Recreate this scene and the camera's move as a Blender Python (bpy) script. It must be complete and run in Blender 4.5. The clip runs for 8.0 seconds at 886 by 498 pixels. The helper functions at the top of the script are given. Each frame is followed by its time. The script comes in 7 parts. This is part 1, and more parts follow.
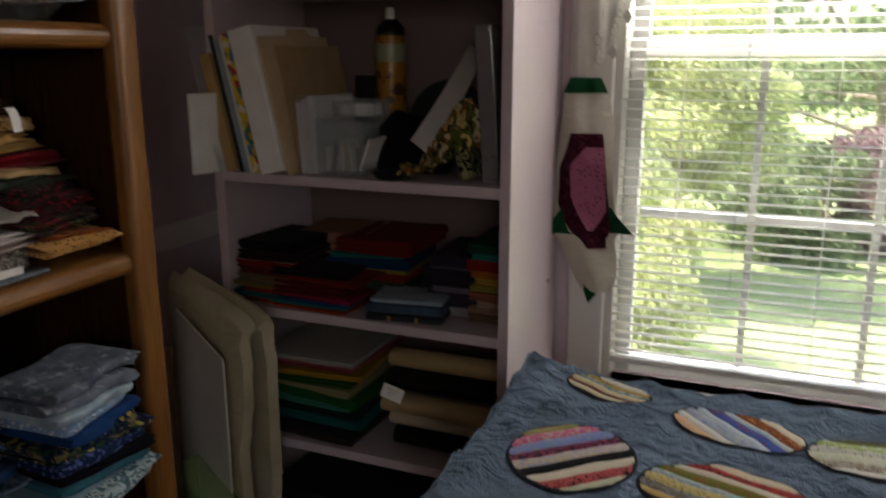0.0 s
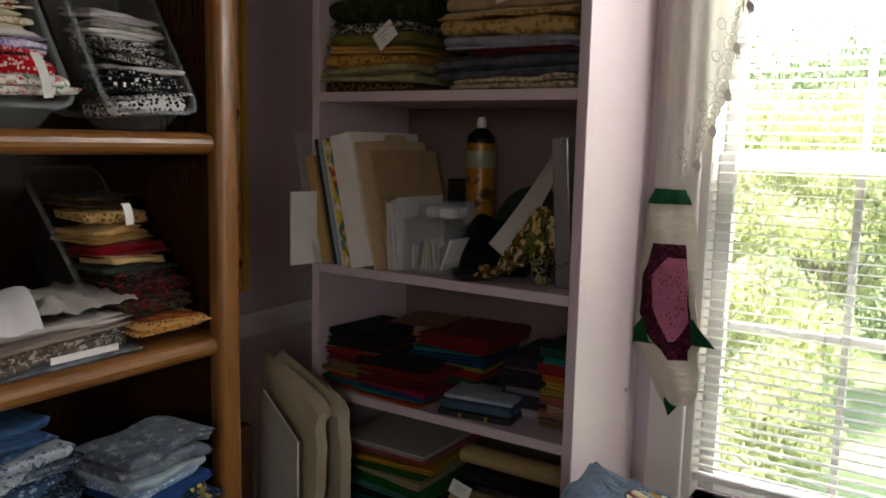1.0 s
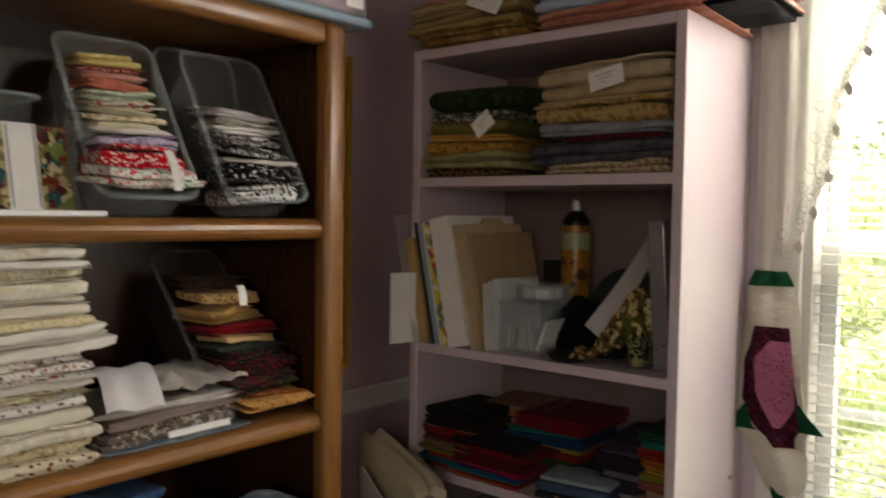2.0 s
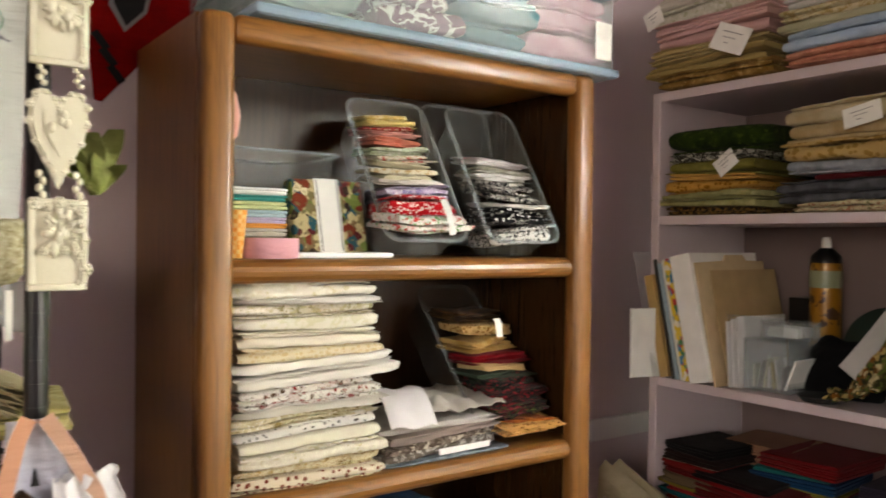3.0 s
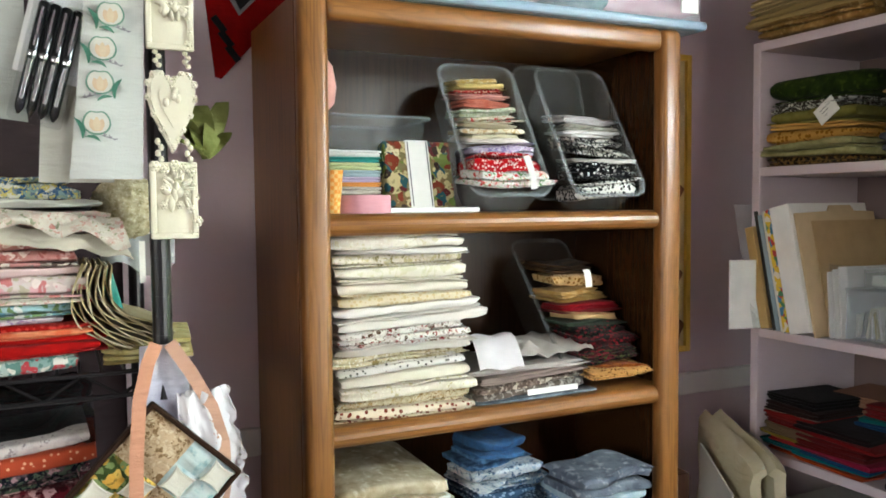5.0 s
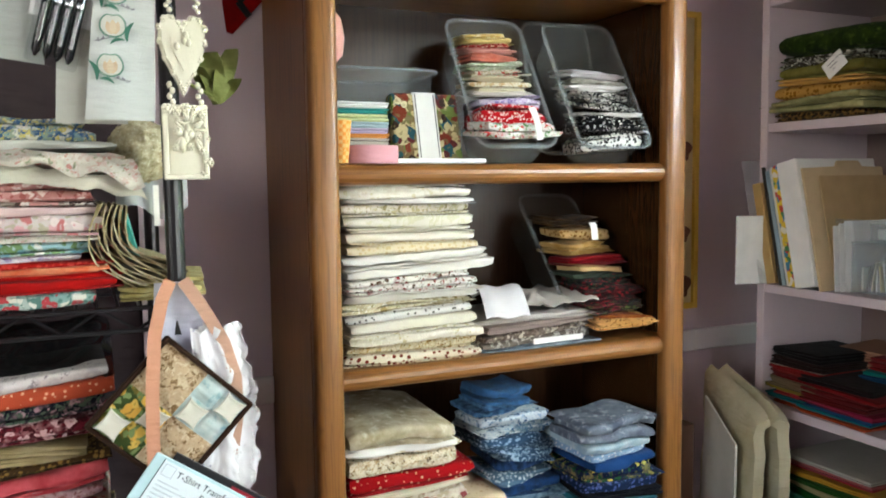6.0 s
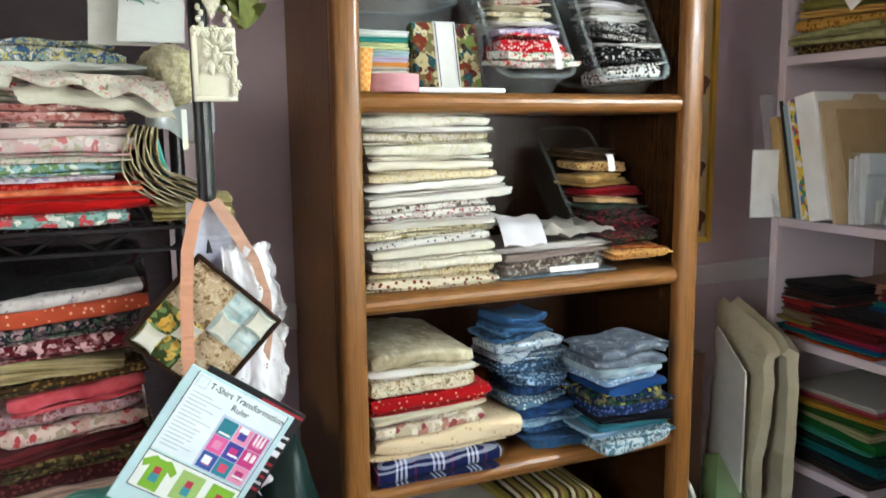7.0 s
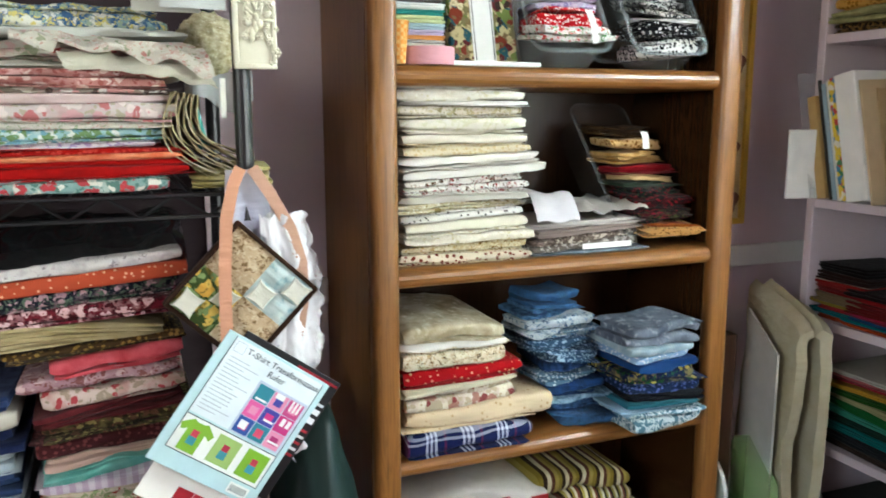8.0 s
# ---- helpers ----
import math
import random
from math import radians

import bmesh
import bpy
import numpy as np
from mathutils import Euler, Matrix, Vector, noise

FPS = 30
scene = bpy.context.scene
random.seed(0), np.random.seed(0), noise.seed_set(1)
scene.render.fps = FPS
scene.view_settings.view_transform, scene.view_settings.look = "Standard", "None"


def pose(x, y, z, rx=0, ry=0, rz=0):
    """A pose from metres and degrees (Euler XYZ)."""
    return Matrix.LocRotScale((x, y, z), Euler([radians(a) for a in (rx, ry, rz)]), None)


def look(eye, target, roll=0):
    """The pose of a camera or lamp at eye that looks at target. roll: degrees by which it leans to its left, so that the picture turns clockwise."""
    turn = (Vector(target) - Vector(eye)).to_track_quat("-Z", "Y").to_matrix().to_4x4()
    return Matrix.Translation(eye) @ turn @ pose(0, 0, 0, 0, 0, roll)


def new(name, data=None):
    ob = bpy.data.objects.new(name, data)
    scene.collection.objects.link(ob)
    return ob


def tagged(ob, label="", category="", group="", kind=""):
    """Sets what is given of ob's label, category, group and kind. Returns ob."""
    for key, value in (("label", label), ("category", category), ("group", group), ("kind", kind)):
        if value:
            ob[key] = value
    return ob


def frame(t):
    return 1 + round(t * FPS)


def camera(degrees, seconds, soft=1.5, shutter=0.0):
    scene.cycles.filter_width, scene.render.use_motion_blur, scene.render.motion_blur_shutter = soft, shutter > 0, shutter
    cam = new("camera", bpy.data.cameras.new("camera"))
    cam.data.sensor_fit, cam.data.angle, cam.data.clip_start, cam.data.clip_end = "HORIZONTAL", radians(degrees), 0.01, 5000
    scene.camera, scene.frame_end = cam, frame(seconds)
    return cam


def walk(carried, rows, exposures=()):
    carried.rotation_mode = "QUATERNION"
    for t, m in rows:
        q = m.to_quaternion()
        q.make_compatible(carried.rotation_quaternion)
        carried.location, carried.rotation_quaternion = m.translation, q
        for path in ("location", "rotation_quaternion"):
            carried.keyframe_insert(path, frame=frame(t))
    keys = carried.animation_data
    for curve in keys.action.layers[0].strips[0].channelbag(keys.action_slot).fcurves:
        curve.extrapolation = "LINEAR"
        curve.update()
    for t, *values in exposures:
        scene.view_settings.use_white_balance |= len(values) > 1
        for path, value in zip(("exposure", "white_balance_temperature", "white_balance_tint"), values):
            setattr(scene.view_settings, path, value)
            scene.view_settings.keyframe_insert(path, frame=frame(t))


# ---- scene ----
cam = camera(58.0, 8.0, soft=1.7, shutter=0.4)
PATH = [
    (0, (-0.08, 0.099, 1.352), (-0.825, 1.894, 0.876), -0.1),
    (0.5, (0.005, 0.113, 1.379), (-0.984, 1.818, 1.041), 0.8),
    (1, (0.065, 0.119, 1.394), (-1.013, 1.781, 1.125), 1.3),
    (1.2, (0.083, 0.121, 1.399), (-1.023, 1.767, 1.143), 1.6),
    (2.3, (0.08, 0.04, 1.415), (-1.291, 1.496, 1.387), 0.8),
    (2.5, (0.069, 0.005, 1.42), (-1.378, 1.386, 1.402), 0.9),
    (3, (0.103, -0.051, 1.431), (-1.526, 1.109, 1.409), 0.7),
    (3.5, (0.135, -0.09, 1.427), (-1.559, 0.973, 1.392), 0.7),
    (4, (0.174, -0.079, 1.423), (-1.582, 0.877, 1.366), 0.5),
    (5.5, (0.267, -0.01, 1.392), (-1.541, 0.835, 1.262), -0.8),
    (6, (0.281, -0.022, 1.365), (-1.535, 0.799, 1.197), -0.7),
    (6.5, (0.29, -0.041, 1.348), (-1.528, 0.756, 1.111), -0.3),
    (7, (0.306, -0.051, 1.333), (-1.507, 0.737, 1.034), -0.6),
    (7.5, (0.314, -0.051, 1.318), (-1.491, 0.732, 0.959), -0.7),
    (8, (0.302, -0.07, 1.311), (-1.528, 0.663, 0.978), -0.1),
]
EXPOSURES = [(0, 2.2, 7000, 13), (1.2, 2.9, 6900, 11), (2.3, 3.2, 7600, 10), (3.0, 4.2, 7400, 9), (3.5, 4.45, 6900, 6), (5.5, 4.46, 6250, 1), (8, 4.5, 6050, 0)]
walk(cam, [(t, look(eye, target, roll)) for t, eye, target, roll in PATH], EXPOSURES)

# ---- world, sun and daylight ----
world = bpy.data.worlds.new("sky")
scene.world = world
world.use_nodes = True
wn = world.node_tree
sky = wn.nodes.new("ShaderNodeTexSky")
sky.sky_type, sky.sun_disc = "NISHITA", False
sky.sun_elevation, sky.sun_rotation = radians(60), radians(270)
sky.air_density, sky.dust_density = 1.0, 2.5
wn.nodes["Background"].inputs["Strength"].default_value = 0.15
wn.links.new(sky.outputs["Color"], wn.nodes["Background"].inputs["Color"])

sun_data = bpy.data.lights.new("sun", "SUN")
sun_data.energy, sun_data.angle, sun_data.color = 5.0, radians(0.6), (1.0, 0.95, 0.87)
sun = new("sun", sun_data)
SUN_DIR = Vector((math.sin(radians(270)) * math.cos(radians(60)), math.cos(radians(270)) * math.cos(radians(60)), math.sin(radians(60))))
sun.matrix_world = look(SUN_DIR * 30, (0, 0, 0))


def add_daylight(x, y, z, w, h, facing, power, color=(0.93, 0.97, 1.0)):
    """An added area lamp that stands in for sky light at a window."""
    data = bpy.data.lights.new("daylight_fill", "AREA")
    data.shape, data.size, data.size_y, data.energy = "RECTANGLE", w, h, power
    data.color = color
    ob = new("daylight_fill", data)
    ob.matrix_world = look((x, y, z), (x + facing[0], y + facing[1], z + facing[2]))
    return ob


add_daylight(0.17, 1.872, 1.91, 0.44, 0.34, (-0.10, -1, -0.60), 2.2)
# lamp added outdoors above the view, brightens the slats and the quilt
add_daylight(0.02, 2.75, 2.95, 1.3, 0.7, (0, -0.62, -0.88), 70.0)
add_daylight(1.705, 1.93, 1.40, 0.80, 1.35, (-0.6, -1, -0.05), 2.5, (1.0, 0.97, 0.93))
# fill lamp in an assumed south window, added to light the painted bookcase
add_daylight(0.88, -1.76, 1.76, 0.80, 0.62, (-0.60, 1, 0.0), 1.6, (1.0, 0.93, 0.84))

# ---- materials ----
MATS = {}


def rgb(h):
    """Linear colour from a hex string."""
    v = [int(h[i:i + 2], 16) / 255 for i in (0, 2, 4)]
    return tuple(c / 12.92 if c <= 0.04045 else ((c + 0.055) / 1.055) ** 2.4 for c in v) + (1.0,)


class Nodes:
    """A small builder for one node material."""

    def __init__(self, name):
        self.m = bpy.data.materials.new(name)
        self.m.use_nodes = True
        self.t = self.m.node_tree
        self.b = self.t.nodes["Principled BSDF"]

    def add(self, kind, **kw):
        n = self.t.nodes.new(kind)
        for k, v in kw.items():
            if k in n.inputs:
                n.inputs[k].default_value = v
        return n

    def link(self, a, b):
        self.t.links.new(a, b)

    def coords(self, scale=(1, 1, 1), shift=True):
        tc = self.add("ShaderNodeTexCoord")
        mp = self.add("ShaderNodeMapping")
        mp.inputs["Scale"].default_value = scale
        self.link(tc.outputs["Object"], mp.inputs["Vector"])
        if shift:
            info = self.add("ShaderNodeObjectInfo")
            mul = self.add("ShaderNodeVectorMath")
            mul.operation = "SCALE"
            mul.inputs[0].default_value = (7.3, 3.1, 5.7)
            self.link(info.outputs["Random"], mul.inputs["Scale"])
            self.link(mul.outputs[0], mp.inputs["Location"])
        return mp.outputs["Vector"]

    def noise(self, vec, scale, detail=3.0, rough=0.55, distort=0.0):
        n = self.add("ShaderNodeTexNoise", Scale=scale, Detail=detail, Roughness=rough, Distortion=distort)
        self.link(vec, n.inputs["Vector"])
        return n.outputs["Fac"]

    def voronoi(self, vec, scale, randomness=1.0):
        n = self.add("ShaderNodeTexVoronoi", Scale=scale, Randomness=randomness)
        self.link(vec, n.inputs["Vector"])
        return n

    def ramp(self, fac, stops, hard=False):
        r = self.add("ShaderNodeValToRGB")
        if hard:
            r.color_ramp.interpolation = "CONSTANT"
        el = r.color_ramp.elements
        while len(el) < len(stops):
            el.new(0.5)
        for e, (p, c) in zip(el, stops):
            e.position, e.color = p, c
        self.link(fac, r.inputs["Fac"])
        return r.outputs["Color"]

    def mix(self, fac, a, b):
        n = self.add("ShaderNodeMix")
        n.data_type = "RGBA"
        for sock, v in ((n.inputs[0], fac), (n.inputs[6], a), (n.inputs[7], b)):
            if isinstance(v, (int, float, tuple)):
                sock.default_value = v
            else:
                self.link(v, sock)
        return n.outputs[2]

    def math(self, op, a, b=0.0, c=0.0):
        n = self.add("ShaderNodeMath")
        n.operation = op
        for sock, v in zip(n.inputs, (a, b, c)):
            if isinstance(v, (int, float)):
                sock.default_value = v
            else:
                self.link(v, sock)
        return n.outputs[0]

    def bump(self, height, strength, distance=0.002):
        n = self.add("ShaderNodeBump", Strength=strength, Distance=distance)
        self.link(height, n.inputs["Height"])
        self.link(n.outputs["Normal"], self.b.inputs["Normal"])

    def finish(self, color, rough=0.6, metal=0.0, spec=None):
        for sock, v in ((self.b.inputs["Base Color"], color), (self.b.inputs["Roughness"], rough), (self.b.inputs["Metallic"], metal)):
            if isinstance(v, (int, float, tuple)):
                sock.default_value = v
            else:
                self.link(v, sock)
        if spec is not None:
            self.b.inputs["Specular IOR Level"].default_value = spec
        return self.m


BLACK, WHITE = (0, 0, 0, 1), (1, 1, 1, 1)


def wood(name, light, dark, axis, rough=0.28):
    """Varnished oak with long grain along the axis."""
    n = Nodes(name)
    long = [14, 14, 14]
    long["xyz".index(axis)] = 1.1
    v = n.coords(long)
    mid = tuple(0.72 * a + 0.28 * b for a, b in zip(rgb(light), rgb(dark)))
    rings = n.noise(v, 1.6, 2.0, 0.5, 1.4)
    bands = n.math("FRACT", n.math("MULTIPLY", rings, 9.0))
    body = n.ramp(bands, [(0.0, mid), (0.3, rgb(light)), (0.75, rgb(light)), (1.0, mid)])
    fine = [210, 210, 210]
    fine["xyz".index(axis)] = 6
    pores = n.noise(n.coords(fine), 1.0, 2.0)
    col = n.mix(n.math("MULTIPLY", n.ramp(pores, [(0.52, BLACK), (0.68, WHITE)]), 0.5), body, rgb(dark))
    blot = n.noise(n.coords((3, 3, 3)), 1.0, 2.0)
    col = n.mix(n.math("MULTIPLY", blot, 0.22), col, rgb(dark))
    n.bump(pores, 0.04, 0.0008)
    rr = n.math("ADD", n.math("MULTIPLY", blot, 0.06), rough - 0.03)
    return n.finish(col, rr, 0.0, 0.38)


def paint(name, color, other, rough=0.55, bump=0.12, scale=3.0):
    n = Nodes(name)
    v = n.coords((1, 1, 1))
    big = n.noise(v, scale, 3.0)
    grit = n.noise(v, 420.0, 2.0)
    col = n.mix(n.math("MULTIPLY", big, 0.55), rgb(color), rgb(other))
    n.bump(n.math("ADD", n.math("MULTIPLY", grit, 0.4), n.noise(v, 60.0, 2.0)), bump, 0.002)
    return n.finish(col, n.math("ADD", n.math("MULTIPLY", big, 0.15), rough - 0.07))


def plain(name, color, rough=0.5, metal=0.0, spec=None, vary=0.12):
    if name in MATS:
        return MATS[name]
    n = Nodes(name)
    v = n.coords()
    c = rgb(color)
    dim = tuple(x * (1 - 2 * vary) for x in c[:3]) + (1,)
    big = n.noise(v, 25.0, 4.0)
    n.bump(n.noise(v, 300.0, 2.0), 0.06, 0.001)
    MATS[name] = n.finish(n.mix(big, c, dim), rough, metal, spec)
    return MATS[name]


def clear_plastic(name, tint, cover, rough=0.2):
    """Thin see-through plastic: a part of the light passes straight, the rest meets a pale glossy body."""
    n = Nodes(name)
    n.finish(rgb(tint), rough, 0.0, 0.6)
    tr = n.add("ShaderNodeBsdfTransparent")
    tr.inputs["Color"].default_value = (0.97, 0.98, 0.98, 1)
    gl = n.add("ShaderNodeMixShader")
    big = n.noise(n.coords(), 18.0, 3.0)
    fac = n.math("ADD", n.math("MULTIPLY", big, 0.12), cover - 0.06)
    n.link(fac, gl.inputs["Fac"])
    n.link(tr.outputs[0], gl.inputs[1])
    n.link(n.b.outputs[0], gl.inputs[2])
    out = n.t.nodes["Material Output"]
    n.link(gl.outputs[0], out.inputs["Surface"])
    return n.m


def dye(h):
    """A cotton's colour: deep dyes soak up more light, white cotton is a little off white."""
    c = rgb(h)
    lum = 0.3 * c[0] + 0.6 * c[1] + 0.1 * c[2]
    k = 0.56 + 0.34 * min(1.0, lum / 0.30) if lum < 0.42 else 0.90 - 0.45 * (lum - 0.42)
    sat = 1.10 - 0.24 * min(1.0, max(0.0, lum - 0.12) / 0.30)
    return tuple(max(0.004, k * (lum + (x - lum) * sat)) for x in c[:3]) + (1.0,)


def fabric(base, kind="plain", cols=(), scale=40.0, amount=0.3):
    """Woven cotton with a print: base colour, kind of print and its colours."""
    key = (base, kind, tuple(cols), scale, amount)
    if key in MATS:
        return MATS[key]
    n = Nodes("cotton_" + kind)
    v = n.coords()
    c = dye(base)
    dim = tuple(x * 0.8 for x in c[:3]) + (1,)
    soft = n.noise(v, 28.0, 3.0)
    col = n.mix(n.math("MULTIPLY", soft, 0.5), c, dim)
    cc = [dye(x) for x in cols]
    if kind == "mottle":
        blot = n.noise(v, scale, 4.0, 0.6)
        col = n.mix(n.ramp(blot, [(0.36, BLACK), (0.64, WHITE)]), col, cc[0])
        if len(cc) > 1:
            col = n.mix(n.ramp(n.noise(v, scale * 2.3, 3.0), [(0.55, BLACK), (0.7, WHITE)]), col, cc[1])
    elif kind == "dots":
        vo = n.voronoi(v, scale * 1.7, 0.75)
        col = n.mix(n.math("LESS_THAN", vo.outputs["Distance"], amount * 1.25), col, cc[0])
    elif kind == "floral":
        wob = n.add("ShaderNodeVectorMath")
        wob.operation = "MULTIPLY_ADD"
        wob.inputs[1].default_value = (0.022, 0.022, 0.022)
        nz = n.add("ShaderNodeTexNoise", Scale=scale * 1.6, Detail=2.0)
        n.link(v, nz.inputs["Vector"])
        n.link(nz.outputs["Color"], wob.inputs[0])
        n.link(v, wob.inputs[2])
        w = wob.outputs[0]
        haze = n.noise(v, scale * 0.9, 3.0, 0.6)
        col = n.mix(n.ramp(haze, [(0.50, BLACK), (0.62, (0.35, 0.35, 0.35, 1))]), col, cc[0])
        leaf = n.voronoi(w, scale * 2.6, 1.0)
        col = n.mix(n.math("LESS_THAN", leaf.outputs["Distance"], amount), col, cc[-1])
        for k, (sc, am) in enumerate(((1.2, 1.25), (1.9, 1.1))):
            vo = n.voronoi(w, scale * sc, 1.0)
            sep = n.add("ShaderNodeSeparateColor")
            n.link(vo.outputs["Color"], sep.inputs[0])
            petals = n.ramp(sep.outputs[k], [(i / len(cc), x) for i, x in enumerate(cc)], True)
            show = n.math("MULTIPLY", n.math("LESS_THAN", vo.outputs["Distance"], amount * am), n.math("GREATER_THAN", sep.outputs[2], 0.25))
            col = n.mix(show, col, petals)
            col = n.mix(n.math("LESS_THAN", vo.outputs["Distance"], amount * 0.35), col, n.mix(0.55, petals, c))
    elif kind == "scroll":
        f = n.noise(v, scale, 2.0, 0.5, 0.8)
        line = n.math("LESS_THAN", n.math("ABSOLUTE", n.math("SUBTRACT", f, 0.5)), amount * 0.12)
        col = n.mix(line, col, cc[0])
        if len(cc) > 1:
            vo = n.voronoi(v, scale * 1.3)
            col = n.mix(n.math("LESS_THAN", vo.outputs["Distance"], amount * 0.7), col, cc[1])
    elif kind in ("stripe", "plaid"):
        sep = n.add("ShaderNodeSeparateXYZ")
        n.link(v, sep.inputs[0])
        k = len(cc) + 1
        stops = [(i / k, x) for i, x in enumerate([c] + cc)]
        col = n.ramp(n.math("FRACT", n.math("MULTIPLY", sep.outputs[1], scale)), stops, True)
        if kind == "plaid":
            over = n.math("ADD", n.math("MULTIPLY", sep.outputs[0], 0.35), sep.outputs[2])
            other = n.ramp(n.math("FRACT", n.math("MULTIPLY", over, scale)), stops, True)
            col = n.mix(0.4, col, other)
    elif kind == "check":
        ch = n.add("ShaderNodeTexChecker", Scale=scale)
        n.link(v, ch.inputs["Vector"])
        ch.inputs["Color1"].default_value, ch.inputs["Color2"].default_value = c, cc[0]
        col = ch.outputs["Color"]
    weave = n.noise(v, 700.0, 2.0)
    crease = n.noise(n.coords((1.0, 0.35, 1.6)), 45.0, 3.0)
    folds = n.noise(n.coords((1.0, 0.5, 2.4)), 14.0, 2.0, 0.5, 0.6)
    n.bump(n.math("ADD", n.math("ADD", n.math("MULTIPLY", weave, 0.25), crease), n.math("MULTIPLY", folds, 1.6)), 0.5, 0.0055)
    m = n.finish(col, 0.92, 0.0, 0.08)
    n.b.inputs["Sheen Weight"].default_value = 0.03
    MATS[key] = m
    return m


oak_up = wood("oak_upright", "885a2b", "482c12", "z", 0.34)
oak_across = wood("oak_across", "885a2b", "482c12", "y", 0.34)
# darker oak for the inside: the recess's shade is put into its colour
oak_inside_shade = wood("oak_inside_shade", "37210f", "27150a", "z", 0.24)
wall_paint = paint("mauve_wall_paint", "d6c4ca", "cab8bf", 0.5, 0.15)
case_paint = paint("pale_pink_paint", "c6b6ba", "bba9ad", 0.45, 0.2, 5.0)
white_trim = paint("white_trim_paint", "ddd9d2", "d0ccc4", 0.4, 0.1)
# the unseen ceiling is dark grey to hold down bounced light
ceiling_dimmed = paint("ceiling_dimmed", "565250", "4d4947", 0.8, 0.3)
rail_paint = paint("rail_paint", "e6e4e1", "d8d5d2", 0.45, 0.1)
vinyl = plain("white_vinyl", "eceae6", 0.35, vary=0.04)
# white sash vinyl greyed: its backlit shade is put into the colour
sash_backlit = plain("white_vinyl_backlit", "b4b3b0", 0.4, vary=0.05)
black_wire = plain("black_epoxy_wire", "101012", 0.3)
floor_wood = wood("floor_boards", "5a3c25", "38230f", "y", 0.35)
tub_smoke = clear_plastic("frosted_tub_plastic", "a4a8a6", 0.20, 0.26)
film_clear = clear_plastic("clear_film", "dfe3e6", 0.11, 0.12)

# ---- mesh helpers ----


def link_bm(name, bm, material, parent=None, smooth=False):
    bmesh.ops.recalc_face_normals(bm, faces=bm.faces)
    me = bpy.data.meshes.new(name)
    bm.to_mesh(me)
    bm.free()
    for m in (material if isinstance(material, (list, tuple)) else [material]):
        me.materials.append(m)
    if smooth:
        me.polygons.foreach_set("use_smooth", [True] * len(me.polygons))
        me.set_sharp_from_angle(angle=radians(52))
    ob = new(name, me)
    if parent is not None:
        ob.parent = parent
    return ob


def part(name, bm, material, parent, label="", smooth=False):
    ob = link_bm(name, bm, material, parent, smooth)
    return tagged(ob, label) if label else ob


def thing(name, m, label, category, group="", kind=""):
    """An empty at a thing's base, which holds its parts."""
    ob = new(name)
    ob.empty_display_size = 0.02
    ob.matrix_world = m
    return tagged(ob, label, category, group, kind)


def solo(name, bm, material, m, label, category, group="", kind="", smooth=False):
    """A thing of one mesh."""
    ob = link_bm(name, bm, material, None, smooth)
    ob.matrix_world = m
    return tagged(ob, label, category, group, kind)


def box(bm, x0, x1, y0, y1, z0, z1, bevel=0.0, seg=2, m=None):
    """A box, with rounded edges if bevel is given."""
    verts = bmesh.ops.create_cube(bm, size=1.0)["verts"]
    for v in verts:
        v.co = Vector((x0 + (v.co.x + 0.5) * (x1 - x0), y0 + (v.co.y + 0.5) * (y1 - y0), z0 + (v.co.z + 0.5) * (z1 - z0)))
        if m is not None:
            v.co = m @ v.co
    if bevel > 0:
        edges = list({e for v in verts for e in v.link_edges})
        bmesh.ops.bevel(bm, geom=edges, offset=bevel, segments=seg, affect="EDGES", profile=0.5)
    return bm


def boxed(*a, **k):
    return box(bmesh.new(), *a, **k)


def tube(bm, a, b, r, seg=10, r2=None):
    """A round bar from a to b."""
    a, b = Vector(a), Vector(b)
    q = (b - a).to_track_quat("Z", "Y").to_matrix().to_4x4()
    mat = Matrix.Translation((a + b) / 2) @ q
    bmesh.ops.create_cone(bm, cap_ends=True, segments=seg, radius1=r, radius2=r if r2 is None else r2, depth=(b - a).length, matrix=mat)
    return bm


def lathe(bm, profile, seg=24, m=None, ring_shaped=False):
    """Turns a list of (radius, height) about the z axis; a ring closes on itself round its hole."""
    rings = []
    for r, z in profile:
        ring = []
        for i in range(seg):
            a = 2 * math.pi * i / seg
            p = Vector((r * math.cos(a), r * math.sin(a), z))
            ring.append(bm.verts.new(m @ p if m is not None else p))
        rings.append(ring)
    for lo, hi in zip(rings, rings[1:] + (rings[:1] if ring_shaped else [])):
        for i in range(seg):
            bm.faces.new((lo[i], lo[(i + 1) % seg], hi[(i + 1) % seg], hi[i]))
    if not ring_shaped:
        bm.faces.new(rings[0][::-1])
        bm.faces.new(rings[-1])
    return bm


def sheet(bm, f, nu, nv, thick=0.0):
    """A sheet of cloth or paper from f(u, v), with thickness along its normals if given."""
    grid = [[bm.verts.new(f(i / nu, j / nv)) for j in range(nv + 1)] for i in range(nu + 1)]
    faces = [bm.faces.new((grid[i][j], grid[i + 1][j], grid[i + 1][j + 1], grid[i][j + 1])) for i in range(nu) for j in range(nv)]
    if thick:
        bm.normal_update()
        bmesh.ops.solidify(bm, geom=faces, thickness=thick)
    return bm


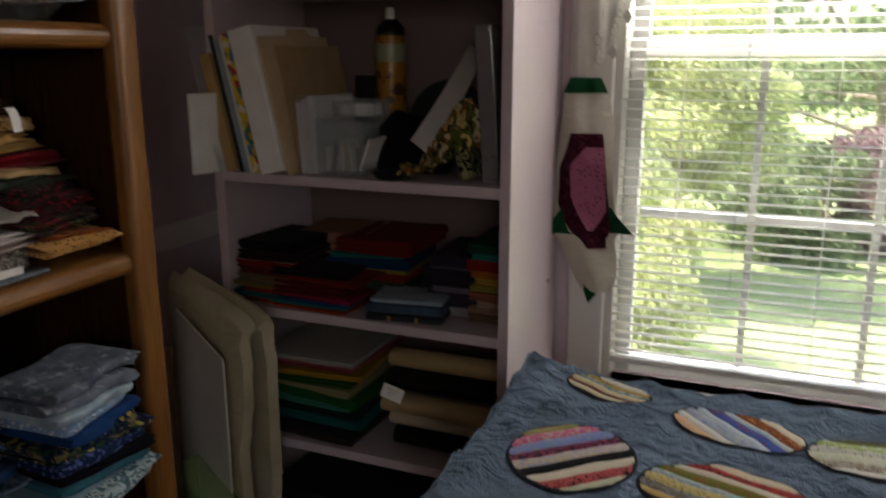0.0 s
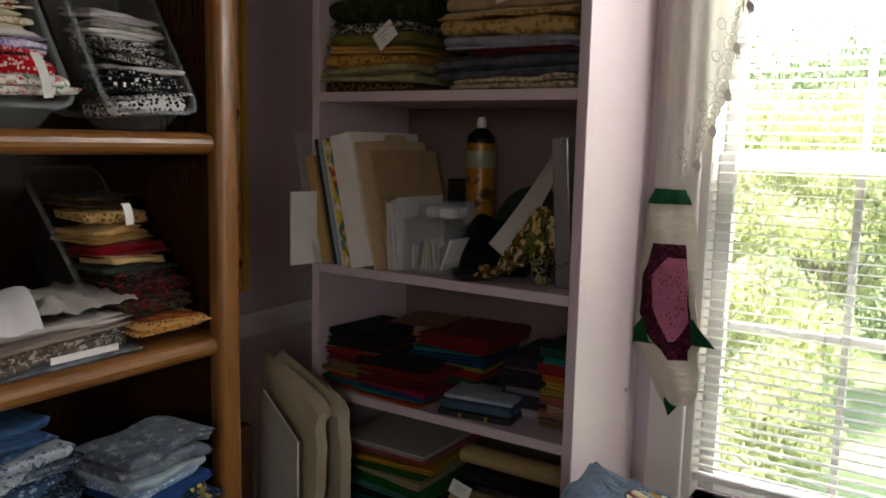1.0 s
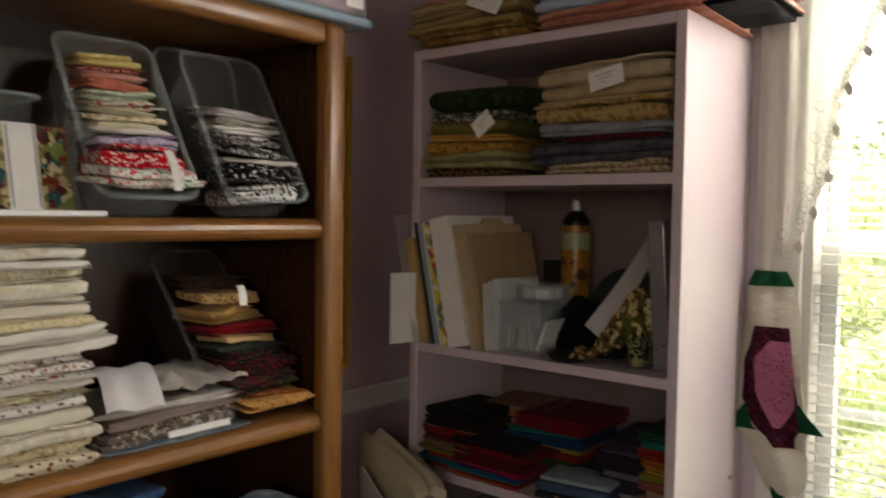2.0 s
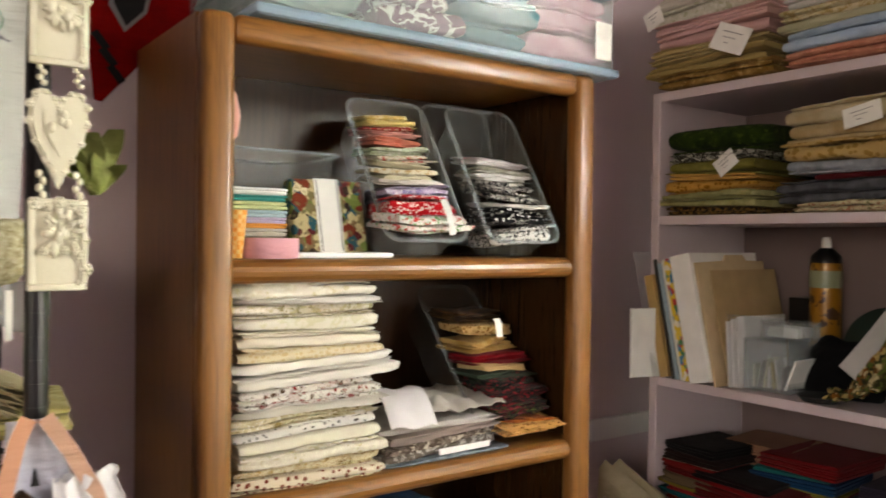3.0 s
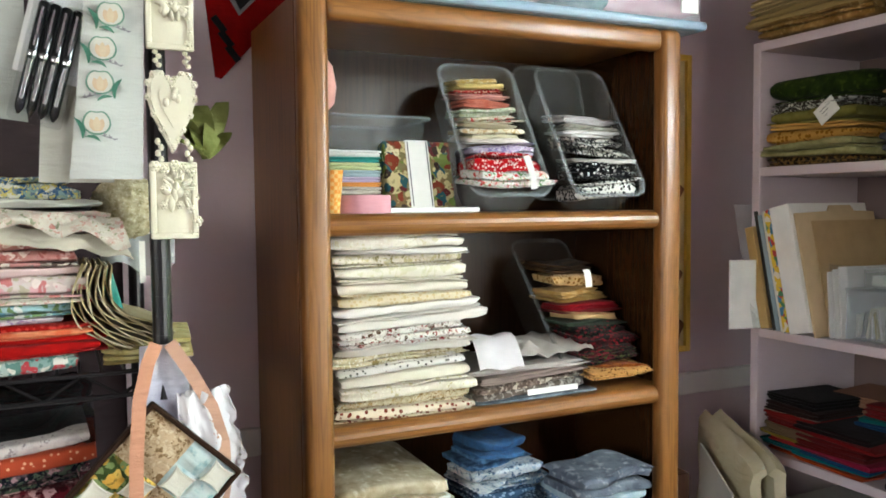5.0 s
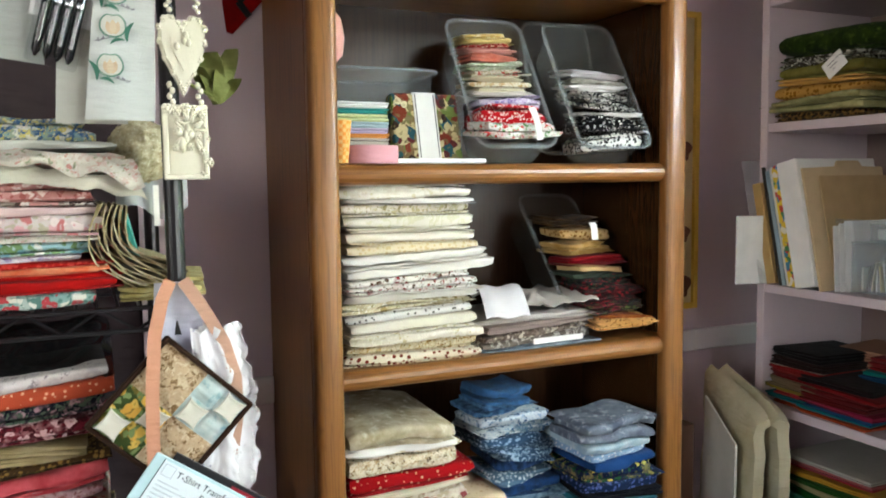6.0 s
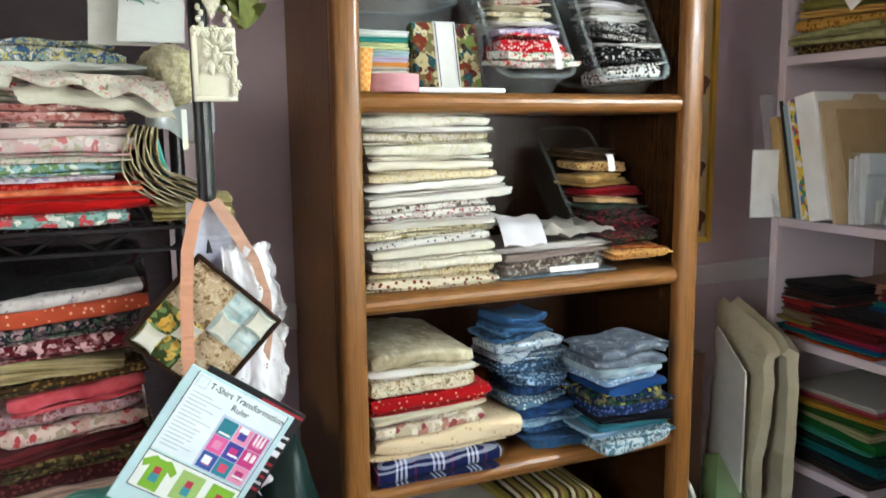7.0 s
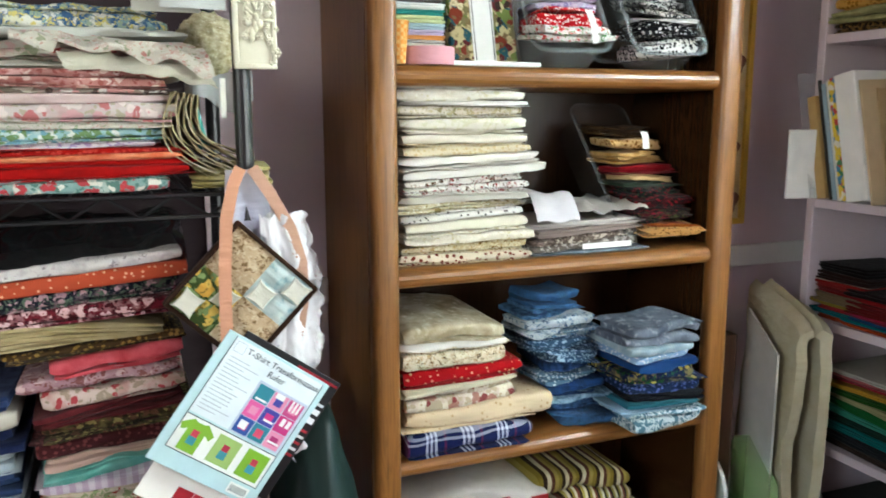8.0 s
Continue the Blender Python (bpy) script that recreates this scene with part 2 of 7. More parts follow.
def outline(bm, pts, thick, m=None, z0=0.0):
    """A flat plate with the outline pts (x, y), from z0 up by thick."""
    lo = [bm.verts.new((x, y, z0)) for x, y in pts]
    hi = [bm.verts.new((x, y, z0 + thick)) for x, y in pts]
    bm.faces.new(lo[::-1])
    bm.faces.new(hi)
    k = len(pts)
    for i in range(k):
        bm.faces.new((lo[i], lo[(i + 1) % k], hi[(i + 1) % k], hi[i]))
    if m is not None:
        for v in lo + hi:
            v.co = m @ v.co
    return bm


# ---- folded cloth ----
def folded_bm(w, d, h, plies=2, seed=0, sag=0.0, loose=1.0, taper=0.0, soft=0.0):
    """Folded cloth: front fold at x = 0, reaching back to -d, w wide about y = 0, resting on z = 0."""
    rnd = random.Random(seed)
    bm = bmesh.new()
    ny, nf, nd = 20, 8, 3
    # a few thick turns of the cloth with thin loose leaves between them
    parts_ = []
    for p in range(plies):
        parts_.append([rnd.uniform(0.7, 1.3), False])
        if h / plies > 0.007 and rnd.random() < 0.75:
            parts_.append([rnd.uniform(0.14, 0.26), True])
    rnd.shuffle(parts_)
    total = sum(p[0] for p in parts_)
    swell = rnd.uniform(0, 60)
    zb = 0.0
    last = None
    for n, (share, leaf) in enumerate(parts_):
        t = h * share / total
        hh = t * rnd.uniform(0.90, 0.99)
        fx = (rnd.uniform(-0.007, 0.003) if leaf else rnd.uniform(-0.006, 0.0)) * loose * (len(parts_) > 1)
        y0 = -w / 2 + rnd.uniform(-0.004, 0.006) * loose * (1.7 if leaf else 1.0)
        y1 = w / 2 + rnd.uniform(-0.011, 0.004) * loose * (1.7 if leaf else 1.0)
        skew = rnd.uniform(-0.010, 0.010) * loose
        s = rnd.uniform(0, 50)
        prof = [(-d + (d - hh * 0.45) * i / nd, -1.0) for i in range(nd + 1)]
        for i in range(1, nf):
            a = -math.pi / 2 + math.pi * i / nf
            prof.append((-hh * 0.45 + hh * 0.45 * max(0.0, math.cos(a)) ** (0.58 + 0.35 * soft), math.copysign(abs(math.sin(a)) ** (0.68 + 0.28 * soft), math.sin(a))))
        prof += [(-d + (d - hh * 0.45) * i / nd, 1.0) for i in range(nd, -1, -1)]
        rings = []
        for j in range(ny + 1):
            v = -1 + 2 * j / ny
            y = y0 + (y1 - y0) * (j / ny)
            thick = (1 + taper * v) * (1 - 0.22 * abs(v) ** 20 - 0.06 * v * v) * (1 + 0.22 * loose * noise.noise(Vector((y * 11 + s, seed * 0.37, 1.3))))
            dip = noise.noise(Vector((y * 16 + swell, seed * 0.21, 4.0))) * min(0.0048, 0.20 * h) * loose
            ring = []
            for x, z in prof:
                fine = noise.noise(Vector((y * 38 + s, x * 20, z * 1.1 + s))) * min(0.0019, 0.11 * hh) * loose
                edge = noise.noise(Vector((y * 13 + s, z * 0.4, seed))) * 0.008 * loose + noise.noise(Vector((y * 45 + s, z, seed))) * 0.0018 * loose
                zz = (zb + t / 2) * (1 + taper * v) + z * hh / 2 * thick + dip * min(1.0, zb / h + 0.3) + fine - sag * v * v * (0.3 + 0.7 * (zb + t) / h)
                front = 1.0 if x > -0.05 else 0.35
                ring.append(bm.verts.new((x + fx + edge * front + skew * v * front - 0.004 * abs(v) ** 8 * loose, y + edge * 0.4 * (abs(v) > 0.99), max(zz, 0.0))))
            rings.append(ring)
        k = len(prof)
        for a, b in zip(rings, rings[1:]):
            for i in range(k):
                bm.faces.new((a[i], a[(i + 1) % k], b[(i + 1) % k], b[i]))
        bm.faces.new(rings[0])
        bm.faces.new(rings[-1][::-1])
        if last is not None:
            # the cloth turns over at the back from one layer into the next
            for ra, rb, rc, rd in zip(last, last[1:], rings, rings[1:]):
                bm.faces.new((ra[-1], rb[-1], rd[0], rc[0]))
        last = rings
        zb += t
    return bm


FOLDS = [0]


def fold(m, w, d, h, material, label, group, plies=None, sag=0.0, loose=1.0, category="folded fabric", name="folded_fabric", taper=0.0, soft=0.0):
    FOLDS[0] += 1
    rnd = random.Random(FOLDS[0] * 77)
    k = plies or (1 if h < 0.012 else rnd.choice((1, 1, 1, 2)) if h < 0.03 else rnd.choice((1, 2, 2, 3)))
    return solo(name, folded_bm(w, d, h, k, FOLDS[0], sag, loose, taper, soft), material, m, label, category, group, smooth=True)


def stack(front, yc, z, items, group, turn=0.0, depth=0.26, jitter=0.008, yawj=3.0, where="on the oak shelf", soft=0.0, lean_to=0.0):
    """A pile of folded cloths. front: place of the front edge; items: (material, width, height, words[, options])."""
    base = pose(0, 0, 0, 0, 0, turn)
    slope = 0.0
    for i, it in enumerate(items):
        mat, w, h, words = it[:4]
        opt = dict(it[4]) if len(it) > 4 else {}
        dx, dy, yaw, tilt = opt.pop("dx", 0), opt.pop("dy", 0), opt.pop("yaw", 0), opt.pop("tilt", 0)
        dep = opt.pop("depth", depth)
        rnd = random.Random(hash((round(front * 1000), round(yc * 1000), i)) % 9973)
        # thicker at one end: the pile above leans with it, within bounds
        goal = lean_to * min(1.0, (i + 1) / 6)
        rise = max(goal - 0.06, min(goal + 0.06, slope + 0.5 * (goal - slope) + rnd.uniform(-0.04, 0.04) + 0.02 * tilt)) - slope
        rise = max(-0.5 * h / w, min(0.5 * h / w, rise))
        at = pose(front + dx + rnd.uniform(-jitter, jitter), yc + dy + rnd.uniform(-jitter, jitter), z, math.degrees(slope), rnd.uniform(-1.2, 1.2), yaw + rnd.uniform(-yawj, yawj))
        fold(base @ at, w, dep, h, mat, f"{words} folded {where}", group, taper=rise * w / (2 * h), **{"soft": soft, **opt})
        slope += rise
        z += h * 0.965
    return z

# ---- the room ----
WX, NY, EX, SY, CEIL = -1.40, 1.885, 2.3, -1.7, 2.44


def structure(name, bm, material, label, category):
    return tagged(link_bm(name, bm, material), label, category, kind="structure")


structure("floor", boxed(WX - 0.15, EX + 0.15, SY - 0.15, NY + 0.15, -0.08, 0.0), floor_wood, "brown wooden floor of the sewing room", "floor")
structure("ceiling", boxed(WX - 0.15, EX + 0.15, SY - 0.15, NY + 0.15, CEIL, CEIL + 0.1), ceiling_dimmed, "unseen ceiling, coloured dark to cut bounced light", "ceiling")
structure("wall_west", boxed(WX - 0.15, WX, SY - 0.15, NY + 0.15, 0, CEIL), wall_paint, "mauve painted wall behind the bookcase", "wall")
structure("wall_east", boxed(EX, EX + 0.15, SY - 0.15, NY + 0.15, 0, CEIL), wall_paint, "mauve painted wall", "wall")
# the opening is cut for the added window
south = bmesh.new()
for x0, x1, z0, z1 in ((WX, 0.45, 0, CEIL), (1.30, EX, 0, CEIL), (0.45, 1.30, 0, 0.60), (0.45, 1.30, 2.10, CEIL)):
    box(south, x0, x1, SY - 0.15, SY, z0, z1)
structure("wall_south", south, wall_paint, "mauve painted wall with an opening for the added window", "wall")

WIN_L, WIN_R, WIN_B, WIN_T = -0.415, 0.435, 0.60, 2.10
WIN2_L, WIN2_R = 1.28, 2.13
north = bmesh.new()
for x0, x1, z0, z1 in ((WX, WIN_L, 0, CEIL), (WIN_R, WIN2_L, 0, CEIL), (WIN2_R, EX, 0, CEIL), (WIN_L, WIN_R, 0, WIN_B), (WIN_L, WIN_R, WIN_T, CEIL), (WIN2_L, WIN2_R, 0, WIN_B), (WIN2_L, WIN2_R, WIN_T, CEIL)):
    box(north, x0, x1, NY, NY + 0.15, z0, z1)
structure("wall_north", north, wall_paint, "mauve painted wall with two windows", "wall")

# picture-height rail on the west wall
for y0, y1 in ((SY, 0.335), (1.145, NY)):
    b = boxed(WX, WX + 0.016, y0, y1, 0.900, 0.958, 0.004)
    structure("trim", b, rail_paint, "pale grey painted chair rail along the mauve wall", "chair rail")
structure("baseboard", boxed(WX, WX + 0.015, SY, NY, 0, 0.10, 0.003), white_trim, "white painted baseboard", "baseboard")

glass = Nodes("window_glass")
glass.finish((1, 1, 1, 1), 0.0)
g_tr, g_gl, g_mix, g_fr = glass.add("ShaderNodeBsdfTransparent"), glass.add("ShaderNodeBsdfGlossy", Roughness=0.02), glass.add("ShaderNodeMixShader"), glass.add("ShaderNodeFresnel", IOR=1.45)
glass.link(g_fr.outputs[0], g_mix.inputs[0])
glass.link(g_tr.outputs[0], g_mix.inputs[1])
glass.link(g_gl.outputs[0], g_mix.inputs[2])
glass.link(g_mix.outputs[0], glass.t.nodes["Material Output"].inputs["Surface"])
glass = glass.m


def window(name, x0, x1, label, m=None):
    """A double-hung window of three by two panes in each sash, with casing and stool."""
    w = thing(name, m or pose(0, 0, 0), label, "window", kind="structure")
    zb, zt, mid = WIN_B, WIN_T, 1.362
    for a, b in ((x0 - 0.082, x0), (x1, x1 + 0.082)):
        part("casing", boxed(a, b, NY - 0.020, NY, zb - 0.02, zt + 0.082, 0.004), white_trim, w)
    part("casing", boxed(x0, x1, NY - 0.020, NY, zt, zt + 0.082, 0.004), white_trim, w)
    part("window_sill", boxed(x0 - 0.10, x1 + 0.10, NY - 0.055, NY + 0.06, zb - 0.022, zb, 0.005), white_trim, w)
    for a, b in ((x0, x0 + 0.018), (x1 - 0.018, x1)):
        part("jamb", boxed(a, b, NY, NY + 0.14, zb, zt), white_trim, w)
    part("jamb", boxed(x0 + 0.018, x1 - 0.018, NY, NY + 0.14, zt - 0.018, zt), white_trim, w)
    for z0, z1, y in ((zb + 0.002, mid + 0.018, NY + 0.062), (mid - 0.018, zt - 0.02, NY + 0.10)):
        a, b = x0 + 0.02, x1 - 0.02
        st = 0.034
        part("sash_stile", boxed(a, a + st, y, y + 0.032, z0, z1, 0.002), sash_backlit, w)
        part("sash_stile", boxed(b - st, b, y, y + 0.032, z0, z1, 0.002), sash_backlit, w)
        part("sash_rail", boxed(a + st, b - st, y, y + 0.032, z0, z0 + 0.045, 0.002), vinyl, w)
        part("sash_rail", boxed(a + st, b - st, y, y + 0.032, z1 - 0.036, z1, 0.002), vinyl, w)
        gx0, gx1, gz0, gz1 = a + st, b - st, z0 + 0.045, z1 - 0.036
        pw, ph = (gx1 - gx0) / 3, (gz1 - gz0) / 2
        for i in (1, 2):
            part("muntin", boxed(gx0 + pw * i - 0.008, gx0 + pw * i + 0.008, y + 0.006, y + 0.026, gz0, gz1, 0.002), sash_backlit, w)
        for i in range(3):
            part("muntin", boxed(gx0 + pw * i + 0.008, gx0 + pw * (i + 1) - 0.008, y + 0.006, y + 0.026, gz0 + ph - 0.008, gz0 + ph + 0.008, 0.002), sash_backlit, w)
        for i in range(3):
            for j in range(2):
                p = part("pane", boxed(gx0 + pw * i + 0.008, gx0 + pw * (i + 1) - 0.008, y + 0.014, y + 0.018, gz0 + ph * j + (0.008 if j else 0), gz0 + ph * (j + 1) - (0 if j else 0.008)), glass, w)
                p.visible_shadow = False
    return w


window("window_1", WIN_L, WIN_R, "white double-hung window with a grid of panes")
# unseen south window, added as a frame for the fill lamp
window("added_window", -1.30, -0.45, "unseen window added behind the viewer for fill light", pose(0, SY + NY, 0, 0, 0, 180))
window("window_2", WIN2_L, WIN2_R, "white double-hung window beside the first")

slat_n = Nodes("blind_slat_vinyl")
slat_n.finish(rgb("efeeea"), 0.4)
sl_t, sl_m = slat_n.add("ShaderNodeBsdfTranslucent"), slat_n.add("ShaderNodeMixShader", Fac=0.6)
sl_t.inputs["Color"].default_value = rgb("f2f1ec")
slat_n.link(slat_n.b.outputs[0], sl_m.inputs[1])
slat_n.link(sl_t.outputs[0], sl_m.inputs[2])
slat_n.link(sl_m.outputs[0], slat_n.t.nodes["Material Output"].inputs["Surface"])

# a mini blind with open slats
blind = thing("venetian_blind", pose(0.01, NY + 0.022, 0), "white mini blind with open horizontal slats", "window blind")
bw = (WIN_R - WIN_L) / 2 - 0.014
slat_me = None
z, count = 0.672, 0
while z < 2.045:
    if slat_me is None:
        sb = bmesh.new()
        sheet(sb, lambda u, v: Vector((-bw + 2 * bw * u, -0.0125 + 0.025 * v, 0.0022 * math.sin(math.pi * v) + 0.0016 * (0.5 - v))), 1, 4, 0.0006)
        first = part("slat", sb, slat_n.m, blind, smooth=True)
        slat_me = first.data
        first.location = (0, 0, z)
    else:
        s = new("slat", slat_me)
        s.parent = blind
        s.location = (0, 0, z)
    count += 1
    z += 0.0215
part("bottom_rail", boxed(-bw, bw, -0.012, 0.012, 0.640, 0.656, 0.003), vinyl, blind)
part("head_rail", boxed(-bw, bw, -0.014, 0.014, 2.052, 2.082, 0.003), vinyl, blind)
for x in (-0.28, 0.02, 0.30):
    for y in (-0.0135, 0.0135):
        part("ladder_cord", tube(bmesh.new(), (x, y, 0.65), (x, y, 2.06), 0.0007, 5), vinyl, blind)
part("tilt_wand", tube(bmesh.new(), (-0.155, -0.02, 0.85), (-0.155, -0.02, 2.05), 0.003, 6), film_clear, blind)

# ---- oak bookcase ----
oak = thing("oak_bookcase", pose(0, 0, 0), "tall oak bookcase with rounded edges, full of folded fabrics", "bookcase")
OX0, OX1, OY0, OY1 = -1.395, -1.045, 0.335, 1.141
SHELVES = (0.292, 0.660, 1.030, 1.398)


def upright(y0, y1):
    bm = bmesh.new()
    box(bm, OX0, OX1 - 0.03, y0, y1, 0.0, 1.765)
    return bm


part("side_panel", upright(OY0, OY0 + 0.022), oak_up, oak)
part("side_panel", upright(OY1 - 0.022, OY1), oak_up, oak)
# thin linings added over the sides to carry the shaded oak
part("inner_panel", boxed(OX0 + 0.008, OX1 - 0.034, OY0 + 0.022, OY0 + 0.0262, 0.05, 1.742), oak_inside_shade, oak)
part("inner_panel", boxed(OX0 + 0.008, OX1 - 0.034, OY1 - 0.0262, OY1 - 0.022, 0.05, 1.742), oak_inside_shade, oak)
for y0, y1 in ((OY0, OY0 + 0.050), (OY1 - 0.050, OY1)):
    part("stile", boxed(OX1 - 0.034, OX1 + 0.004, y0 - 0.001, y1 + 0.001, 0.0, 1.766, 0.014, 4), oak_up, oak, smooth=True)
part("top_rail", boxed(OX1 - 0.034, OX1 + 0.003, OY0 + 0.048, OY1 - 0.048, 1.722, 1.7655, 0.014, 4), oak_across, oak, smooth=True)
part("top_panel", boxed(OX0, OX1 - 0.03, OY0 + 0.022, OY1 - 0.022, 1.742, 1.764), oak_across, oak)
part("back_panel", boxed(OX0, OX0 + 0.008, OY0 + 0.022, OY1 - 0.022, 0.05, 1.742), oak_inside_shade, oak)
for z in SHELVES:
    bm = bmesh.new()
    n = 8
    prof = [(OX0 + 0.01, z), (OX1 - 0.03, z)]
    for i in range(n + 1):
        a = math.pi / 2 - math.pi * i / n
        prof.append((OX1 - 0.028 + 0.021 * math.cos(a), z - 0.019 + 0.019 * math.sin(a)))
    prof += [(OX0 + 0.01, z - 0.038)]
    ya, yb = OY0 + 0.027, OY1 - 0.027
    lo = [bm.verts.new((x, ya, zz)) for x, zz in prof]
    hi = [bm.verts.new((x, yb, zz)) for x, zz in prof]
    for i in range(len(prof)):
        bm.faces.new((lo[i], lo[(i + 1) % len(prof)], hi[(i + 1) % len(prof)], hi[i]))
    bm.faces.new(lo)
    bm.faces.new(hi[::-1])
    part("shelf", bm, oak_across, oak)
part("plinth", boxed(OX1 - 0.05, OX1 - 0.03, OY0 + 0.05, OY1 - 0.05, 0.0, 0.07), oak_across, oak)

# ---- pale painted bookcase ----
white_case = thing("painted_bookcase", pose(0, 0, 0), "pale pink painted wooden bookcase crammed with cloth and papers", "bookcase")
PX0, PX1, PY0, PY1 = -1.211, -0.531, 1.518, 1.878
PSHELF = (0.17, 0.490, 0.803, 1.103, 1.497)
for a, b in ((PX0, PX0 + 0.022), (PX1 - 0.022, PX1)):
    part("side_panel", boxed(a, b, PY0, PY1, 0.0, 1.798, 0.002), case_paint, white_case)
part("top_panel", boxed(PX0 + 0.022, PX1 - 0.022, PY0, PY1, 1.776, 1.798, 0.002), case_paint, white_case)
# wall mauve taken down, so the recess's shade sits in the colour
part("back_panel", boxed(PX0 + 0.022, PX1 - 0.022, PY1 - 0.006, PY1, 0.05, 1.776), paint("mauve_back_shaded", "75625f", "6b5856", 0.5, 0.15), white_case, "mauve back with the recess's shade in its colour")
for z in PSHELF:
    part("shelf", boxed(PX0 + 0.022, PX1 - 0.022, PY0 + 0.002, PY1 - 0.006, z - 0.022, z, 0.002), case_paint, white_case)

# ---- work table with a denim quilt ----
table = thing("work_table", pose(0, 0, 0), "work table before the window, covered by a denim quilt", "table")
TX0, TX1, TY0, TY1, TZ = -0.462, 1.15, 0.985, 1.485, 0.752
part("tabletop", boxed(TX0, TX1, TY0, TY1, TZ - 0.028, TZ, 0.004), plain("table_laminate", "c9c2b4", 0.4), table)
for x in (TX0 + 0.05, TX1 - 0.05):
    for y in (TY0 + 0.05, TY1 - 0.05):
        part("leg", tube(bmesh.new(), (x, y, 0), (x, y, TZ - 0.028), 0.016, 10), plain("grey_steel", "7d7f82", 0.35, 0.8), table)


def denim():
    n = Nodes("worn_denim")
    v = n.coords((1, 1, 1), False)
    big = n.noise(v, 6.0, 4.0)
    thread = n.noise(n.coords((500, 60, 100), False), 1.0, 2.0)
    col = n.mix(n.ramp(big, [(0.3, BLACK), (0.7, WHITE)]), rgb("5c7087"), rgb("3a4a5e"))
    col = n.mix(n.math("MULTIPLY", thread, 0.5), col, rgb("909dab"))
    n.bump(n.math("ADD", n.math("MULTIPLY", thread, 0.2), n.noise(n.coords((1.0, 1.7, 1.0), False), 16.0, 4.0, 0.6, 1.2)), 1.0, 0.030)
    return n.finish(col, 0.9, 0.0, 0.2)


PATCHES = (
    (-0.320, 1.175, 0.093, 0.098, 0, 0, 128),
    (-0.315, 1.435, 0.075, 0.042, -8, 1, 70),
    (-0.095, 1.355, 0.100, 0.060, -12, 2, 40),
    (-0.105, 1.150, 0.110, 0.075, 5, 4, 60),
    (0.10, 1.33, 0.095, 0.060, 10, 3, 80),
    (0.12, 1.12, 0.10, 0.075, -10, 1, 30),
    (0.32, 1.25, 0.10, 0.075, 15, 0, 60),
)


def quilt_z(x, y):
    """The rumpled height of the quilt over the table top; the patches hold it flatter."""
    loose = 1.0
    for px, py, a, b, _yaw, _cols, _turn in PATCHES:
        loose = min(loose, max(0.22, (math.hypot((x - px) / a, (y - py) / b) - 0.95) / 0.45))
    ridge = 1.0 - abs(noise.noise(Vector((x * 6.5 + 2 * y, y * 6 - 2.5 * x, 5.0))))
    lift = 0.022 * max(0.0, 1 - math.hypot(x - TX0, y - TY1) / 0.16)
    fold = 1.0 - abs(noise.noise(Vector((x * 13 - 4 * y, y * 11 + 3 * x, 9.0))))
    return 0.012 + 0.006 * noise.noise(Vector((x * 5, y * 5, 2.0))) + loose * (0.012 * max(0.0, ridge - 0.80) / 0.20 + 0.006 * max(0.0, fold - 0.82) / 0.18 + 0.0036 * noise.noise(Vector((x * 24, y * 20, 1.0)))) + lift


quilt = thing("denim_quilt", pose(0, 0, TZ), "blue denim quilt with striped oval patches spread over the table", "quilt")


def quilt_sheet(u, v):
    x = TX0 - 0.012 + (TX1 - TX0 + 0.024) * u
    y = TY0 - 0.012 + (TY1 - TY0 + 0.012) * v
    return Vector((x, y, quilt_z(x, y)))


denim_cloth = denim()
part("denim_top", sheet(bmesh.new(), quilt_sheet, 220, 90, 0.004), denim_cloth, quilt, smooth=True)
side = bmesh.new()
sheet(side, lambda u, v: Vector((TX0 - 0.014 - 0.012 * u - 0.008 * math.sin(v * 17) * u, TY0 - 0.012 + (TY1 - TY0 + 0.012) * v, quilt_z(TX0 - 0.012, TY0 + (TY1 - TY0) * v) - 0.28 * u)), 8, 40, 0.003)
part("hanging_edge", side, denim_cloth, quilt, smooth=True)

STRIPES = (
    ("b9b894", "c25a58", "ddd2b8", "1c1a1a", "cdb894", "2a2828", "7f8cc4", "c95a84", "8fa85a"),
    ("3a3a38", "ddd0a8", "8a2420", "d3c49a", "6f8f94", "c9a24a", "dcd8cc"),
    ("d9a06a", "ddd3bd", "a9b0a8", "c4ccd0", "3c63b8", "9cc0d4", "8f5230", "e0d3b4"),
    ("d9d4ca", "8d7f6c", "d7d0c4", "c4bfb4", "9ab04e", "5f6a3a"),
    ("2c2830", "c9a04f", "7a6048", "c9b06a", "8fa8b8", "5f7a34", "d8cdb8", "b5453f", "ddd0b8"),
)


